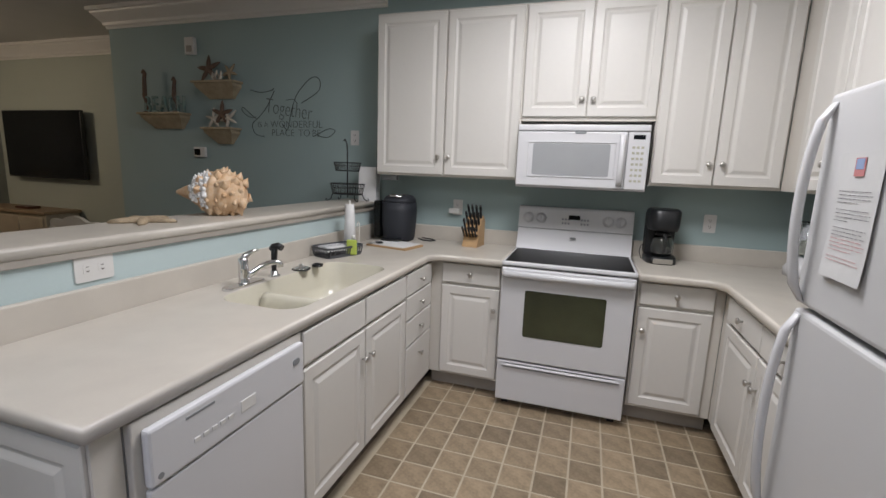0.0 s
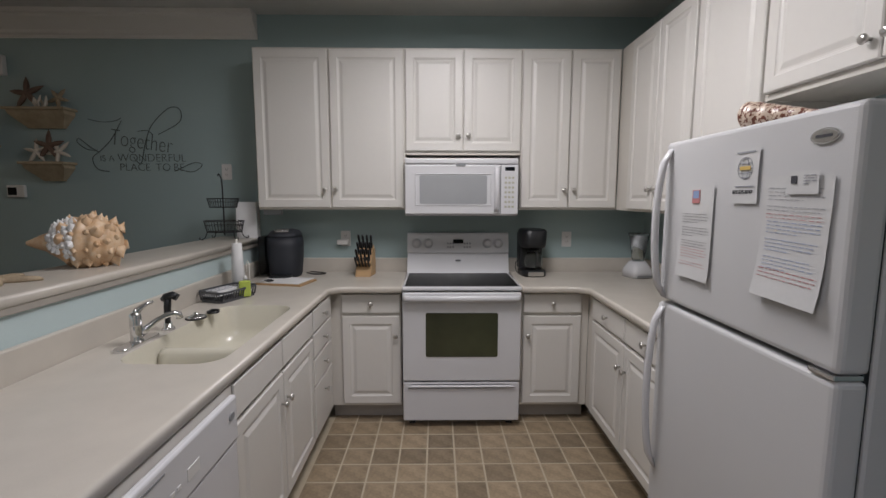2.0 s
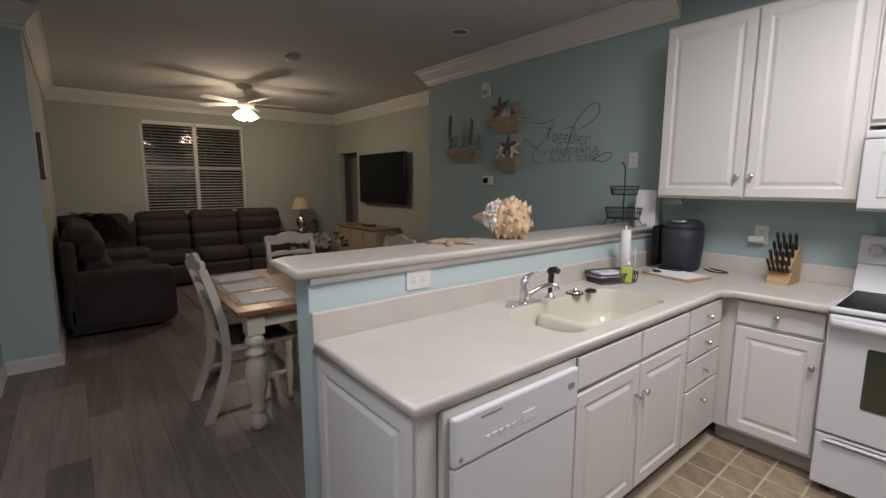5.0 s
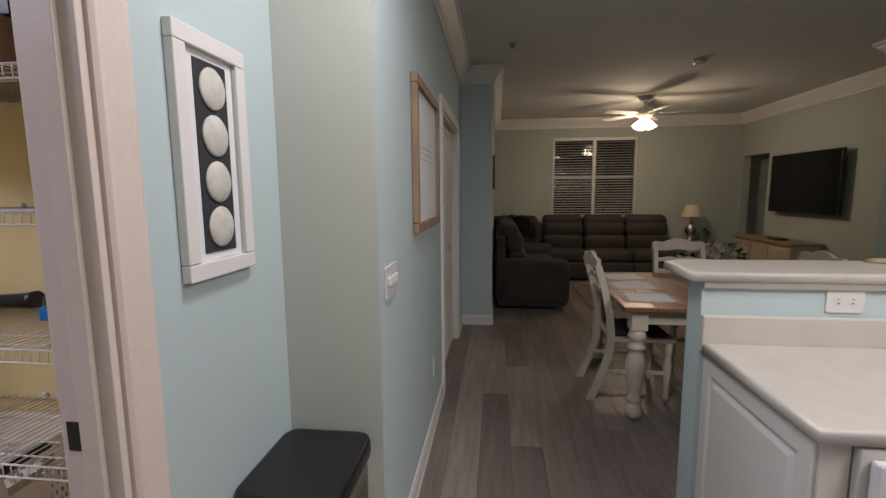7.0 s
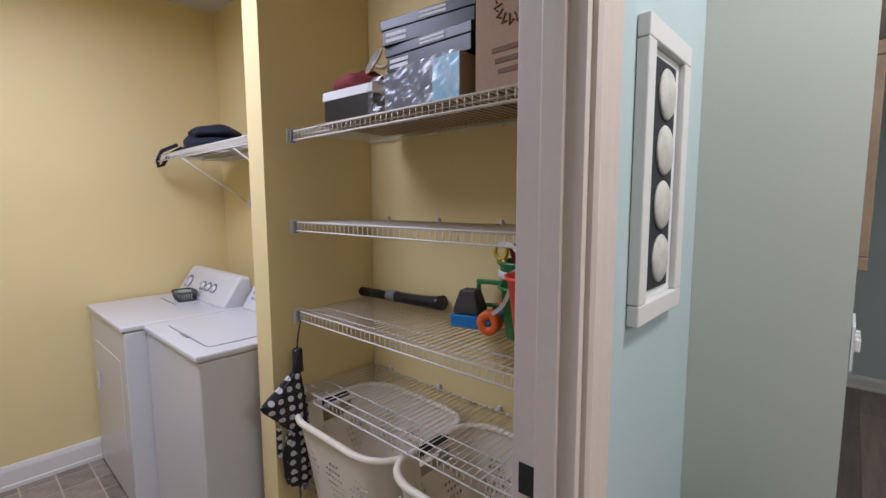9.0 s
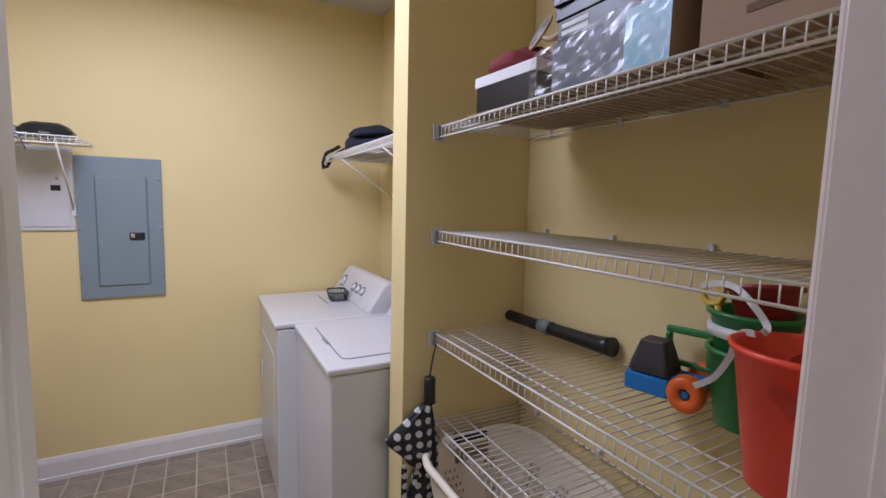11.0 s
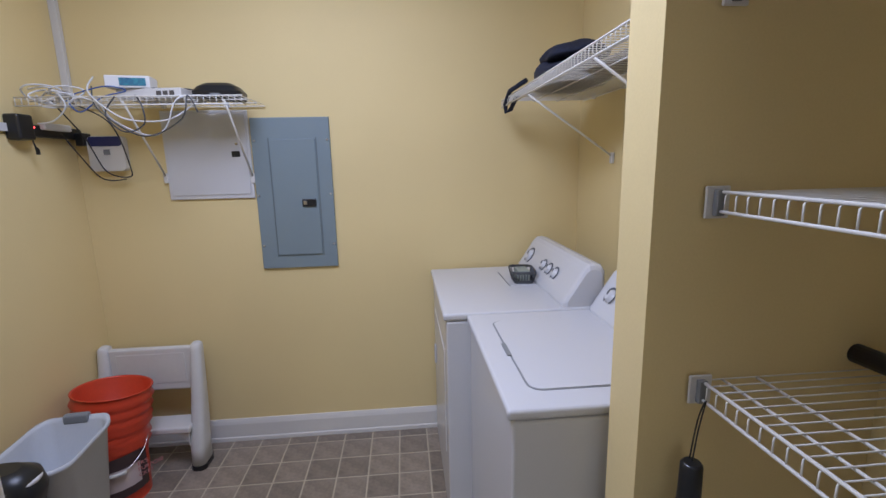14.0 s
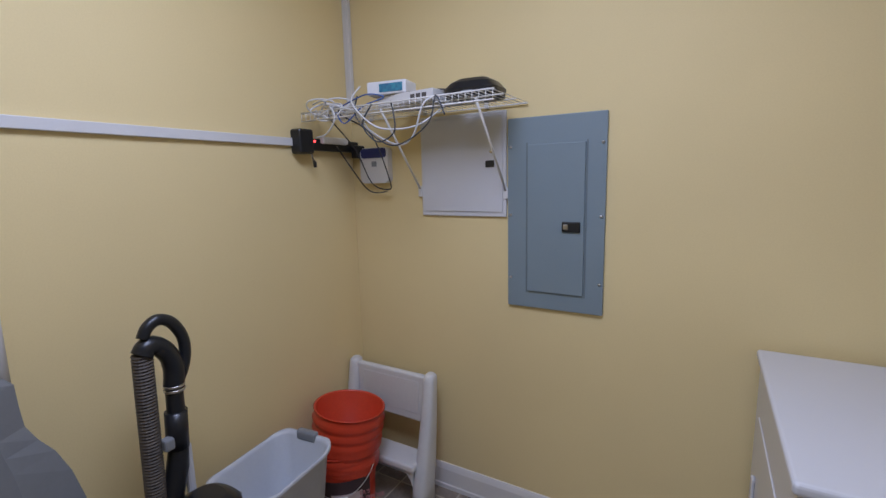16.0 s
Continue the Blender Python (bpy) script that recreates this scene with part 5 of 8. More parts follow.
# framed sand dollars by the laundry door; z up, facing +y
pf = thing("framed_picture", on_face(-0.957, -0.914, 1.570, 180), "white-framed picture of four sand dollars on black", "picture")
FW2, FH2, FD2 = 0.282, 0.59, 0.024
for x0, x1, y0, y1 in ((-FW2 / 2, FW2 / 2, FH2 / 2 - 0.042, FH2 / 2), (-FW2 / 2, FW2 / 2, -FH2 / 2, -FH2 / 2 + 0.042), (-FW2 / 2, -FW2 / 2 + 0.042, -FH2 / 2 + 0.043, FH2 / 2 - 0.043), (FW2 / 2 - 0.042, FW2 / 2, -FH2 / 2 + 0.043, FH2 / 2 - 0.043)):
    part("frame_rail", boxed(x0, x1, y0, y1, 0, FD2, 0.003), TRIM, pf)
part("mount", boxed(-0.094, 0.094, -0.252, 0.252, 0.002, 0.010), PAPER, pf)
part("backing", boxed(-0.064, 0.064, -0.234, 0.234, 0.0105, 0.013), surface("black_card", (0.025, 0.027, 0.032), 0.8), pf, "black card backing")
for k in range(4):
    part("sand_dollar", lathe(bmesh.new(), [(0.050, 0.013), (0.052, 0.016), (0.047, 0.020), (0.02, 0.023), (0.004, 0.0235)], 26, pose(0.002, 0.171 - 0.114 * k, 0)), surface("sand_dollar", (0.62, 0.60, 0.54), 0.8, 0.12, 30, 160, 0.5) if k == 0 else bpy.data.materials["sand_dollar"], pf, "pale sand dollar")

p2 = thing("framed_picture", on_face(-2.318, -0.578, 1.655, 180), "wood-framed pale coastal print on the hall wall", "picture")
for x0, x1, y0, y1 in ((-0.39, 0.39, 0.319, 0.364), (-0.39, 0.39, -0.364, -0.319), (-0.39, -0.345, -0.318, 0.318), (0.345, 0.39, -0.318, 0.318)):
    part("frame_rail", boxed(x0, x1, y0, y1, 0, 0.03, 0.004), WOODF, p2)
part("print", boxed(-0.346, 0.346, -0.32, 0.32, 0.004, 0.010), PAPER, p2, "pale print")
bm = bmesh.new()
for k in range(3):
    box(bm, -0.2, 0.2, 0.05 - 0.03 * k, 0.055 - 0.03 * k, 0.010, 0.0108)
part("faint_lines", bm, surface("tan_ink", (0.55, 0.48, 0.40), 0.8), p2)
p3 = thing("wall_decor", on_face(-5.20, -0.2405, 1.70, 180), "small dark framed piece on the living room wall", "picture")
part("frame", boxed(-0.12, 0.12, -0.19, 0.19, 0, 0.03, 0.004), DARKW, p3)
part("print", boxed(-0.09, 0.09, -0.16, 0.16, 0.03, 0.032), TRIM, p3)
sw = thing("light_switch", on_face(-1.46, -0.578, 1.163, 180), "white three-rocker light switch plate on the hall wall", "light switch")
part("plate", prism(bmesh.new(), rounded(0.165, 0.118, 0.006), 0, 0.006, None, 0, 0.002), PLASTIC, sw)
for k in (-1, 0, 1):
    part("toggle", boxed(k * 0.046 - 0.012, k * 0.046 + 0.012, -0.012, 0.02, 0.006, 0.018, 0.003), PLASTIC, sw)
o = outlet_plate(on_face(-2.55, -0.579, 0.40, 180), 0.072, 0.115, "white duplex outlet low on the hall wall")
sockets(o, ((0, 0.02), (0, -0.02)))

hd = thing("hall_door", at(-4.28, -0.66), "white panelled closed double door in the hall", "door")
for k in (0, 1):
    leaf = part("leaf", raised_front(0.60, 2.02, 0.035), TRIM, hd)
    leaf.matrix_local = pose(0.60 + 0.605 * k, 0, 0.01, 0, 0, 180)
    kn = part("knob", knob_bm(), NICKEL, leaf)
    kn.location = (0.55 if k else 0.05, -0.037, 1.0)
hs = tagged(new("hall_door_jamb"), "white painted jamb of the hall door", kind="structure")
part("jamb_side", boxed(-4.30, -4.285, -0.914, -0.58, 0, 2.06), TRIM, hs)
part("jamb_side", boxed(-3.075, -3.06, -0.914, -0.58, 0, 2.06), TRIM, hs)
part("jamb_head", boxed(-4.284, -3.076, -0.914, -0.58, 2.045, 2.06), TRIM, hs)

# bin in the alcove
STEELC = surface("brushed_steel", (0.55, 0.54, 0.53), 0.32, 0.05, 3, 200, 0.05, 1.0, stretch=(1, 1, 20))
bn = thing("trash_bin", at(-1.11, -0.765), "brushed steel step bin with a black lid in the alcove", "trash bin")
bm = bmesh.new()
loft(bm, [[(x, y, z) for x, y in rounded(0.36, 0.29, 0.05)] for z in (0.02, 0.60)], smooth=True)
part("body", outward(bm), STEELC, bn)
bm = bmesh.new()
loft(bm, [[(x * s, y * s, z) for x, y in rounded(0.38, 0.31, 0.05)] for s, z in ((0.99, 0.60), (1, 0.61), (1, 0.645), (0.97, 0.66), (0.9, 0.664))])
part("lid", outward(bm), BLACKPL, bn, "black plastic lid")
part("foot_ring", outward(loft(bmesh.new(), [[(x, y, z) for x, y in rounded(0.37, 0.30, 0.05)] for z in (0, 0.03)])), BLACKPL, bn)
part("hinge", boxed(-0.1, 0.1, -0.165, -0.14, 0.60, 0.65, 0.005), BLACKPL, bn)
part("pedal", boxed(-0.05, 0.05, 0.14, 0.19, 0.01, 0.025, 0.005), BLACKPL, bn)

# window with blinds; outside a dark night
w1 = tagged(new("window_1"), "white double window with half-open white blinds, night outside", kind="structure")
WX = -8.40
for y0, y1, z0, z1 in ((0.82, 0.86, 1.0, 2.44), (2.27, 2.31, 1.0, 2.44), (1.535, 1.595, 1.04, 2.40), (0.86, 2.27, 2.40, 2.44), (0.86, 2.27, 1.0, 1.04), (0.865, 1.53, 1.72, 1.755), (1.60, 2.265, 1.72, 1.755)):
    part("frame_bar", boxed(WX - 0.09, WX - 0.03, y0, y1, z0, z1, 0.003), TRIM, w1)
for y0, y1 in ((0.86, 1.535), (1.595, 2.27)):
    for z0, z1 in ((1.04, 1.72), (1.755, 2.40)):
        part("pane", boxed(WX - 0.075, WX - 0.069, y0, y1, z0, z1), glassy("window_glass") if "window_glass" not in bpy.data.materials else bpy.data.materials["window_glass"], w1)
part("sill", boxed(WX - 0.02, WX + 0.05, 0.78, 2.35, 0.97, 0.998, 0.006), TRIM, w1)
slab("backdrop_night", -9.6, -9.55, -0.6, 4.0, -0.2, 3.2, NIGHT, "dark night outside the window", kind="structure")
slatm = surface("white_blind_slat", (0.74, 0.73, 0.70), 0.5)
for y0, y1 in ((0.845, 1.555), (1.575, 2.285)):
    b_ = thing("window_blind", at(0, 0), "white horizontal slat blind, half open, in front of the night window", "blind", "blinds of the window")
    part("head_rail", boxed(WX - 0.028, WX + 0.02, y0, y1, 2.38, 2.435, 0.004), slatm, b_)
    proto = None
    for k in range(30):
        z = 1.02 + k * 0.0458
        bm = boxed(-0.021, 0.021, 0, y1 - y0 - 0.01, -0.0012, 0.0012)
        if proto is None:
            proto = part("slat", bm, slatm, b_)
            sl = proto
        else:
            bm.free()
            sl = new("slat", proto.data)
            sl.parent = b_
        sl.matrix_local = pose(WX - 0.004, y0 + 0.005, z, 0, 14, 0)
    for yy in (y0 + 0.12, y1 - 0.12):
        part("ladder_cord", boxed(WX + 0.017, WX + 0.0185, yy - 0.001, yy + 0.001, 1.02, 2.38), slatm, b_)

# ceiling fan
fan = thing("ceiling_fan", at(-6.6, 1.85, 0), "white ceiling fan with lit frosted shades", "ceiling fan")
part("canopy", lathe(bmesh.new(), [(0.10, CEIL), (0.10, CEIL - 0.02), (0.075, CEIL - 0.05), (0.02, CEIL - 0.06)], 24), TRIM, fan)
part("rod", lathe(bmesh.new(), [(0.015, CEIL - 0.05), (0.015, CEIL - 0.16)], 12), TRIM, fan)
part("motor", lathe(bmesh.new(), [(0.03, CEIL - 0.15), (0.11, CEIL - 0.17), (0.125, CEIL - 0.20), (0.125, CEIL - 0.25), (0.09, CEIL - 0.28), (0.06, CEIL - 0.30), (0.06, CEIL - 0.34), (0.03, CEIL - 0.35)], 28), TRIM, fan)
for k in range(5):
    bd = part("blade", prism(bmesh.new(), [(0.14, -0.03), (0.22, -0.06), (0.60, -0.075), (0.65, -0.05), (0.66, 0.0), (0.65, 0.05), (0.60, 0.075), (0.22, 0.06), (0.14, 0.03)], -0.004, 0.004), TRIM, fan, "white fan blade")
    bd.matrix_local = pose(0, 0, CEIL - 0.235, 0, 0, 72 * k + 8) @ pose(0, 0, 0, 10, 0, 0)
for k in range(4):
    sh = part("light_shade", lathe(bmesh.new(), [(0.02, 0), (0.035, -0.015), (0.05, -0.05), (0.068, -0.095), (0.066, -0.096), (0.045, -0.05), (0.02, -0.006)], 20, cap=False), glow("lit_frosted_shade", (1.0, 0.80, 0.55), 7.0) if k == 0 else bpy.data.materials["lit_frosted_shade"], fan, "glowing frosted bell shade")
    sh.matrix_local = pose(0, 0, CEIL - 0.34, 0, 0, 90 * k + 20) @ pose(0.075, 0, 0, 0, -28, 0)
for x, y in ((-3.17, 2.65), (-3.12, 1.41), (-1.3, 0.3)):
    d = thing("downlight", at(x, y, CEIL), "unlit recessed ceiling downlight with a dark reflector", "downlight", "downlights in the ceiling")
    part("trim_ring", lathe(bmesh.new(), [(0.085, 0), (0.085, -0.005), (0.065, -0.008), (0.062, -0.001)], 28), TRIM, d)
    part("reflector", lathe(bmesh.new(), [(0.062, -0.002), (0.04, -0.0015), (0.01, -0.001)], 24), GREYPL, d)
d = thing("smoke_detector", at(-4.85, 1.82, CEIL), "white round smoke detector on the ceiling", "smoke detector")
part("case", lathe(bmesh.new(), [(0.065, 0), (0.065, -0.02), (0.05, -0.035), (0.01, -0.038)], 24), PLASTIC, d)
d = thing("sprinkler", at(-4.08, -0.06, CEIL), "small dark ceiling sprinkler head", "sprinkler")
part("head", lathe(bmesh.new(), [(0.035, 0), (0.03, -0.008), (0.012, -0.012), (0.012, -0.03), (0.02, -0.034)], 16), GREYPL, d)

# television and console
tv = thing("television", pose(-6.55, 3.90, 1.565), "large black wall-mounted television, switched off", "television")
part("screen_body", boxed(-0.70, 0.70, 0, 0.045, -0.41, 0.41, 0.006), BLACKPL, tv)
part("screen", boxed(-0.69, 0.69, -0.002, 0.0005, -0.395, 0.40), BLACKGL, tv, "black glossy screen")
part("mount", boxed(-0.2, 0.2, 0.046, 0.128, -0.15, 0.15), BLACKPL, tv)
cs = thing("console_table", at(-6.85, 3.79), "whitewashed low console with a natural wood top under the television", "cabinet")
WASH = surface("whitewashed_oak", (0.42, 0.36, 0.27), 0.5, 0.1, 6, 50, 0.1)
part("top", boxed(-0.72, 0.72, -0.21, 0.21, 0.74, 0.775, 0.006), surface("natural_pine", (0.34, 0.24, 0.15), 0.45, 0.15, 5, 40, 0.05), cs)
part("body", boxed(-0.69, 0.69, -0.18, 0.20, 0.08, 0.739, 0.004), WASH, cs)
for k in range(3):
    dk = part("drawer", boxed(-0.66 + 0.445 * k, -0.235 + 0.445 * k, -0.196, -0.181, 0.47, 0.70, 0.006), WASH, cs)
    part("door", boxed(-0.66 + 0.445 * k, -0.235 + 0.445 * k, -0.196, -0.181, 0.12, 0.455, 0.006), WASH, cs)
for sx in (-0.65, 0.65):
    for sy in (-0.15, 0.16):
        part("leg", boxed(sx - 0.03, sx + 0.03, sy - 0.03, sy + 0.03, 0, 0.079, 0.004), WASH, cs)
md2 = thing("media_box", at(-6.7, 3.75, 0.776), "small dark media box on the console", "media box")
part("case", boxed(-0.12, 0.12, -0.07, 0.07, 0, 0.03, 0.005), DARKW, md2)

et = thing("end_table", at(-8.02, 3.12), "dark-topped cream end table beside the sofa", "table")
part("tabletop", boxed(-0.27, 0.27, -0.27, 0.27, 0.60, 0.63, 0.008), DARKW, et)
part("apron", boxed(-0.24, 0.24, -0.24, 0.24, 0.48, 0.599, 0.003), CREAM, et)
for sx in (-0.22, 0.22):
    for sy in (-0.22, 0.22):
        part("leg", lathe(bmesh.new(), [(0.02, 0), (0.022, 0.1), (0.03, 0.3), (0.022, 0.4), (0.03, 0.479)], 12, at(sx, sy)), CREAM, et)
lp = thing("table_lamp", at(-8.02, 3.12, 0.631), "unlit table lamp with a cream shade on the end table", "lamp")
part("base", lathe(bmesh.new(), [(0.07, 0), (0.07, 0.015), (0.03, 0.03), (0.09, 0.12), (0.10, 0.18), (0.05, 0.28), (0.015, 0.32), (0.012, 0.42)], 24), CHROME, lp, "silver bulbous base")
part("shade", lathe(bmesh.new(), [(0.16, 0.40), (0.09, 0.60), (0.088, 0.60), (0.158, 0.40)], 28, cap=False), surface("cream_linen", (0.62, 0.52, 0.36), 0.9), lp, "cream linen shade")
cl_ = thing("vase", at(-7.85, 3.28, 0.631), "round glass vase on the end table", "vase")
part("vase", lathe(bmesh.new(), [(0.04, 0), (0.08, 0.05), (0.09, 0.11), (0.06, 0.18), (0.03, 0.2), (0.03, 0.22)], 20), glassy("grey_glass", (0.5, 0.52, 0.55), 0.1), cl_)


def cushion(w, d, h, r=0.05, sag=0.01):
    bm = boxed(-w / 2, w / 2, -d / 2, d / 2, 0, h, min(r, h * 0.45), 4)
    for f in bm.faces:
        f.smooth = True
    return bm


def sofa_run(name, m, seats, sw_, label, arm_l, arm_r):
    """A reclining sofa; its back along y = 0, its seats towards -y."""
    s = thing(name, m, label, "sofa")
    x = 0.0
    aw = 0.26
    if arm_l:
        a = part("arm", cushion(aw, 0.88, 0.60, 0.10), SOFA, s)
        a.location = (aw / 2, -0.50, 0.04)
        x += aw
    for k in range(seats):
        c = part("seat_cushion", cushion(sw_ - 0.01, 0.62, 0.20, 0.07), SOFA, s)
        c.location = (x + sw_ / 2, -0.58, 0.30)
        f = part("footrest_front", cushion(sw_ - 0.012, 0.10, 0.28, 0.045), SOFA, s)
        f.location = (x + sw_ / 2, -0.87, 0.03)
        for j, (z, h, y) in enumerate(((0.46, 0.27, -0.28), (0.70, 0.24, -0.24), (0.86, 0.20, -0.18))):
            b = part("back_cushion", cushion(sw_ - 0.012, 0.24, h, 0.08), SOFA, s)
            b.matrix_local = pose(x + sw_ / 2, y, z, 8, 0, 0)
        x += sw_
    if arm_r:
        a = part("arm", cushion(aw, 0.88, 0.60, 0.10), SOFA, s)
        a.location = (x + aw / 2, -0.50, 0.04)
        x += aw
    part("frame", boxed(0.02, x - 0.02, -0.80, -0.05, 0.04, 0.30, 0.02), SOFA, s)
    part("back_shell", boxed(0.02, x - 0.02, -0.14, -0.02, 0.10, 0.92, 0.05, 3), SOFA, s)
    return s


sofa_run("sectional_sofa", at(-8.33, 0.62, 0, 90), 3, 0.71, "dark brown reclining sectional sofa along the window wall", False, False)
cor_ = thing("sofa_corner", at(-7.87, 0.21), "dark brown wedge corner seat of the sectional sofa", "sofa")
part("seat_cushion", cushion(0.86, 0.80, 0.44, 0.08), SOFA, cor_)
for x, y, rz in ((-0.30, -0.02, 90), (0.0, -0.28, 180), (-0.24, -0.22, 135)):
    b = part("back_cushion", cushion(0.72, 0.26, 0.60, 0.10), SOFA, cor_)
    b.matrix_local = pose(x, y, 0.45, 0, 0, rz)
rc = sofa_run("recliner", at(-5.45, -0.22, 0, 180), 2, 0.72, "dark brown reclining seats with a rounded arm along the side wall", True, True)
ob_ = thing("throw_blanket", at(-7.75, 0.18, 1.03, 30), "dark patterned throw blanket over the sofa's corner", "blanket")
bm = bmesh.new()
g = [[bm.verts.new((-0.30 + 0.6 * i / 14, -0.22 + 0.46 * j / 10, 0.045 + 0.02 * math.sin(i * 0.9 + j) - 0.9 * max(0, (j / 10 - 0.45)) ** 1.3)) for j in range(11)] for i in range(15)]
for i in range(14):
    for j in range(10):
        bm.faces.new((g[i][j], g[i + 1][j], g[i + 1][j + 1], g[i][j + 1])).smooth = True
bmesh.ops.solidify(bm, geom=bm.faces[:], thickness=0.012)
BLK = surface("patterned_throw", (0.02, 0.02, 0.022), 0.9, 0.3, 18, 60, 0.3, second=(0.30, 0.26, 0.22))
part("cloth", bm, BLK, ob_)
rug = thing("area_rug", at(-6.35, 2.0, -0.0004), "brown patterned area rug on the plank floor", "rug")
part("pile", prism(bmesh.new(), rounded(1.5, 2.0, 0.02), 0, 0.010, None, 0, 0.003), surface("brown_patterned_rug", (0.10, 0.065, 0.045), 0.95, 0.3, 7, 40, 0.5, second=(0.22, 0.17, 0.13)), rug)
fc = thing("flower_arrangement", at(-6.0, 2.55, 0.0), "white flowers and green leaves in a dark pot on a stand", "plant")
part("stand", lathe(bmesh.new(), [(0.16, 0), (0.16, 0.02), (0.03, 0.04), (0.03, 0.42), (0.22, 0.45), (0.22, 0.47)], 20), DARKW, fc)
part("pot", lathe(bmesh.new(), [(0.09, 0.47), (0.14, 0.52), (0.15, 0.60), (0.12, 0.62)], 20), DARKW, fc)
rnd = random.Random(11)
LEAF = surface("dark_green_leaf", (0.04, 0.075, 0.03), 0.6, 0.2)
bm, bf = bmesh.new(), bmesh.new()
for k in range(130):
    a, e = rnd.uniform(0, 6.28), rnd.uniform(0.1, 1.2)
    c = Vector((0.30 * math.cos(a) * math.cos(e * 0.8), 0.36 * math.sin(a) * math.cos(e * 0.8), 0.60 + 0.20 * math.sin(e) * rnd.uniform(0.5, 1.1)))
    t_ = bf if k % 3 == 0 else bm
    n = Vector((math.cos(a), math.sin(a), rnd.uniform(-0.2, 0.9))).normalized()
    s1 = n.orthogonal().normalized()
    s2 = n.cross(s1)
    if k % 3 == 0:
        for j in range(6):
            b2 = 1.047 * j
            d1 = s1 * math.cos(b2) + s2 * math.sin(b2)
            d2 = s1 * math.cos(b2 + 0.8) + s2 * math.sin(b2 + 0.8)
            t_.faces.new([t_.verts.new(p) for p in (c, c + d1 * 0.032 + n * 0.012, c + (d1 + d2) * 0.028 + n * 0.020, c + d2 * 0.032 + n * 0.012)])
    else:
        t_.faces.new([t_.verts.new(p) for p in (c - n * 0.02, c + s1 * 0.022 + n * 0.02, c + n * 0.085, c - s1 * 0.022 + n * 0.02)])
part("leaves", bm, LEAF, fc, kind="stuff")
part("blossoms", bf, surface("white_petal", (0.70, 0.70, 0.66), 0.6), fc, "white blossoms", kind="stuff")

# dining table and chairs
dt = thing("dining_table", at(-3.33, 1.30), "planked honey wood dining table with cream turned legs", "table")
for k in range(7):
    part("plank", boxed(-0.63, 0.63, -0.70 + 0.2 * k, -0.501 + 0.2 * k, 0.735, 0.765, 0.004), OAK, dt, "honey wood plank")
for x0, x1, y0, y1 in ((-0.52, 0.52, -0.62, -0.595), (-0.52, 0.52, 0.595, 0.62), (-0.55, -0.525, -0.55, 0.55), (0.525, 0.55, -0.55, 0.55)):
    part("apron", boxed(x0, x1, y0, y1, 0.635, 0.733, 0.003), CREAM, dt)
for sx in (-0.535, 0.535):
    for sy in (-0.59, 0.59):
        bm = boxed(sx - 0.05, sx + 0.05, sy - 0.05, sy + 0.05, 0.60, 0.733, 0.004)
        lathe(bm, [(0.035, 0), (0.05, 0.02), (0.055, 0.06), (0.04, 0.10), (0.035, 0.11), (0.055, 0.13), (0.036, 0.15), (0.045, 0.20), (0.062, 0.30), (0.064, 0.37), (0.050, 0.43), (0.035, 0.46), (0.055, 0.475), (0.055, 0.49), (0.035, 0.505), (0.04, 0.53), (0.060, 0.55), (0.050, 0.575), (0.045, 0.60)], 20, at(sx, sy))
        part("leg", bm, CREAM, dt, "cream turned leg")
PLM = surface("printed_placemat", (0.50, 0.42, 0.36), 0.6, 0.3, 14, 40, 0.1, second=(0.28, 0.14, 0.10))
for k, (x, y) in enumerate(((-2.98, 0.83), (-3.36, 0.84), (-3.73, 0.86))):
    pm = thing("placemat", at(x, y, 0.7655, 4 * k - 4), "pale printed placemat on the dining table", "placemat", "placemats on the table")
    part("mat", prism(bmesh.new(), rounded(0.30, 0.36, 0.01), 0, 0.003), PLM, pm)
    part("border", prism(bmesh.new(), rounded(0.24, 0.28, 0.01), 0.003, 0.0036), PAPER, pm)


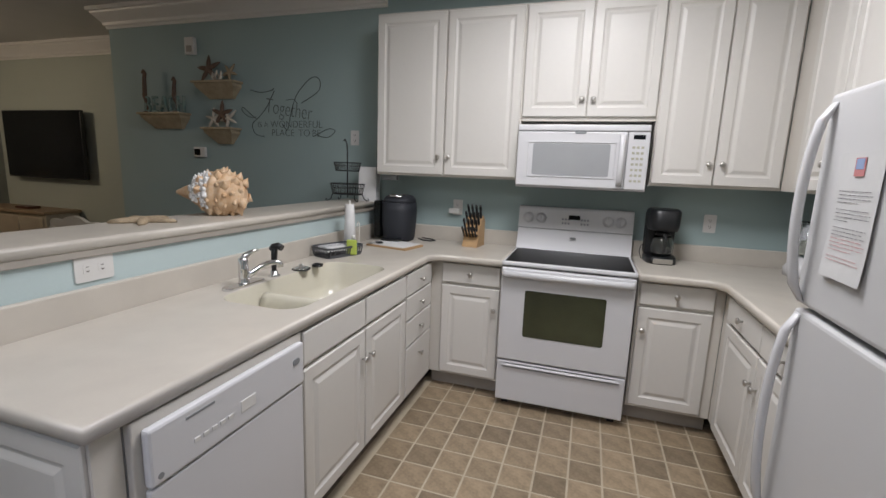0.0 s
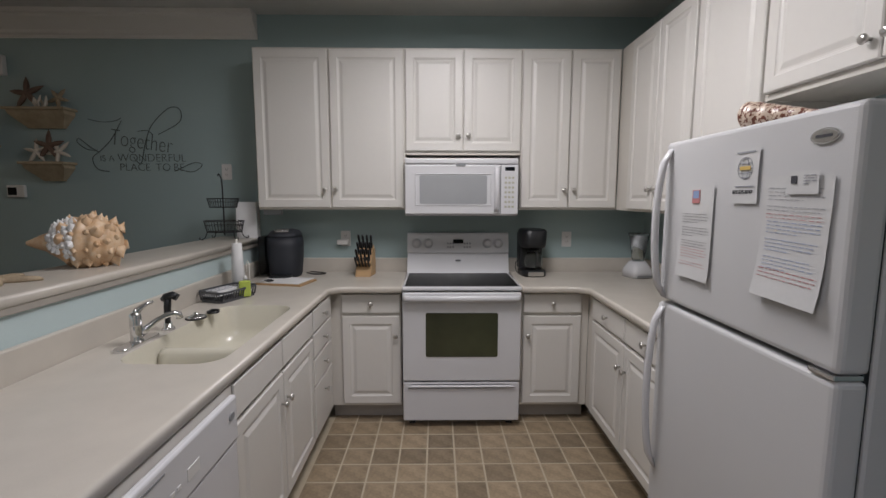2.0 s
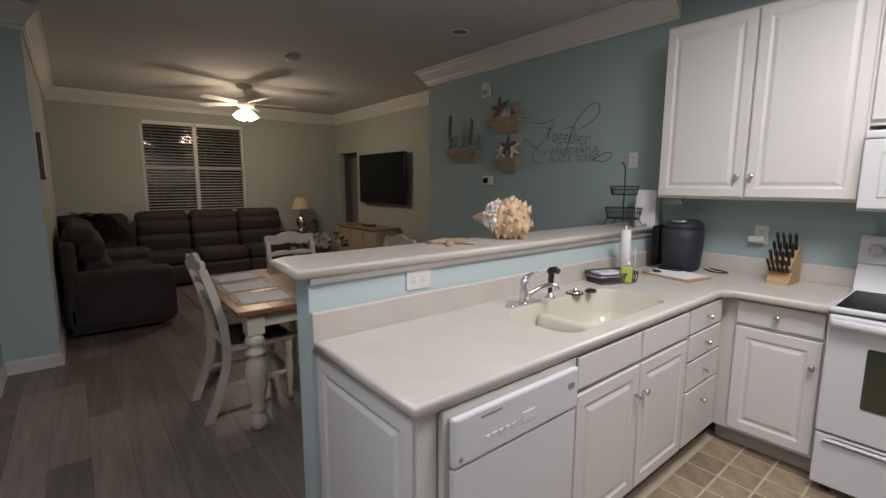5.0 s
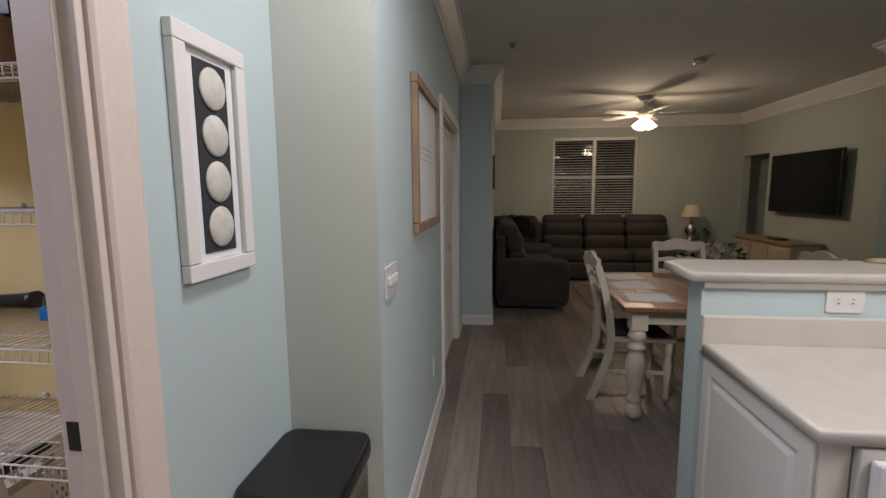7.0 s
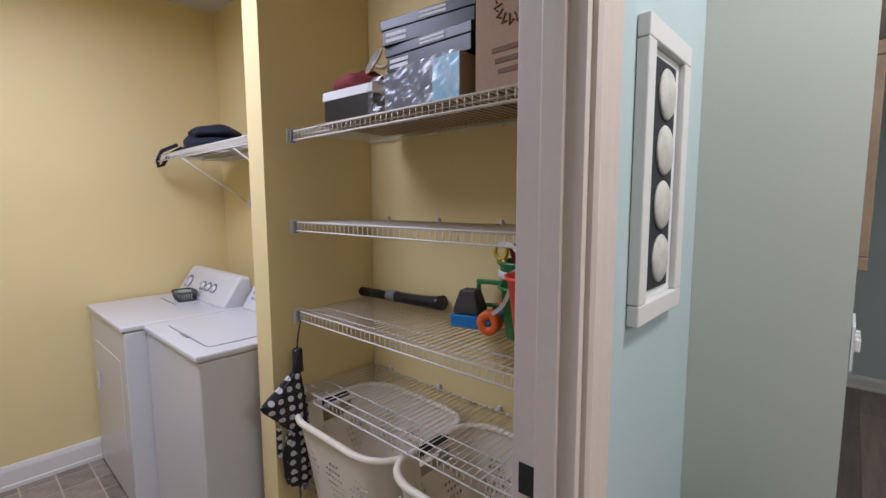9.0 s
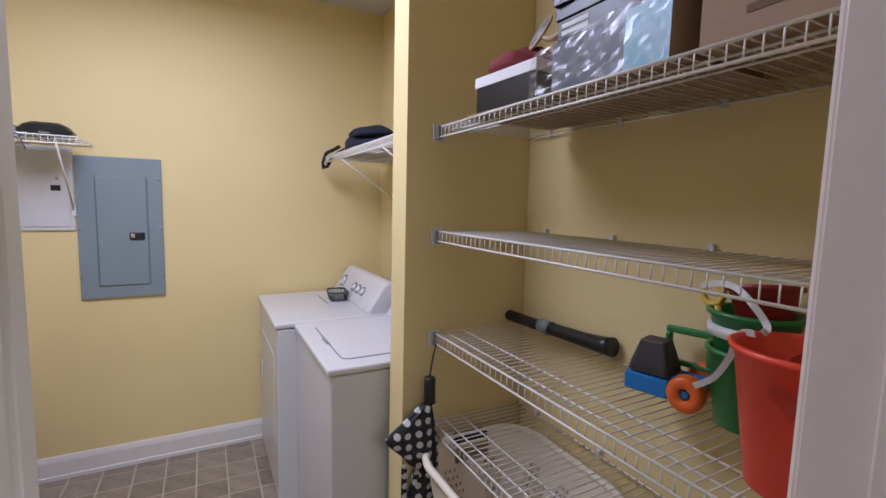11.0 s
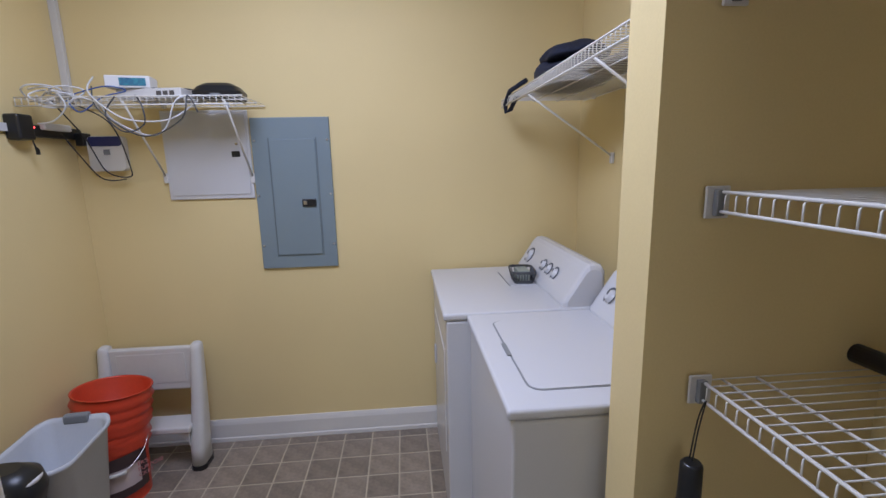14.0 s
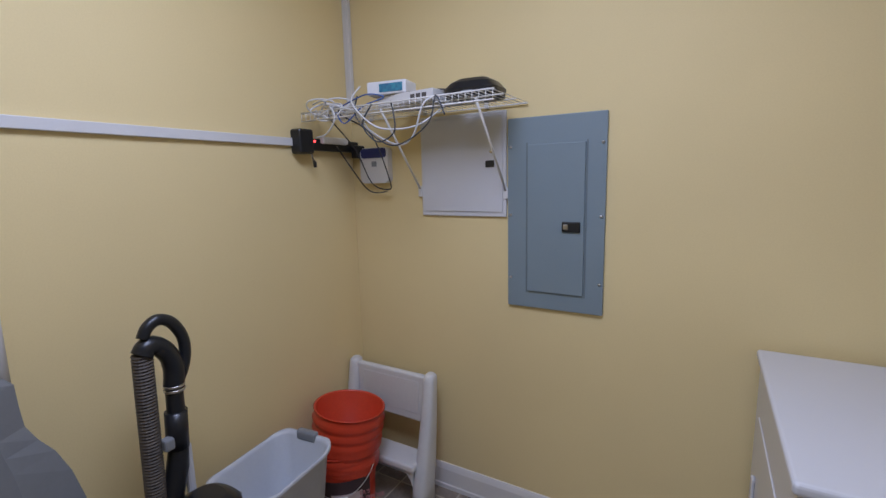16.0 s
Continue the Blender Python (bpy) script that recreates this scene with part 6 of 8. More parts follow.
def dining_chair(m, label):
    """Seat towards +y from the back at y = 0."""
    c = thing("dining_chair", m, label, "chair", "dining chairs at the table")
    part("seat", boxed(-0.22, 0.22, 0.03, 0.46, 0.43, 0.465, 0.012, 3), CREAM, c)
    part("seat_pad", boxed(-0.19, 0.19, 0.06, 0.42, 0.4655, 0.495, 0.013, 3), SOFA, c, "dark seat pad")
    for s in (-1, 1):
        pts = [(s * 0.205, -0.10, 0.0), (s * 0.205, -0.04, 0.15), (s * 0.205, 0.015, 0.32), (s * 0.205, 0.03, 0.46), (s * 0.205, 0.015, 0.62), (s * 0.205, -0.025, 0.80), (s * 0.20, -0.075, 0.97)]
        bm = bmesh.new()
        loft(bm, [[(x + a, y + b, z) for a, b in ((-0.018, -0.024), (0.018, -0.024), (0.018, 0.024), (-0.018, 0.024))] for x, y, z in pts], smooth=False)
        part("back_post", outward(bm), CREAM, c)
        part("front_leg", lathe(bmesh.new(), [(0.018, 0), (0.022, 0.04), (0.016, 0.07), (0.028, 0.25), (0.02, 0.34), (0.028, 0.36), (0.026, 0.43)], 12, at(s * 0.19, 0.42)), CREAM, c)
        part("side_stretcher", boxed(s * 0.2 - 0.01, s * 0.2 + 0.01, -0.03, 0.40, 0.20, 0.225, 0.004), CREAM, c)
    crest = [(-0.225, 0.0), (-0.225, 0.06), (-0.20, 0.075), (-0.12, 0.07), (-0.06, 0.095), (0, 0.105), (0.06, 0.095), (0.12, 0.07), (0.20, 0.075), (0.225, 0.06), (0.225, 0.0), (0.1, -0.008), (0, 0.004), (-0.1, -0.008)]
    top = part("crest_rail", outward(prism(bmesh.new(), crest, -0.014, 0.014, FRONT_Y, 0, 0.0)), CREAM, c)
    top.location = (0, -0.075, 0.945)
    for z, y in ((0.84, -0.038), (0.74, -0.01)):
        sl = part("back_slat", outward(prism(bmesh.new(), [(-0.19, 0), (-0.19, 0.03), (-0.08, 0.045), (0, 0.035), (0.08, 0.045), (0.19, 0.03), (0.19, 0), (0, 0.008)], -0.010, 0.010, FRONT_Y)), CREAM, c)
        sl.location = (0, y, z)
    part("front_stretcher", boxed(-0.18, 0.18, 0.41, 0.43, 0.24, 0.265, 0.004), CREAM, c)
    return c


ch = dining_chair(at(-3.24, 0.58), "cream wooden dining chair with a carved ladder back")
dining_chair(at(-4.08, 1.45, 0, -90), "cream wooden dining chair at the table's head")
dining_chair(at(-3.30, 2.02, 0, 180), "cream wooden dining chair on the table's far side")

# ---- laundry ----
def wire_shelf(name, m, length, depth, label, lip=0.032, mids=(0.05, 0.12), group=""):
    """A coated wire shelf: local x along the wall, local y from the wall (0) to the front (-depth)."""
    s = thing(name, m, label, "shelf", group)
    r = 0.0016
    n = int(length / 0.0254)
    first = part("deck_wire", tube(bmesh.new(), [(0, -0.008, 0), (0, -depth + 0.002, 0), (0, -depth - 0.002, -0.004), (0, -depth - 0.002, -lip)], r, 5), WHWIRE, s)
    first.location.x = 0.004
    for k in range(1, n + 1):
        w_ = new("deck_wire", first.data)
        w_.parent = s
        w_.location.x = 0.004 + (length - 0.008) * k / n
    part("back_rod", tube(bmesh.new(), [(0, -0.010, -0.004), (length, -0.010, -0.004)], 0.003, 6), WHWIRE, s)
    for d in mids:
        part("support_rod", tube(bmesh.new(), [(0, -depth + d, -0.004), (length, -depth + d, -0.004)], 0.0028, 6), WHWIRE, s)
    part("front_rod", tube(bmesh.new(), [(0, -depth, 0.002), (length, -depth, 0.002)], 0.0032, 6), WHWIRE, s)
    part("lip_rod", tube(bmesh.new(), [(0, -depth - 0.002, -lip), (length, -depth - 0.002, -lip)], 0.0032, 6), WHWIRE, s)
    k = 0.12
    while k < length:
        part("wall_clip", boxed(k - 0.008, k + 0.008, -0.016, 0.0, -0.010, 0.016, 0.003), PLASTIC, s)
        k += 0.30
    return s


CLOSET = "wire shelves of the closet"
for z, lab in ((1.79, "white wire shelf loaded with boxes in the closet"), (1.443, "empty white wire shelf in the closet"), (1.087, "white wire shelf holding toys in the closet"), (0.765, "white wire shelf above the laundry baskets"), (0.375, "white wire shelf under the laundry baskets")):
    s = wire_shelf("wire_shelf", at(-1.239, -2.222, z, 90), 1.180, 0.39, lab, group=CLOSET)
    for xx in (0.003, 1.170):
        part("end_bracket", boxed(xx, xx + 0.006, -0.412, -0.368, -0.045, 0.012, 0.002), PLASTIC, s)
        part("hook", boxed(xx + 0.006 if xx < 0.5 else xx - 0.012, xx + 0.018 if xx < 0.5 else xx, -0.400, -0.384, -0.040, 0.006, 0.002), GREYPL, s)


def brace(s, x, depth, drop):
    part("brace", tube(bmesh.new(), [(x, -depth + 0.02, -0.012), (x, -0.012, -drop)], 0.0048, 8), WHWIRE, s)
    part("brace_foot", boxed(x - 0.010, x + 0.010, -0.014, 0, -drop - 0.035, -drop + 0.012, 0.002), PLASTIC, s)


s = wire_shelf("wire_shelf", at(-1.239, -3.78, 1.80, 90), 1.36, 0.43, "white wire shelf over the washer and dryer", mids=(0.06, 0.16, 0.28))
brace(s, 0.34, 0.42, 0.28)
brace(s, 1.02, 0.42, 0.28)
NET_Z = 1.800
ns = wire_shelf("wire_shelf", at(1.255, -3.844, NET_Z, 180), 0.895, 0.33, "white wire shelf with network boxes on the yellow wall", mids=(0.08, 0.2))
brace(ns, 1.255 - 0.452, 0.30, 0.34)
brace(ns, 1.255 - 0.868, 0.30, 0.33)

# washer and dryer
INKD2 = surface("dark_grey_ink", (0.10, 0.11, 0.13), 0.6)
def console(parent, w, dials, big):
    """A slanted control console at the machine's back: local x along the front, y to the back."""
    prof = [(0.500, 0.0), (0.500, 0.012), (0.590, 0.150), (0.606, 0.164), (0.628, 0.167), (0.655, 0.160), (0.668, 0.140), (0.672, 0.0)]
    bm = bmesh.new()
    loops = []
    for x, k in ((0.010, 0.80), (0.018, 0.95), (0.034, 1.0), (w - 0.034, 1.0), (w - 0.018, 0.95), (w - 0.010, 0.80)):
        cy, cz = 0.60, 0.06
        loops.append([(x, cy + (y - cy) * k, max(0.0, cz + (z - cz) * k) if z > 0 else 0.0) for y, z in prof])
    loft(bm, loops, smooth=False)
    c = part("console", outward(bm), APPL, parent, "white slanted control console")
    for x, r in dials:
        d = part("dial", lathe(bmesh.new(), [(r * 1.35, 0), (r * 1.35, 0.0015), (r, 0.002), (r * 0.92, 0.012), (r * 0.7, 0.015)], 22), APPL, c, "round white dial with a grey scale")
        d.matrix_local = pose(x, 0.5435, 0.080, 57, 0, 0)
        bm = bmesh.new()
        n = 22
        for j in range(n):
            a = 2 * math.pi * j / n
            if 4.2 < a < 5.2:
                continue
            box(bm, -0.004, 0.004, -r * 0.20, r * 0.20, 0.0016, 0.0026, m=pose(r * 1.45 * math.cos(a), r * 1.45 * math.sin(a), 0, 0, 0, math.degrees(a)))
        p = part("scale_ring", bm, INKD2, d)
        part("pointer", boxed(-0.003, 0.003, 0, r * 0.85, 0.0145, 0.019, 0.001), GREYPL, d)
    return c


def machine(name, m, w, front_top, label, dials, lid):
    """Front along y = 0; depth towards +y."""
    a = thing(name, m, label, name)
    part("cabinet", boxed(0.0, w, 0.012, 0.655, 0.02, front_top - 0.031, 0.008, 3), APPL, a)
    part("top_deck", boxed(-0.002, w + 0.002, 0, 0.66, front_top - 0.028, front_top, 0.009, 3), APPL, a)
    c = console(a, w, dials, True)
    c.location = (0, -0.035, front_top - 0.001)
    if lid:
        bm = bmesh.new()
        o = [(x + w / 2, y + 0.285) for x, y in rounded(w - 0.16, 0.42, 0.04)]
        i = [(x + w / 2, y + 0.285) for x, y in rounded(w - 0.168, 0.412, 0.037)]
        loft(bm, [[(x, y, front_top - 0.001) for x, y in o], [(x, y, front_top + 0.0012) for x, y in o], [(x, y, front_top + 0.0012) for x, y in i], [(x, y, front_top - 0.001) for x, y in i]], (False, False), smooth=False)
        part("lid_gap", bm, GREYPL, a, "grey gap round the lid")
        part("lid", prism(bmesh.new(), [(x + w / 2, y + 0.285) for x, y in rounded(w - 0.170, 0.410, 0.036)], front_top - 0.001, front_top + 0.003, None, 0, 0.0015), APPL, a, "white top-loading lid")
        part("finger_notch", prism(bmesh.new(), [(x + w / 2, y + 0.074) for x, y in rounded(0.09, 0.014, 0.006)], front_top + 0.0005, front_top + 0.0045), GREYPL, a)
    else:
        part("lint_lid", prism(bmesh.new(), [(x + w * 0.36, y + 0.40) for x, y in rounded(0.26, 0.12, 0.008)], front_top, front_top + 0.003, None, 0, 0.001), APPL, a, "white lint filter lid")
        part("lid_edge", boxed(w * 0.36 - 0.13, w * 0.36 + 0.13, 0.335, 0.338, front_top + 0.0002, front_top + 0.0036), GREYPL, a)
        d = part("door", boxed(0.10, w - 0.10, 0.009, 0.0135, 0.30, 0.76, 0.002, 1), APPL, a, "white square dryer door")
        part("grip", boxed(0.13, 0.16, 0.0, 0.009, 0.48, 0.58, 0.004), APPL, d)
    for x in (0.05, w - 0.05):
        part("foot", lathe(bmesh.new(), [(0.02, 0), (0.02, 0.022)], 12, at(x, 0.06)), BLACKPL, a)
    return a


machine("washer", at(-0.520, -3.068, 0, 90), 0.668, 0.940, "white top-loading washing machine beside the dryer", ((0.10, 0.021), (0.20, 0.021), (0.30, 0.021), (0.52, 0.028)), True)
machine("dryer", at(-0.43, -3.808, 0, 90), 0.735, 0.945, "white clothes dryer beside the washing machine", ((0.11, 0.028), (0.34, 0.019), (0.42, 0.019), (0.50, 0.019)), False)
lb = slotted_basket("dryer_basket", at(-0.845, -3.50, 0.946, 85), 0.14, 0.09, 0.06, DARKGR, "small grey slotted basket with dryer sheets on the dryer", slot=0.007)
bx = thing("dryer_sheet_box", at(-0.845, -3.50, 0.951, 88), "pale green dryer sheet box in the small basket", "box")
part("carton", boxed(-0.050, 0.045, -0.028, 0.028, 0, 0.052, 0.003), surface("pale_green_card", (0.33, 0.36, 0.31), 0.6, 0.15, 30), bx)

bg = thing("navy_bag", at(-1.00, -3.38, 1.804), "dark navy fabric bag slumped on the wire shelf", "bag")
NAVY = surface("navy_fabric", (0.012, 0.018, 0.045), 0.85, 0.3, 9, 120, 0.5)


def lump(w, d, h, seed, n=28, rows=12, amp=0.18):
    """A soft heap resting on z = 0."""
    bm = bmesh.new()
    loops = []
    for i in range(rows + 1):
        v = i / rows
        k = math.sqrt(max(0.0, 1 - v ** 2.6)) if i < rows else 0.03
        k *= 0.88 + 0.12 * min(1, v * 6)
        loop = []
        for j in range(n):
            a = 2 * math.pi * j / n
            q = 1 + amp * noise.noise(Vector((math.cos(a) * 1.6 + seed, math.sin(a) * 1.6, v * 2.5)))
            z = h * v * (1 + 0.35 * noise.noise(Vector((math.cos(a) * 1.3 * k, math.sin(a) * 1.3 * k, seed * 3.1))))
            loop.append((w / 2 * k * q * math.cos(a), d / 2 * k * q * math.sin(a), z))
        loops.append(loop)
    loft(bm, loops)
    return outward(bm)


b = part("body", lump(0.30, 0.46, 0.12, 2.0), NAVY, bg)
b2_ = part("flap", lump(0.26, 0.32, 0.07, 5.0), NAVY, bg)
b2_.location = (0.0, 0.06, 0.085)
part("strap", tube(bmesh.new(), [(0.14, -0.14, 0.05), (0.19, -0.24, 0.02), (0.195, -0.31, -0.03), (0.185, -0.335, -0.065), (0.17, -0.30, -0.055), (0.155, -0.24, 0.0), (0.10, -0.18, 0.04)], 0.011, 8), NAVY, bg)
fl = thing("folded_cloths", at(-1.06, -2.98, 1.804), "flat pile of dark patterned cloths on the wire shelf", "cloth")
part("folded_layer", lump(0.26, 0.34, 0.035, 8.0), BLK, fl)

# breaker panel and low-voltage panel on the south wall; local x runs towards the room's west
def on_south(x, z):
    return on_face(x, -3.8445, z, 180)


PANEL = surface("grey_panel_enamel", (0.215, 0.27, 0.295), 0.45, 0.04, 3, 300, 0.12)
bp = thing("breaker_panel", on_south(0.25, 1.361), "blue-grey steel electrical breaker panel on the yellow wall", "breaker panel")
part("cover", boxed(-0.192, 0.192, -0.381, 0.381, 0, 0.014, 0.003), PANEL, bp)
dr_ = part("door", boxed(-0.105, 0.118, -0.31, 0.275, 0.0145, 0.022, 0.002), PANEL, bp, "blue-grey hinged door")
bm = bmesh.new()
for x0, x1, y0, y1 in ((-0.113, -0.107, -0.318, 0.283), (0.120, 0.126, -0.318, 0.283)):
    box(bm, x0, x1, y0, y1, 0.0142, 0.0155)
part("door_gap", bm, surface("dark_panel_gap", (0.15, 0.185, 0.20), 0.6), bp)
lt = part("latch", boxed(0.035, 0.105, -0.062, -0.022, 0.022, 0.030, 0.003), BLACKPL, dr_, "black latch")
part("latch_tab", boxed(0.042, 0.06, -0.052, -0.032, 0.030, 0.034, 0.002), NICKEL, lt)
for x in (-0.178, 0.178):
    for y in (-0.26, 0.0, 0.27):
        part("screw", lathe(bmesh.new(), [(0.006, 0.0142), (0.005, 0.018), (0.001, 0.0185)], 10, at(x, y)), NICKEL, bp)
wp = thing("access_panel", on_south(0.655, 1.565), "white enamelled low-voltage panel cover on the yellow wall", "panel")
WPAN = surface("white_panel_enamel", (0.62, 0.62, 0.63), 0.4, 0.02, 2, 300, 0.06)
part("cover", boxed(-0.205, 0.205, -0.215, 0.215, 0, 0.010, 0.003), WPAN, wp)
part("door", boxed(-0.190, 0.190, -0.195, 0.200, 0.0105, 0.014, 0.002), WPAN, wp)
part("latch", boxed(0.115, 0.155, -0.01, 0.018, 0.0145, 0.018, 0.002), BLACKPL, wp, "black latch")
part("lock", lathe(bmesh.new(), [(0.008, 0.014), (0.008, 0.018), (0.003, 0.018)], 14, at(0.142, 0.055)), NICKEL, wp)

# network boxes and cables on and under the shelf
md_ = thing("modem", at(0.50, -3.66, NET_Z + 0.004, 4), "black rounded modem lying on the wire shelf", "modem")
part("case", outward(loft(bmesh.new(), [sup(0.20, 0.16, 0, 0, 5), sup(0.21, 0.165, 0.028, 0, 5), sup(0.17, 0.13, 0.052, 0, 4), sup(0.115, 0.09, 0.066, 0, 4)], smooth=False)), BLACKPL, md_)
part("front_mark", boxed(-0.02, 0.02, 0.079, 0.083, 0.012, 0.018, 0.001), GREYPL, md_)
sw_ = thing("network_switch", at(0.765, -3.68, NET_Z + 0.004, -6), "white network switch box with blue jacks on the wire shelf", "network switch")
part("case", boxed(-0.15, 0.13, -0.10, 0.10, 0, 0.04, 0.004), PLASTIC, sw_)
for k in range(3):
    part("jack", boxed(-0.12 + 0.028 * k, -0.10 + 0.028 * k, 0.098, 0.103, 0.010, 0.028, 0.001), INKD, sw_)
rt = thing("router", at(0.850, -3.62, NET_Z + 0.045, 10), "pale blue and white router box with printed side", "router")
part("case", boxed(-0.085, 0.085, -0.05, 0.05, 0, 0.05, 0.004), PAPER, rt)
part("label", boxed(-0.07, 0.03, 0.0505, 0.052, 0.008, 0.04, 0.0005), surface("cyan_print", (0.06, 0.30, 0.36), 0.5, 0.4, 40, 90, second=(0.03, 0.08, 0.20)), rt, "cyan and dark blue printed label")
ups = thing("wifi_unit", on_south(1.113, 1.582), "white wall unit with a dark blue top band, with looping cable", "network unit")
part("case", prism(bmesh.new(), rounded(0.165, 0.165, 0.02), 0, 0.035, None, 0, 0.005), PLASTIC, ups)
part("band", prism(bmesh.new(), [(x, y + 0.058) for x, y in rounded(0.15, 0.045, 0.015)], 0.035, 0.038), surface("dark_blue_band", (0.03, 0.035, 0.12), 0.4), ups, "dark blue band")
part("window", boxed(-0.012, 0.018, -0.005, 0.02, 0.035, 0.037, 0.001), GREYPL, ups)
ps = thing("power_strip", on_face(1.2695, -3.69, 1.68, -90), "black power strip with a red lamp on the side wall", "power strip")
part("case", boxed(-0.17, 0.16, -0.03, 0.02, 0, 0.035, 0.006), BLACKPL, ps)
part("transformer", boxed(-0.235, -0.155, -0.048, 0.055, 0.0, 0.060, 0.010, 3), BLACKPL, ps)
part("hanging_plug", tube(bmesh.new(), [(-0.165, -0.03, 0.045), (-0.160, -0.07, 0.05), (-0.150, -0.085, 0.05), (-0.150, -0.105, 0.05)], 0.006, 8, taper=[0.5, 0.5, 1.3, 1.2]), BLACKPL, ps)
part("red_lamp", boxed(-0.135, -0.125, 0.004, 0.012, 0.035, 0.037), glow("red_indicator", (1, 0.05, 0.05), 6), ps, "glowing red lamp")
part("adapter", boxed(0.10, 0.165, -0.06, 0.0, 0.036, 0.075, 0.006), BLACKPL, ps)
part("white_plug", boxed(-0.10, 0.06, 0.0, 0.03, 0.036, 0.06, 0.006), PLASTIC, ps)

tr1 = tagged(new("cable_trunking"), "white plastic cable trunking on the yellow side wall", kind="structure")
part("trunk", boxed(1.254, 1.2695, -3.48, -1.04, 1.665, 1.698, 0.002), PLASTIC, tr1)
part("trunk", boxed(1.237, 1.2695, -3.843, -3.82, 1.84, CEIL - 0.002, 0.002), PLASTIC, tr1)


def spline(pts, n=6):
    out = []
    for a, b, c, d in zip([pts[0]] + pts, pts, pts[1:], pts[2:] + [pts[-1]]):
        for k in range(n):
            s = k / n
            out.append(tuple(0.5 * (2 * b[i] + (c[i] - a[i]) * s + (2 * a[i] - 5 * b[i] + 4 * c[i] - d[i]) * s * s + (3 * b[i] - a[i] - 3 * c[i] + d[i]) * s ** 3) for i in range(3)))
    out.append(pts[-1])
    return out


WHCAB = surface("white_cable", (0.72, 0.72, 0.72), 0.45)
BLCAB = surface("blue_cable", (0.05, 0.12, 0.36), 0.45)
GRCAB = surface("dark_grey_cable", (0.06, 0.065, 0.075), 0.5)
fz = NET_Z
runs = [
    (WHCAB, "white", [(1.15, -3.55, fz + 0.02), (0.95, -3.50, fz - 0.02), (0.88, -3.51, fz - 0.13), (0.76, -3.52, fz - 0.21), (0.68, -3.51, fz - 0.17), (0.62, -3.50, fz - 0.02), (0.55, -3.56, fz + 0.01)]),
    (WHCAB, "white", [(0.98, -3.58, fz + 0.09), (0.96, -3.50, fz + 0.02), (0.88, -3.49, fz - 0.08), (0.80, -3.50, fz - 0.13), (0.66, -3.52, fz - 0.12), (0.56, -3.6, fz + 0.005)]),
    (GRCAB, "dark grey", [(0.98, -3.56, fz + 0.05), (0.93, -3.49, fz - 0.06), (0.82, -3.50, fz - 0.19), (0.72, -3.49, fz - 0.21), (0.60, -3.49, fz - 0.12), (0.57, -3.49, fz + 0.0), (0.54, -3.50, fz - 0.09)]),
    (GRCAB, "dark grey", [(0.86, -3.50, fz + 0.0), (0.90, -3.49, fz - 0.10), (0.84, -3.50, fz - 0.19), (0.76, -3.50, fz - 0.15), (0.76, -3.50, fz - 0.05), (0.80, -3.54, fz + 0.01)]),
    (INK, "black", [(1.10, -3.60, fz + 0.02), (1.04, -3.52, fz - 0.02), (0.95, -3.60, fz - 0.10), (0.98, -3.75, fz - 0.28), (1.02, -3.80, fz - 0.33), (1.12, -3.80, fz - 0.30), (1.14, -3.72, fz - 0.15), (1.13, -3.56, fz - 0.03), (1.18, -3.60, fz + 0.01)]),
    (INK, "black", [(0.86, -3.60, fz + 0.05), (0.72, -3.60, fz + 0.045), (0.62, -3.62, fz + 0.045), (0.56, -3.63, fz + 0.03)]),
    (BLCAB, "blue", [(1.06, -3.54, fz + 0.01), (0.98, -3.53, fz + 0.03), (0.90, -3.53, fz + 0.045), (0.84, -3.55, fz + 0.03), (0.92, -3.52, fz + 0.0), (1.0, -3.5, fz - 0.06), (1.06, -3.52, fz - 0.01)]),
    (INK, "black", [(1.20, -3.66, 1.67), (1.18, -3.72, 1.58), (1.16, -3.80, 1.48), (1.11, -3.81, 1.455), (1.04, -3.81, 1.46)]),
    (WHCAB, "white", [(1.22, -3.55, fz + 0.04), (1.12, -3.52, fz + 0.04), (1.06, -3.51, fz - 0.03), (1.12, -3.52, fz - 0.09), (1.20, -3.54, fz - 0.10)]),
]
rnd = random.Random(21)
for q in range(7):
    cx, cz, rr = 1.09 + rnd.uniform(-0.05, 0.07), fz + rnd.uniform(-0.01, 0.03), rnd.uniform(0.03, 0.06)
    runs.append((WHCAB, "white", [(cx + rr * math.cos(a) * 1.3, -3.53 + 0.02 * math.sin(a * 2 + q), cz + rr * 0.6 * math.sin(a)) for a in [q + j * 0.7 for j in range(9)]]))
for k_, (m_, colr, pts) in enumerate(runs):
    if k_ < 4:
        pts = [(x, y, fz + (z - fz) * 0.74 if z < fz else z) for x, y, z in pts]
    c_ = thing("cable", at(0, 0), "loose %s cable tangled round the wire shelf" % colr, "cable", "cables at the network shelf")
    part("sheath", tube(bmesh.new(), spline(pts), 0.0036 if colr == "white" else 0.0030, 6), m_, c_)

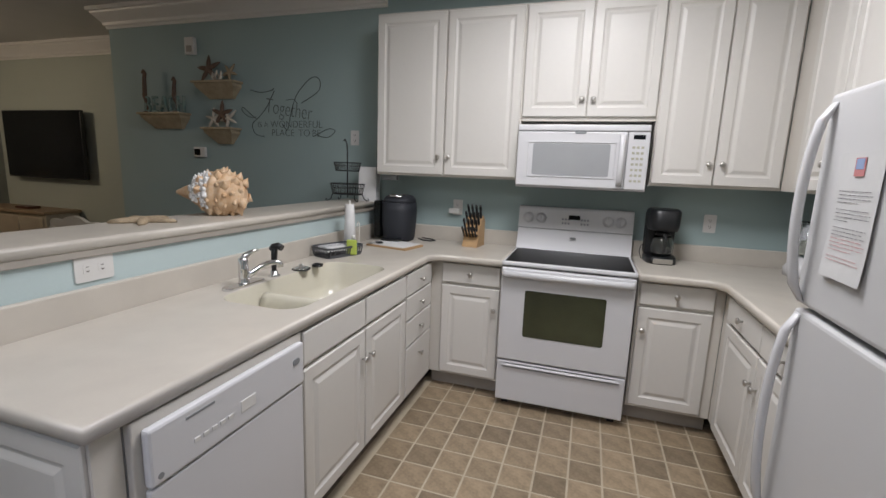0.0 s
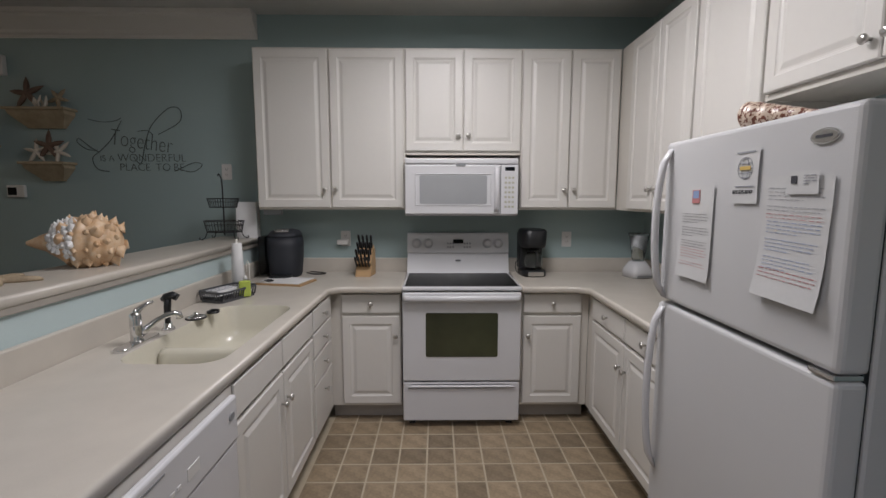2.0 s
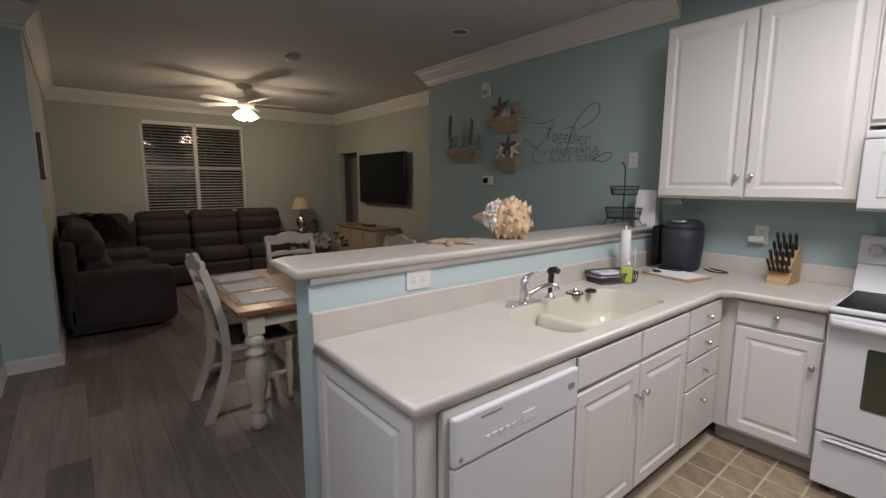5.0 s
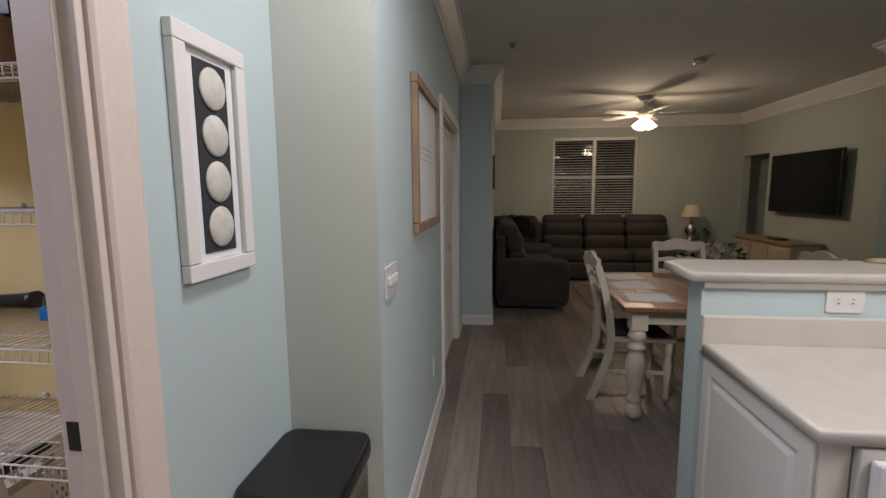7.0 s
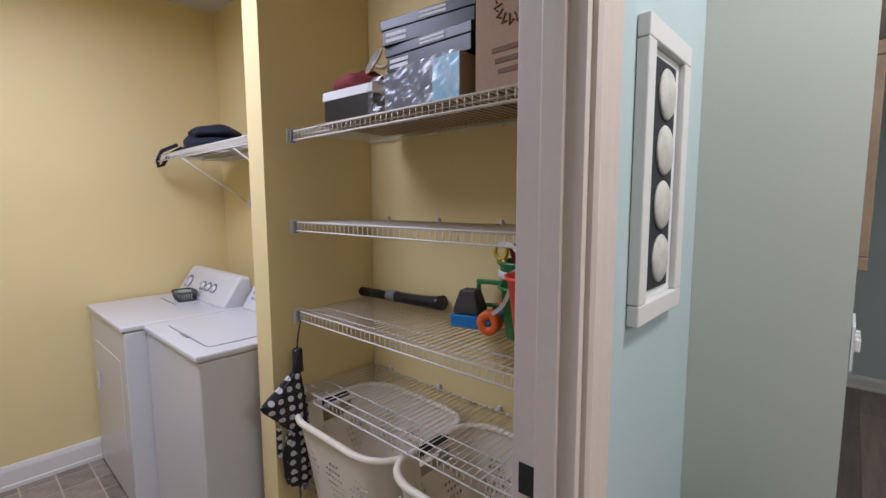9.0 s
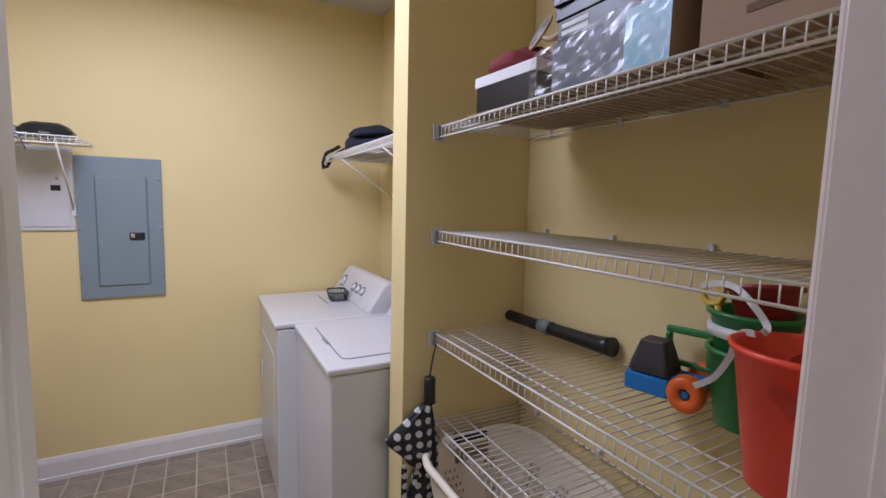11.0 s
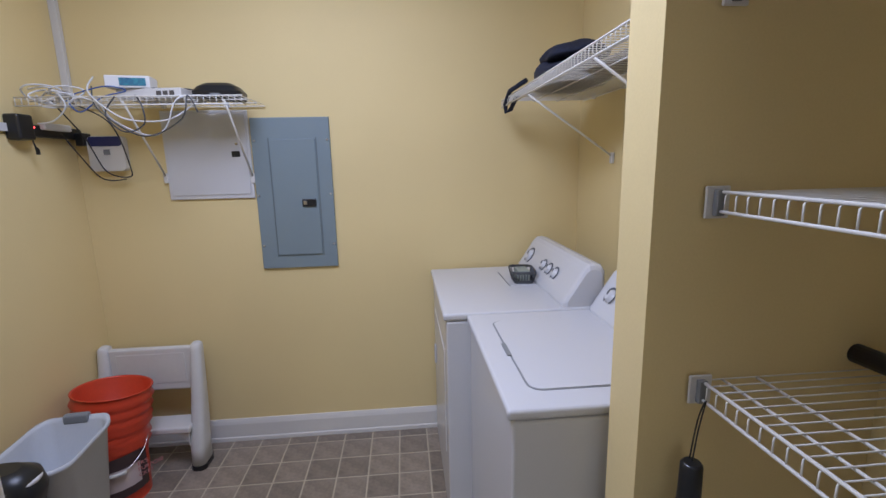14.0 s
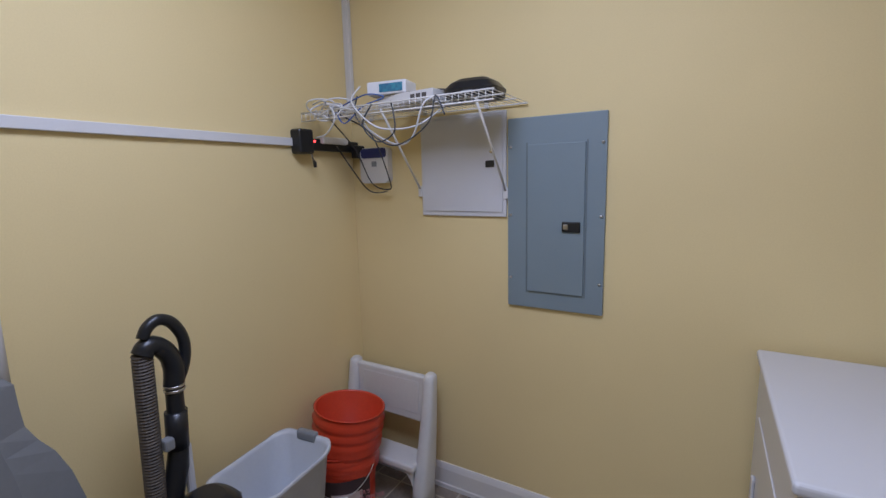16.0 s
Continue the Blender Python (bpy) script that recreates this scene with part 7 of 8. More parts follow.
# step stool, buckets, tub
WPL = surface("off_white_plastic", (0.66, 0.65, 0.62), 0.45, 0.04, 5, 70, 0.05)
st = thing("step_stool", at(1.01, -3.70), "white plastic two-step folding stool against the wall", "stool")
for sx in (-1, 1):
    bm = bmesh.new()
    rings = []
    for y, d, w, z in ((0.045, 0.060, 0.034, 0.010), (0.040, 0.060, 0.034, 0.12), (0.012, 0.052, 0.032, 0.24), (-0.020, 0.040, 0.029, 0.42), (-0.042, 0.032, 0.027, 0.60), (-0.044, 0.029, 0.025, 0.622), (-0.045, 0.018, 0.016, 0.632)):
        rings.append([(sx * 0.222 + x, y + v, z) for x, v in rounded(2 * w, 2 * d, min(w, d) * 0.75, 3)])
    loft(bm, rings)
    part("side_rail", outward(bm), WPL, st)
    part("rubber_foot", outward(prism(bmesh.new(), [(sx * 0.222 + x, 0.045 + v) for x, v in rounded(0.074, 0.128, 0.028, 3)], 0, 0.024)), BLACKPL, st)
tp = part("top_board", boxed(-0.20, 0.20, -0.030, 0.004, 0.385, 0.615, 0.010, 3), WPL, st)
tp.location = (0, -0.030, 0)
part("top_inset", boxed(-0.165, 0.165, -0.027, -0.024, 0.425, 0.585, 0.003), WPL, st)
step = part("step", boxed(-0.205, 0.205, -0.035, 0.10, 0.205, 0.240, 0.010, 3), WPL, st)
for sx in (-1, 1):
    arch = [(0.0, 0.0), (0.0, -0.075), (0.010, -0.045), (0.028, -0.020), (0.055, -0.004), (0.070, 0.0)]
    part("gusset", outward(prism(bmesh.new(), [(sx * (0.192 - a), 0.207 + b) for a, b in arch], 0.02, 0.088, FRONT_Y)), WPL, step)

ORANGE = surface("orange_plastic", (0.62, 0.055, 0.02), 0.35, 0.08, 5, 80, 0.03)


def pail_profile(r0, r1, h, ribs=()):
    out = [(r0, 0)]
    n = 24
    for k in range(n + 1):
        z = h * k / n
        r = r0 + (r1 - r0) * k / n
        for c in ribs:
            if abs(z - c) < 0.008:
                r += 0.009
        out.append((r, z))
    out += [(r1 + 0.004, h), (r1 - 0.002, h + 0.002), (r1 - 0.006, h - 0.004), (r0 - 0.004, 0.006), (0.005, 0.005)]
    return out


ob1 = thing("bucket", at(1.088, -3.465, 0), "stack of orange five-gallon buckets with a printed dark label", "bucket")
low = part("bucket", lathe(bmesh.new(), pail_profile(0.13, 0.145, 0.36, (0.30, 0.33)), 36, cap=False), ORANGE, ob1)
up_ = part("upper_bucket", lathe(bmesh.new(), pail_profile(0.134, 0.153, 0.36, (0.10, 0.135, 0.19, 0.225, 0.27, 0.31)), 36, cap=False), ORANGE, ob1, "second orange bucket stacked, slightly tilted")
up_.matrix_local = pose(0, 0.004, 0.172, 5, -5, 0)
bm = bmesh.new()
g = [[bm.verts.new(((0.1375 + z * 0.03) * math.cos(radians(a)), (0.1375 + z * 0.03) * math.sin(radians(a)), z)) for z in (0.06, 0.14, 0.22, 0.26)] for a in range(70, 190, 8)]
for i in range(len(g) - 1):
    for j in range(3):
        bm.faces.new((g[i][j], g[i + 1][j], g[i + 1][j + 1], g[i][j + 1])).smooth = True
part("label", outward(bm), surface("dark_label", (0.06, 0.035, 0.035), 0.5), low, "dark printed label")
bm = bmesh.new()
g = [[bm.verts.new(((0.1385 + z * 0.03) * math.cos(radians(a)), (0.1385 + z * 0.03) * math.sin(radians(a)), z)) for z in (0.10, 0.20)] for a in range(110, 168, 6)]
for i in range(len(g) - 1):
    bm.faces.new((g[i][0], g[i + 1][0], g[i + 1][1], g[i][1])).smooth = True
part("label_band", outward(bm), surface("label_paper", (0.60, 0.50, 0.48), 0.6), low, "pale banner on the label")
for k, (wd, zc) in enumerate((("ER'S", 0.178), ("PURPOSE", 0.150), ("CKET", 0.122))):
    flat_text(wd, 0.026, INKRED, low, pose(0.1445 * math.cos(radians(158)), 0.1445 * math.sin(radians(158)), zc, 0, 0, 0) @ pose(0, 0, 0, 90, 0, 230), "label_word")
part("bail", tube(bmesh.new(), [(0.155 * math.cos(radians(a)), 0.155 * math.sin(radians(a)), 0.31 - 0.12 * math.sin(radians(a - 40) * 180 / 160)) for a in range(40, 201, 10)], 0.0022, 6), NICKEL, low, "thin wire bail")
part("bail_grip", tube(bmesh.new(), [(0.158 * math.cos(radians(a)), 0.158 * math.sin(radians(a)), 0.19) for a in (112, 120, 130, 138)], 0.009, 8), WPL, low)

tubm = surface("pale_grey_tub", (0.52, 0.54, 0.57), 0.5, 0.04, 4, 80, 0.04)
tb_ = thing("laundry_tub", at(1.003, -3.035, 0, 6), "pale grey plastic hamper tub with dark grey handles", "hamper")
tb_.scale = (0.64, 0.93, 0.96)
bm = bmesh.new()
loops = []
for w_, d_, z in ((0.30, 0.250, 0), (0.31, 0.260, 0.01), (0.41, 0.380, 0.53), (0.435, 0.405, 0.54), (0.435, 0.405, 0.553), (0.415, 0.385, 0.555), (0.395, 0.365, 0.54), (0.29, 0.240, 0.02)):
    loops.append([(x, y, z + (0.02 * (abs(y) / 0.20) ** 2 if z > 0.5 else 0)) for x, y in rounded(w_, d_, 0.085, 8)])
loft(bm, loops, (True, True))
part("body", outward(bm), tubm, tb_)
for sy in (-1, 1):
    part("handle", boxed(-0.07, 0.07, sy * 0.195 - 0.016, sy * 0.195 + 0.016, 0.545, 0.587, 0.010, 3), GREYPL, tb_, "dark grey handle")

# stick vacuum, saw, dustpan
va = thing("upright_vacuum", at(1.07, -2.62, 0), "black upright vacuum cleaner with a looped handle against the wall", "vacuum cleaner")
part("floor_head", boxed(-0.16, 0.04, -0.13, 0.13, 0, 0.09, 0.03, 3), BLACKPL, va)
part("canister", lathe(bmesh.new(), [(0.06, 0.09), (0.075, 0.12), (0.075, 0.38), (0.05, 0.42)], 24), GREYPL, va, "grey canister")
wand = part("wand", tube(bmesh.new(), [(0, 0.045, 0.40), (0, 0.035, 0.64), (0, 0.012, 0.72), (0, 0.0, 0.80), (0, -0.003, 0.93), (0, -0.004, 0.955)], 0.024, 14, taper=[1, 1.25, 1.25, 1.05, 0.95, 0.95]), BLACKPL, va)
part("wand_sleeve", tube(bmesh.new(), [(0, 0.005, 0.775), (0, -0.001, 0.885)], 0.0295, 16), BLACKPL, wand)
part("wand_lock", boxed(-0.030, 0.0, 0.024, 0.052, 0.79, 0.825, 0.006), GREYPL, wand, "small grey wand lock")
part("silver_back", boxed(0.0, 0.02, -0.036, -0.012, 0.60, 0.77, 0.008), APPL, va, "silver strip behind the wand")
for z in (0.948, 0.960):
    part("chrome_ring", lathe(bmesh.new(), [(0.027, -0.004), (0.0285, -0.002), (0.0285, 0.002), (0.027, 0.004)], 20, at(0, -0.005, z)), NICKEL, va)
part("loop_handle", tube(bmesh.new(), spline([(0, -0.006, 0.955), (0, -0.030, 0.99), (0, -0.045, 1.04), (0, -0.043, 1.09), (0, -0.018, 1.138), (0, 0.016, 1.156), (0, 0.045, 1.142), (0, 0.060, 1.115)], 5), 0.016, 12), BLACKPL, va)
part("inner_grip", tube(bmesh.new(), spline([(0, -0.004, 0.955), (0, -0.010, 1.01), (0, 0.002, 1.055), (0, 0.026, 1.085), (0, 0.052, 1.090), (0, 0.066, 1.072)], 5), 0.0285, 14, taper=[0.95] * 8 + [0.9] * 9 + [0.95] * 9), BLACKPL, va)
bm = bmesh.new()
rings = []
for k in range(181):
    v = k / 180
    r0 = 0.0265 if k % 2 else 0.0235
    c = Vector((0.004, 0.064 + 0.022 * v, 1.075 - 0.80 * v))
    rings.append([(c.x + r0 * math.cos(a), c.y + r0 * math.sin(a), c.z) for a in [j * math.pi / 8 for j in range(16)]])
loft(bm, rings, smooth=False)
part("hose", outward(bm), surface("brown_grey_hose", (0.085, 0.070, 0.055), 0.6, 0.15, 10, 90, 0.1), va, "ribbed brown-grey hose hanging from the grip")
va.location = (1.0, -2.735, 0)
hv = thing("handheld_vacuum", at(0.905, -2.75, 0.075), "silver and black vacuum head standing upright before the hamper", "vacuum cleaner")
part("stem", tube(bmesh.new(), [(0, 0, -0.075), (0, 0, 0.5)], 0.03, 12), BLACKPL, hv)
part("hood", outward(loft(bmesh.new(), [sup(0.17, 0.13, 0.44, 0, 2.4), sup(0.20, 0.16, 0.50, 0, 2.4), sup(0.18, 0.14, 0.55, 0, 2.4), sup(0.10, 0.07, 0.575, 0, 2.4)])), BLACKPL, hv)
part("silver_band", tube(bmesh.new(), [(0.088 * math.cos(a), 0.068 * math.sin(a), 0.535) for a in [j * math.pi / 10 for j in range(20)]], 0.009, 8, True), APPL, hv, "silver band")
dp = thing("lobby_dustpan", at(1.12, -2.36, 0, 0), "grey plastic shovel-shaped dustpan with a pale upright handle", "dustpan")
bm = bmesh.new()
half = [(0.30, 0.195), (0.50, 0.200), (0.70, 0.186), (0.79, 0.166), (0.86, 0.140), (0.905, 0.112), (0.95, 0.092), (1.00, 0.088), (1.06, 0.086), (1.08, 0.070)]
loft(bm, [[(0.0, -w, z), (-0.035, -w * 0.35, z), (-0.030, w * 0.35, z), (0.0, w, z), (0.022, 0, z)] for z, w in half], smooth=False)
bl_ = part("blade", outward(bm), GREYPL, dp)
part("lip", boxed(-0.10, 0.03, -0.20, 0.20, 0.0, 0.03, 0.006), GREYPL, dp)
part("back", boxed(0.0, 0.02, -0.19, 0.19, 0.03, 0.31, 0.006), GREYPL, dp)
part("pole", tube(bmesh.new(), [(0.03, -0.070, 0.95), (0.03, -0.075, 1.45)], 0.018, 12), PLASTIC, dp, "pale plastic handle pole")

# laundry door, opened inwards
ld_ = thing("laundry_door", pose(0.296, -1.050, 0.012, 0, 0, -99.2), "white six-panel interior door standing open into the laundry", "door")
leafm = part("leaf", raised_front(0.905, 2.02, 0.035), TRIM, ld_)
leafm.location = (0.006, 0.034, 0)
for sy in (-1, 1):
    kb_ = part("knob", lathe(bmesh.new(), [(0.025, 0), (0.025, 0.006), (0.010, 0.012), (0.010, 0.035), (0.024, 0.045), (0.027, 0.058), (0.018, 0.068), (0.004, 0.070)], 20), NICKEL, ld_, "brushed metal door knob")
    kb_.matrix_local = pose(0.85, 0.034 if sy > 0 else -0.001, 0.93, -90 if sy > 0 else 90)
for z in (0.2, 1.0, 1.8):
    part("hinge", boxed(-0.004, 0.006, 0.0, 0.012, z - 0.045, z + 0.045, 0.001), NICKEL, ld_)

# umbrella
DOTS, t, b = nodes_of("polka_dot_fabric")
co, vo, mr, mx, mp = (t.nodes.new(n) for n in ("ShaderNodeTexCoord", "ShaderNodeTexVoronoi", "ShaderNodeMath", "ShaderNodeMixRGB", "ShaderNodeMapping"))
vo.voronoi_dimensions = "2D"
vo.inputs["Randomness"].default_value, vo.inputs["Scale"].default_value = 0.12, 27
mp.inputs["Rotation"].default_value = (math.pi / 2, 0, 0)
t.links.new(co.outputs["Object"], mp.inputs["Vector"])
t.links.new(mp.outputs["Vector"], vo.inputs["Vector"])
mr.operation = "LESS_THAN"
mr.inputs[1].default_value = 0.30
t.links.new(vo.outputs["Distance"], mr.inputs[0])
mx.inputs["Color1"].default_value, mx.inputs["Color2"].default_value = (0.012, 0.012, 0.014, 1), (0.55, 0.54, 0.54, 1)
t.links.new(mr.outputs[0], mx.inputs["Fac"])
t.links.new(mx.outputs["Color"], b.inputs["Base Color"])
b.inputs["Roughness"].default_value = 0.7
um = thing("umbrella", at(-0.80, -2.165, 0), "black umbrella with white polka dots hanging from the wire shelf", "umbrella")
part("handle", tube(bmesh.new(), [(-0.010, 0, 0.955), (-0.010, 0, 0.95), (-0.010, 0, 0.89), (-0.010, 0, 0.865)], 0.0195, 12, taper=[0.8, 1, 1.05, 1.15]), BLACKPL, um)
bm = bmesh.new()
loops = []
left = [(0.862, 0.018), (0.83, 0.060), (0.79, 0.120), (0.765, 0.150), (0.745, 0.140), (0.70, 0.095), (0.66, 0.055), (0.635, 0.030), (0.61, 0.040), (0.55, 0.060), (0.45, 0.055), (0.40, 0.040)]
for (z0, w0), (z1, w1) in zip(left, left[1:]):
    for k in range(4):
        z = z0 + (z1 - z0) * k / 4
        wl = w0 + (w1 - w0) * k / 4
        v = (0.862 - z) / 0.46
        wr = 0.016 + 0.024 * min(1, v * 3)
        loop = []
        for j in range(44):
            a = 2 * math.pi * j / 44
            f = 1 + 0.13 * math.sin(a * 9 + v * 4)
            x = (-wr if math.cos(a) < 0 else wl) * abs(math.cos(a)) * (f if wl < 0.07 or math.cos(a) < 0 else 1)
            loop.append((x, (0.016 + 0.022 * min(1, v * 3)) * math.sin(a) * f, z))
        loops.append(loop)
loft(bm, loops)
part("canopy", outward(bm), DOTS, um, "black canopy with white dots, loosely furled")
part("strap", boxed(0.070, 0.088, -0.006, 0.006, 0.545, 0.66, 0.002), DOTS, um)
part("shaft", tube(bmesh.new(), [(0, 0, 0.87), (0, 0, 0.34)], 0.005, 8), NICKEL, um)
part("wrist_cord", tube(bmesh.new(), spline([(-0.010, 0, 0.95), (-0.028, -0.015, 1.01), (-0.043, -0.022, 1.062), (-0.036, -0.03, 1.02), (-0.012, -0.01, 0.955)], 4), 0.0016, 6), BLACKPL, um)

# laundry baskets
def holed_basket(m, lx, ly, h, label):
    bk = thing("laundry_basket", m, label, "laundry basket", "laundry baskets on the closet shelf")
    n, rows = 180, 24
    ring = rounded(1, 1, 0.25, 44)
    per, legs = [], []
    for a, b in zip(ring, ring[1:] + ring[:1]):
        legs.append(math.hypot((b[0] - a[0]) * lx, (b[1] - a[1]) * ly))
    step, gone, i = sum(legs) / n, 0.0, 0
    for k in range(n):
        while gone + legs[i] < k * step:
            gone += legs[i]
            i += 1
        f = (k * step - gone) / max(1e-6, legs[i])
        a, b = ring[i], ring[(i + 1) % len(ring)]
        per.append((a[0] + (b[0] - a[0]) * f, a[1] + (b[1] - a[1]) * f))
    bm = bmesh.new()
    for layer in (0, 1):
        grid = []
        for i in range(rows + 1):
            v = i / rows
            s = 0.80 + 0.20 * v - 0.008 * layer
            grid.append([bm.verts.new((x * lx * s, y * ly * s, 0.003 * layer + (h - 0.003) * v)) for x, y in per])
        for i in range(rows):
            for k in range(n):
                x, y = (per[k][0] + per[(k + 1) % n][0]) / 2, (per[k][1] + per[(k + 1) % n][1]) / 2
                if abs(x) > abs(y):
                    near = min(abs(y - c) for c in (-0.29, 0.0, 0.29))
                    reach = 0.115
                else:
                    near = min(abs(x - c) for c in (-0.2, 0.2))
                    reach = 0.12
                if 4 <= i <= 17 and i % 2 == 0 and (k + i // 2) % 2 == 0 and near < reach - 0.011 * abs(i - 11):
                    continue
                if abs(y) > 0.49 and abs(x) < 0.17 and 18 <= i <= 21:
                    continue
                f = (grid[i][k], grid[i][(k + 1) % n], grid[i + 1][(k + 1) % n], grid[i + 1][k])
                bm.faces.new(f[::-1] if layer else f)
        bm.faces.new(grid[0] if layer else grid[0][::-1])
    part("body", bm, BASKETM, bk)
    bm = bmesh.new()
    tube(bm, [(x * lx * 1.02, y * ly * 1.02, h + 0.006 - 0.02 * (abs(y) > 0.45) * (1 if abs(x) < 0.2 else 0)) for x, y in rounded(1, 1, 0.25, 10)], 0.013, 8, True)
    part("rim", bm, BASKETM, bk)
    for sy in (-1, 1):
        part("handle", tube(bmesh.new(), [(-0.070, sy * ly * 0.512, h - 0.004), (-0.06, sy * ly * 0.514, h), (0.06, sy * ly * 0.514, h), (0.070, sy * ly * 0.512, h - 0.004)], 0.0185, 10), BLACKPL, bk, "black grip")
    return bk


BASKETM = surface("cream_basket_plastic", (0.80, 0.72, 0.59), 0.4, 0.04, 4, 60, 0.03)
b1_ = holed_basket(at(-0.985, -1.90, 0.379), 0.44, 0.56, 0.315, "cream perforated plastic laundry basket with black grips")
copy_thing(b1_, at(-0.985, -1.328, 0.379))

# toys and pipe on the third shelf
Z3 = 1.0895
pp = thing("vacuum_tube", at(0, 0, 0), "black plastic vacuum extension tube lying on the wire shelf", "tube")
part("tube", tube(bmesh.new(), [(-1.165, -2.17, Z3 + 0.020), (-1.172, -2.0, Z3 + 0.021), (-1.178, -1.97, Z3 + 0.022), (-1.190, -1.80, Z3 + 0.023), (-1.195, -1.72, Z3 + 0.026), (-1.197, -1.69, Z3 + 0.030)], 0.0195, 16, taper=[1, 1, 1.1, 1.2, 1.4, 1.5]), BLACKPL, pp)
pp.location = (-0.010, -0.065, 0.010)
part("collar", tube(bmesh.new(), [(-1.176, -1.99, Z3 + 0.0225), (-1.180, -1.94, Z3 + 0.0225)], 0.0245, 16), GREYPL, pp, "grey collar")
TOYB = surface("toy_blue_plastic", (0.015, 0.20, 0.55), 0.35)
TOYO = surface("toy_orange_plastic", (0.80, 0.14, 0.02), 0.35)
TOYG = surface("toy_green_plastic", (0.03, 0.22, 0.05), 0.35)
TOYR = surface("toy_red_plastic", (0.88, 0.075, 0.04), 0.38, 0.08)
TOYRD = surface("toy_dark_red_plastic", (0.26, 0.02, 0.02), 0.4)
TOYK = surface("toy_dark_plastic", (0.035, 0.030, 0.032), 0.5)
tk = thing("toy_truck", at(-1.128, -1.550, Z3, 105), "blue toy truck with dark cab, orange wheels and green frame", "toy truck")
part("chassis", boxed(-0.050, 0.040, -0.048, 0.048, 0.006, 0.042, 0.004), TOYB, tk)
part("bed", boxed(0.038, 0.095, -0.030, 0.030, 0.020, 0.050, 0.004), TOYB, tk)
part("axle", tube(bmesh.new(), [(0.078, -0.06, 0.033), (0.078, 0.06, 0.033)], 0.005, 8), TOYB, tk)
part("cab", outward(loft(bmesh.new(), [[(x * k - 0.005, y * k, z) for x, y in rounded(0.084, 0.084, 0.008, 2)] for k, z in ((1, 0.046), (0.95, 0.06), (0.62, 0.105), (0.55, 0.108))], smooth=False)), TOYK, tk, "dark toy cab")
for sx in (0.078,):
    for sy in (-0.058, 0.058):
        wh = part("wheel", lathe(bmesh.new(), [(0.010, -0.018), (0.029, -0.018), (0.034, -0.011), (0.034, 0.011), (0.029, 0.018), (0.013, 0.018), (0.010, 0.006), (0.003, 0.006)], 24), TOYO, tk, "orange wheel")
        wh.matrix_local = pose(sx, sy, 0.034, 90 if sy < 0 else -90, 0, 0)
        part("hub", lathe(bmesh.new(), [(0.009, 0.004), (0.009, 0.013), (0.002, 0.013)], 12), BLUEPL, wh)
bm = bmesh.new()
for x0, x1, z0, z1 in ((0.02, 0.115, 0.115, 0.128), (0.02, 0.032, 0.060, 0.1145), (0.103, 0.115, 0.060, 0.1145), (0.02, 0.115, 0.050, 0.0595)):
    box(bm, x0, x1, 0.016, 0.034, z0, z1, 0.003, 1)
gf = part("frame", bm, TOYG, tk, "green frame")
gf.location = (-0.022, 0.022, 0.004)
tk.scale = (1.15, 1.1, 1.22)


def pail(name, m, r0, r1, h, mat, label, lipc=None):
    p = thing(name, m, label, "toy bucket", "toy buckets on the shelf")
    part("pail", lathe(bmesh.new(), [(r0, 0), (r0 + 0.002, 0.002), (r1, h - 0.01), (r1 + 0.008, h - 0.008), (r1 + 0.009, h), (r1 + 0.002, h + 0.002), (r1 - 0.002, h - 0.004), (r0 - 0.003, 0.005), (0.004, 0.004)], 36, cap=False), mat, p)
    return p


g1 = pail("toy_bucket", at(-1.145, -1.350, Z3), 0.056, 0.076, 0.165, TOYG, "green toy bucket on the wire shelf")
g2 = pail("toy_bucket", at(-1.145, -1.350, Z3 + 0.080), 0.058, 0.079, 0.165, TOYG, "second green toy bucket stacked in the first")
part("white_band", lathe(bmesh.new(), [(0.074, 0.112), (0.084, 0.114), (0.084, 0.134), (0.076, 0.136)], 36), PLASTIC, g2, "white band")
g3 = pail("toy_bucket", at(-1.13, -1.325, Z3 + 0.235, 0, 10, -8), 0.045, 0.060, 0.065, TOYRD, "small dark red toy bucket resting on the green ones")
rp_ = pail("toy_bucket", at(-0.985, -1.190, Z3), 0.066, 0.098, 0.235, TOYR, "large bright red toy bucket with a dented side")
for v in rp_.children[0].data.vertices:
    d_ = Vector((v.co.x + 0.03, v.co.y + 0.075, v.co.z - 0.06))
    k_ = math.exp(-(d_.length / 0.045) ** 2)
    v.co.x += 0.010 * k_
    v.co.y += 0.012 * k_


def strap(points, w=0.012):
    """A flat plastic strap along points given in the room, relative to the red bucket."""
    o = Vector((-0.985, -1.190, Z3))
    pts = [Vector(p) - o for p in spline(points, 5)]
    bm = bmesh.new()
    rings = []
    for i, p in enumerate(pts):
        d = (pts[min(i + 1, len(pts) - 1)] - pts[max(i - 1, 0)]).normalized()
        side = d.cross(Vector((1, 0.4, 0))).normalized() * w / 2
        n = side.cross(d).normalized() * 0.0015
        rings.append([p + side + n, p - side + n, p - side - n, p + side - n])
    loft(bm, rings, smooth=False)
    return outward(bm)


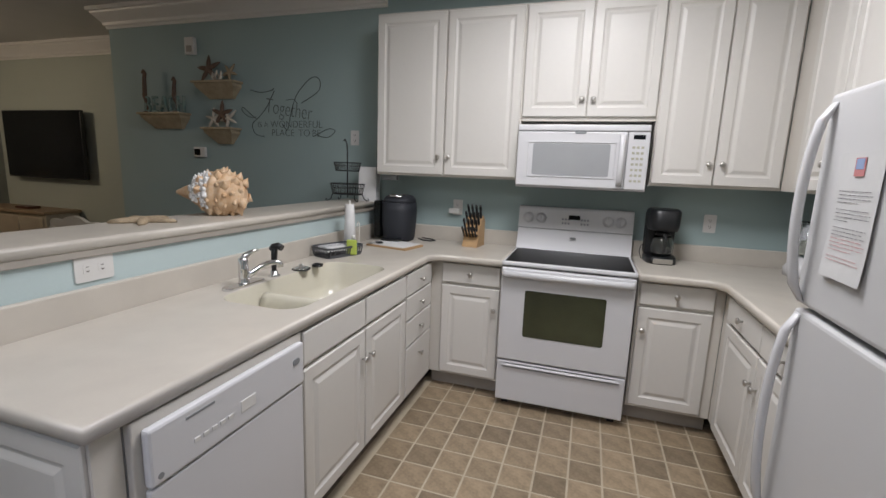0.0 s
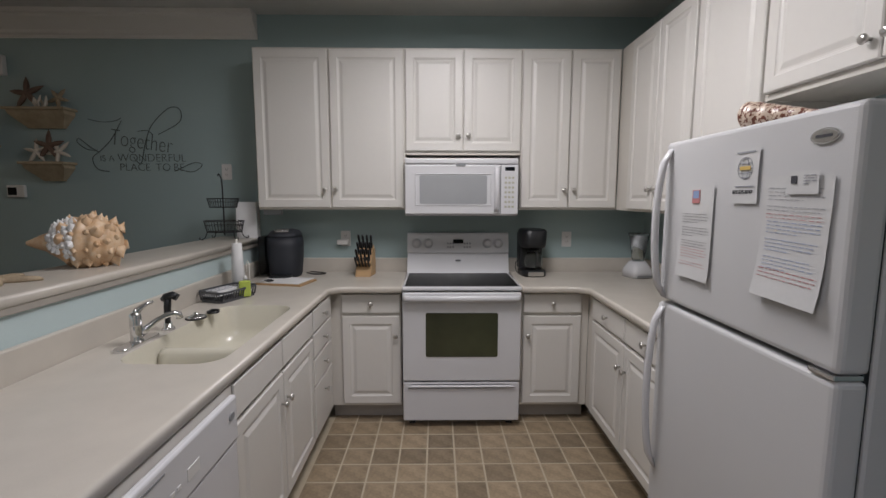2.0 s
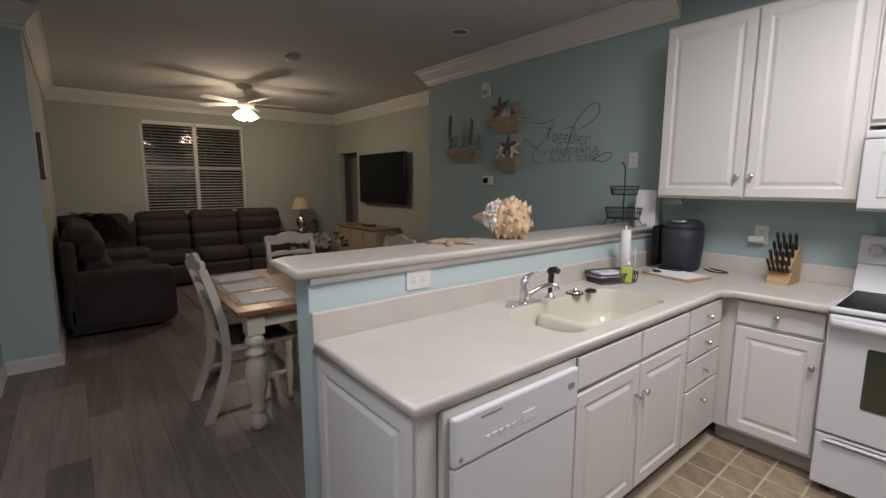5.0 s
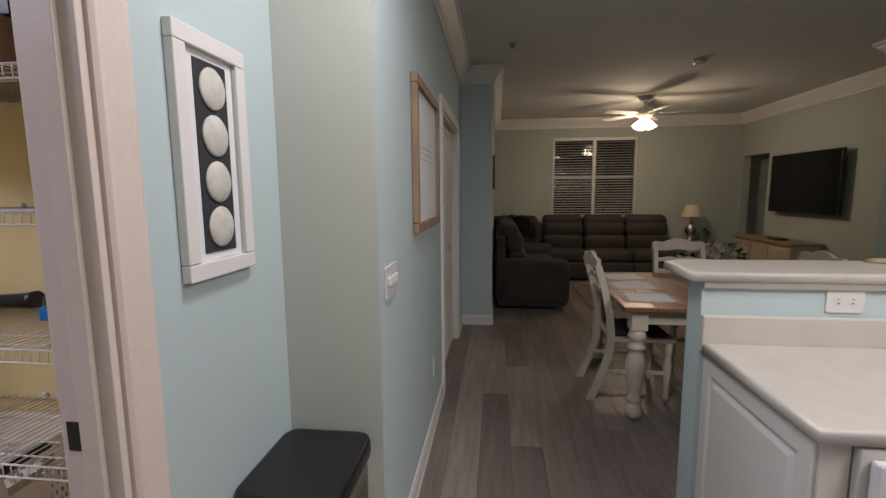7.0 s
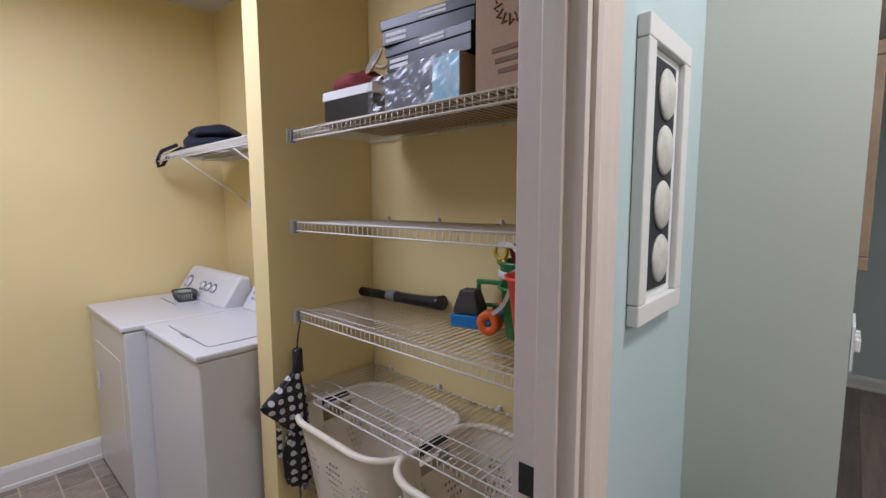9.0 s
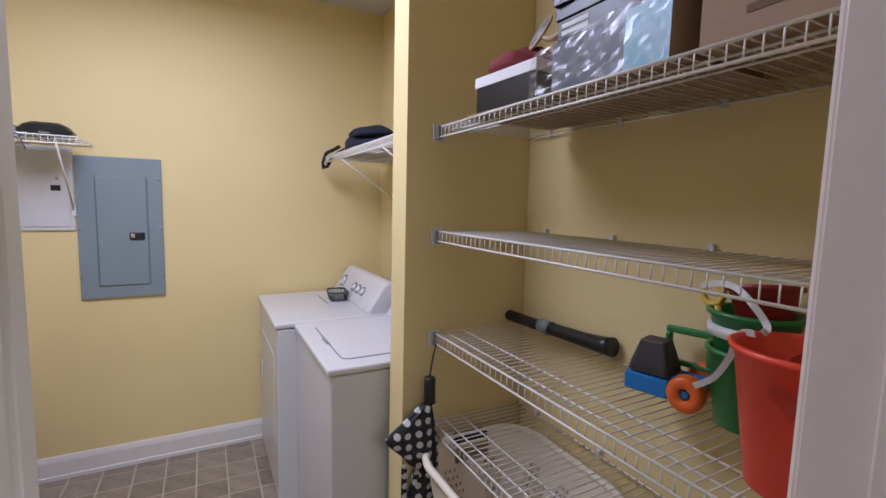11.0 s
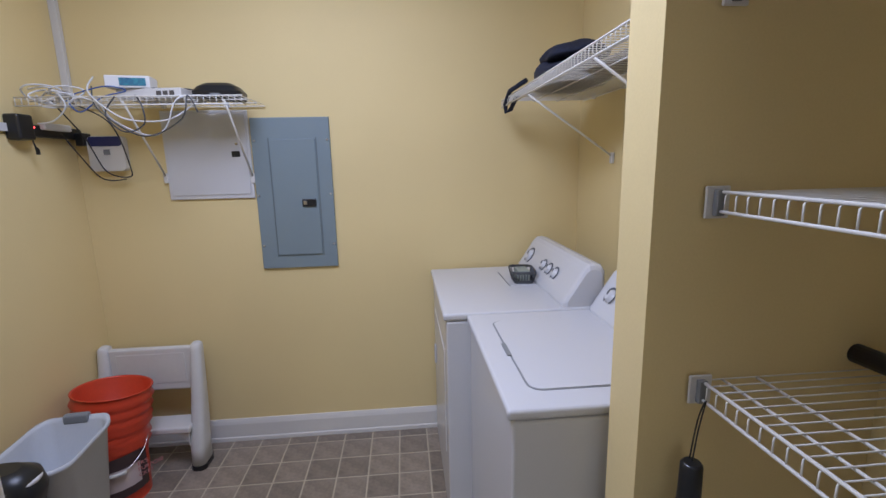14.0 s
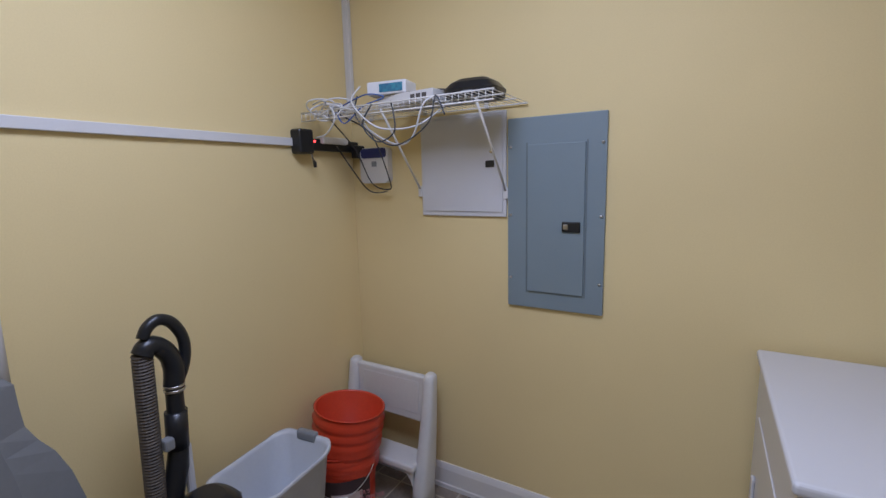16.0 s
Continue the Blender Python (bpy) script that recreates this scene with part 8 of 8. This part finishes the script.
part("handle", strap([(-1.04, -1.400, 1.176), (-1.04, -1.362, 1.208), (-1.03, -1.330, 1.262), (-1.00, -1.300, 1.318), (-0.99, -1.270, 1.328)]), WPL, rp_, "white strap handle hanging loose")
part("handle", strap([(-1.06, -1.415, 1.383), (-1.05, -1.375, 1.396), (-1.04, -1.335, 1.394), (-1.03, -1.300, 1.372), (-1.03, -1.272, 1.338), (-1.0, -1.262, 1.330)]), WPL, rp_, "white strap handle")
bag_ = thing("plastic_wrap", at(-0.965, -1.18, Z3 + 0.15), "crumpled clear plastic wrap in the red bucket", "plastic wrap")
part("wrap", lump(0.13, 0.13, 0.075, 4.0, amp=0.5), glassy("clear_film", (0.85, 0.88, 0.9), 0.12, 1.2), bag_)
yt = thing("toy_sand_mould", at(-1.12, -1.425, Z3 + 0.243), "yellow ring-shaped sand toy in the green bucket", "toy")
TOYY = surface("toy_yellow_plastic", (0.72, 0.48, 0.04), 0.4)
part("ring", tube(bmesh.new(), [(0.0, 0.022 * math.cos(a), 0.028 + 0.024 * math.sin(a)) for a in [j * math.pi / 9 for j in range(18)]], 0.007, 8, True), TOYY, yt)
part("stem", tube(bmesh.new(), [(0, 0.012, 0.005), (0.0, 0.02, -0.05)], 0.007, 8), TOYY, yt)

# boxes on the top shelf
Z1 = 1.7925
KRAFT = surface("kraft_cardboard", (0.36, 0.24, 0.15), 0.8, 0.08, 5, 60, 0.1)
BOXK = surface("black_card_box", (0.006, 0.007, 0.009), 0.35, 0.2, 8)
fp = thing("flattened_carton", at(-1.02, -1.74, Z1, 2), "flat kraft cardboard sheet under the boxes", "cardboard")
part("sheet", boxed(-0.17, 0.165, -0.30, 0.38, 0, 0.006, 0.001), KRAFT, fp)
b1 = thing("shoe_box", at(-1.01, -1.90, Z1 + 0.0065, 4), "black box with a white lid on the top shelf", "box")
part("carton", boxed(-0.13, 0.13, -0.13, 0.12, 0, 0.080, 0.002), BOXK, b1)
part("lid", boxed(-0.134, 0.134, -0.134, 0.124, 0.078, 0.108, 0.002), PAPER, b1)
rb = thing("red_cloth", at(-0.97, -1.93, Z1 + 0.113), "folded dark red fabric pouch on the white lid", "pouch")
part("pouch", lump(0.19, 0.22, 0.080, 3.0), surface("dark_red_fabric", (0.22, 0.02, 0.025), 0.8, 0.15, 9, 120, 0.4), rb)
gg = thing("swim_goggles", at(-0.97, -1.86, Z1 + 0.20), "tan mask with a round grey lens on the pouch", "goggles")
part("lens", lathe(bmesh.new(), [(0.042, -0.005), (0.045, 0.0), (0.042, 0.007), (0.002, 0.008)], 22, pose(0, 0, 0.015, 60, 20, 60)), GREYPL, gg)
part("rim", tube(bmesh.new(), [tuple(pose(0, 0, 0.015, 60, 20, 60) @ Vector((0.046 * math.cos(a), 0.046 * math.sin(a), 0.0))) for a in [j * math.pi / 9 for j in range(18)]], 0.005, 6, True), surface("tan_rubber", (0.55, 0.42, 0.26), 0.6), gg)
part("strap", tube(bmesh.new(), spline([(0.02, 0.02, 0.0), (0.01, 0.06, -0.02), (-0.01, 0.10, 0.01), (0.0, 0.13, 0.02)], 4), 0.008, 6), bpy.data.materials["tan_rubber"], gg)
bb = thing("blue_box", at(-1.01, -1.545, Z1 + 0.0065, -3), "kraft box with a blue printed end wrapped in clear film", "box")
part("carton", boxed(-0.14, 0.13, -0.16, 0.165, 0, 0.120, 0.003), KRAFT, bb)
part("print", boxed(0.1305, 0.132, 0.06, 0.163, 0.002, 0.118), surface("sky_blue_print", (0.12, 0.42, 0.58), 0.4, 0.3, 20, 60, second=(0.5, 0.62, 0.7)), bb, "sky blue printed panel")
part("dark_print", boxed(0.1305, 0.132, -0.158, 0.059, 0.002, 0.118), surface("slate_print", (0.13, 0.15, 0.20), 0.4, 0.3, 14, 40), bb)
bm = bmesh.new()
rnd = random.Random(8)
g = [[bm.verts.new((0.138 + 0.010 * noise.noise(Vector((i * 0.7, j * 0.9, 2))) + 0.012 * noise.noise(Vector((i * 0.25, j * 0.3, 5))), -0.24 + 0.40 * i / 26, 0.003 + 0.122 * j / 10 * (1 - 0.5 * max(0, 0.3 - i / 26)))) for j in range(11)] for i in range(27)]
for i in range(26):
    for j in range(10):
        bm.faces.new((g[i][j], g[i + 1][j], g[i + 1][j + 1], g[i][j + 1]))
FILM, t, b = nodes_of("crumpled_film")
tr, gl, mx = (t.nodes.new(n) for n in ("ShaderNodeBsdfTransparent", "ShaderNodeBsdfGlossy", "ShaderNodeMixShader"))
gl.inputs["Roughness"].default_value = 0.38
mx.inputs["Fac"].default_value = 0.14
t.links.new(tr.outputs[0], mx.inputs[1])
t.links.new(gl.outputs[0], mx.inputs[2])
t.links.new(mx.outputs[0], t.nodes["Material Output"].inputs["Surface"])
part("film", bm, FILM, bb, "crumpled clear film")
for k, (zz, yy, rz) in enumerate(((0.0, -1.535, 1), (0.074, -1.55, 7))):
    b3 = thing("shoe_box", at(-1.02, yy, Z1 + 0.128 + zz, rz), "black shoe box with white lettering on the stack", "box", "stacked black shoe boxes")
    part("carton", boxed(-0.13, 0.13, -0.165, 0.165, 0, 0.049, 0.002), BOXK, b3)
    part("lid", boxed(-0.134, 0.134, -0.169, 0.169, 0.044, 0.074, 0.002), BOXK, b3)
    bm = bmesh.new()
    for j in range(2):
        box(bm, 0.1305, 0.1315, -0.15, -0.07, 0.008 + 0.016 * j, 0.018 + 0.016 * j)
        box(bm, 0.1345, 0.1355, -0.02, 0.075, 0.050 + 0.011 * j, 0.057 + 0.011 * j)
    part("lettering_bars", bm, PAPER, b3)
ct = thing("carton", at(-1.0, -1.215, Z1 + 0.001, -3), "tall kraft cardboard carton with a round printed emblem", "box")
part("carton", boxed(-0.14, 0.135, -0.115, 0.115, 0, 0.29, 0.003), KRAFT, ct)
bm = bmesh.new()
INKB = surface("brown_print", (0.16, 0.09, 0.055), 0.8)
for j in range(14):
    a = 2 * math.pi * j / 14
    tube(bm, [(0.1365, 0.03 * math.cos(a), 0.20 + 0.03 * math.sin(a)), (0.1365, 0.055 * math.cos(a + 0.1), 0.20 + 0.055 * math.sin(a + 0.1)), (0.1365, 0.045 * math.cos(a + 0.35), 0.20 + 0.045 * math.sin(a + 0.35))], 0.0022, 4)
for j in range(3):
    box(bm, 0.1355, 0.1365, -0.06 + 0.01 * j, 0.07 - 0.015 * j, 0.09 - 0.026 * j, 0.102 - 0.026 * j)
part("emblem", bm, INKB, ct)
part("tape", boxed(-0.02, 0.02, -0.116, 0.116, 0.2905, 0.292), surface("brown_tape", (0.30, 0.19, 0.10), 0.3), ct)
bk_ = thing("dark_case", at(-1.0, -1.24, Z1 + 0.292, 2), "flat black case on top of the carton", "case")
part("case", boxed(-0.13, 0.13, -0.20, 0.09, 0, 0.06, 0.01), BLACKPL, bk_)

# ---- floor pieces ----
tiled(-1.131, 1.27, 0.512, 3.28, 0.158, 0.010, "floor_kitchen", TILE, lambda x, y: x > 0.76 or y > 2.81 or x < -1.06, 0.023, 0.028)
tiled(-1.305, 1.27, -3.845, -1.0, 0.153, 0.008, "floor_laundry", TILE2, lambda x, y: y > -1.04 and (x < -0.62 or x > 0.315) or (x < -0.6 and y < -2.42), 0.146, 0.073)
floor = slab("floor_wood", -8.4, 1.27, -1.0, 4.03, -0.0115, -0.004, UNDER, "dark gaps between the floor planks")
rnd = random.Random(3)
width, length = 0.18, 1.22
shapes = {}
for j in range(28):
    y = -1.0 + j * width
    x = -8.4 - rnd.uniform(0, length)
    while x < 1.27:
        a, b, c, d = max(x, -8.4), min(x + length, 1.27), y, min(y + width, 4.03)
        x += length
        if c >= 0.49 and b > -1.05:
            b = min(b, -1.052)
        if b - a < 0.02 or d - c < 0.02:
            continue
        if d < -0.6 and b < -1.4 and a > -8.5:
            continue
        if b < -4.95 and d < -0.24:
            continue
        if c < -0.7 and a < -1.31:
            a = -1.31
            if b - a < 0.02:
                continue
        key = (round(b - a, 3), round(d - c, 3))
        if key not in shapes:
            bm = boxed(0.0004, b - a - 0.0004, 0.0004, d - c - 0.0004, -0.0038, -0.0005, 0.001, 1)
            me = bpy.data.meshes.new("plank")
            bm.to_mesh(me)
            bm.free()
            me.materials.append(PLANK)
            shapes[key] = me
        p = new("plank", shapes[key])
        p.parent = floor
        p.location = (a, c, 0)
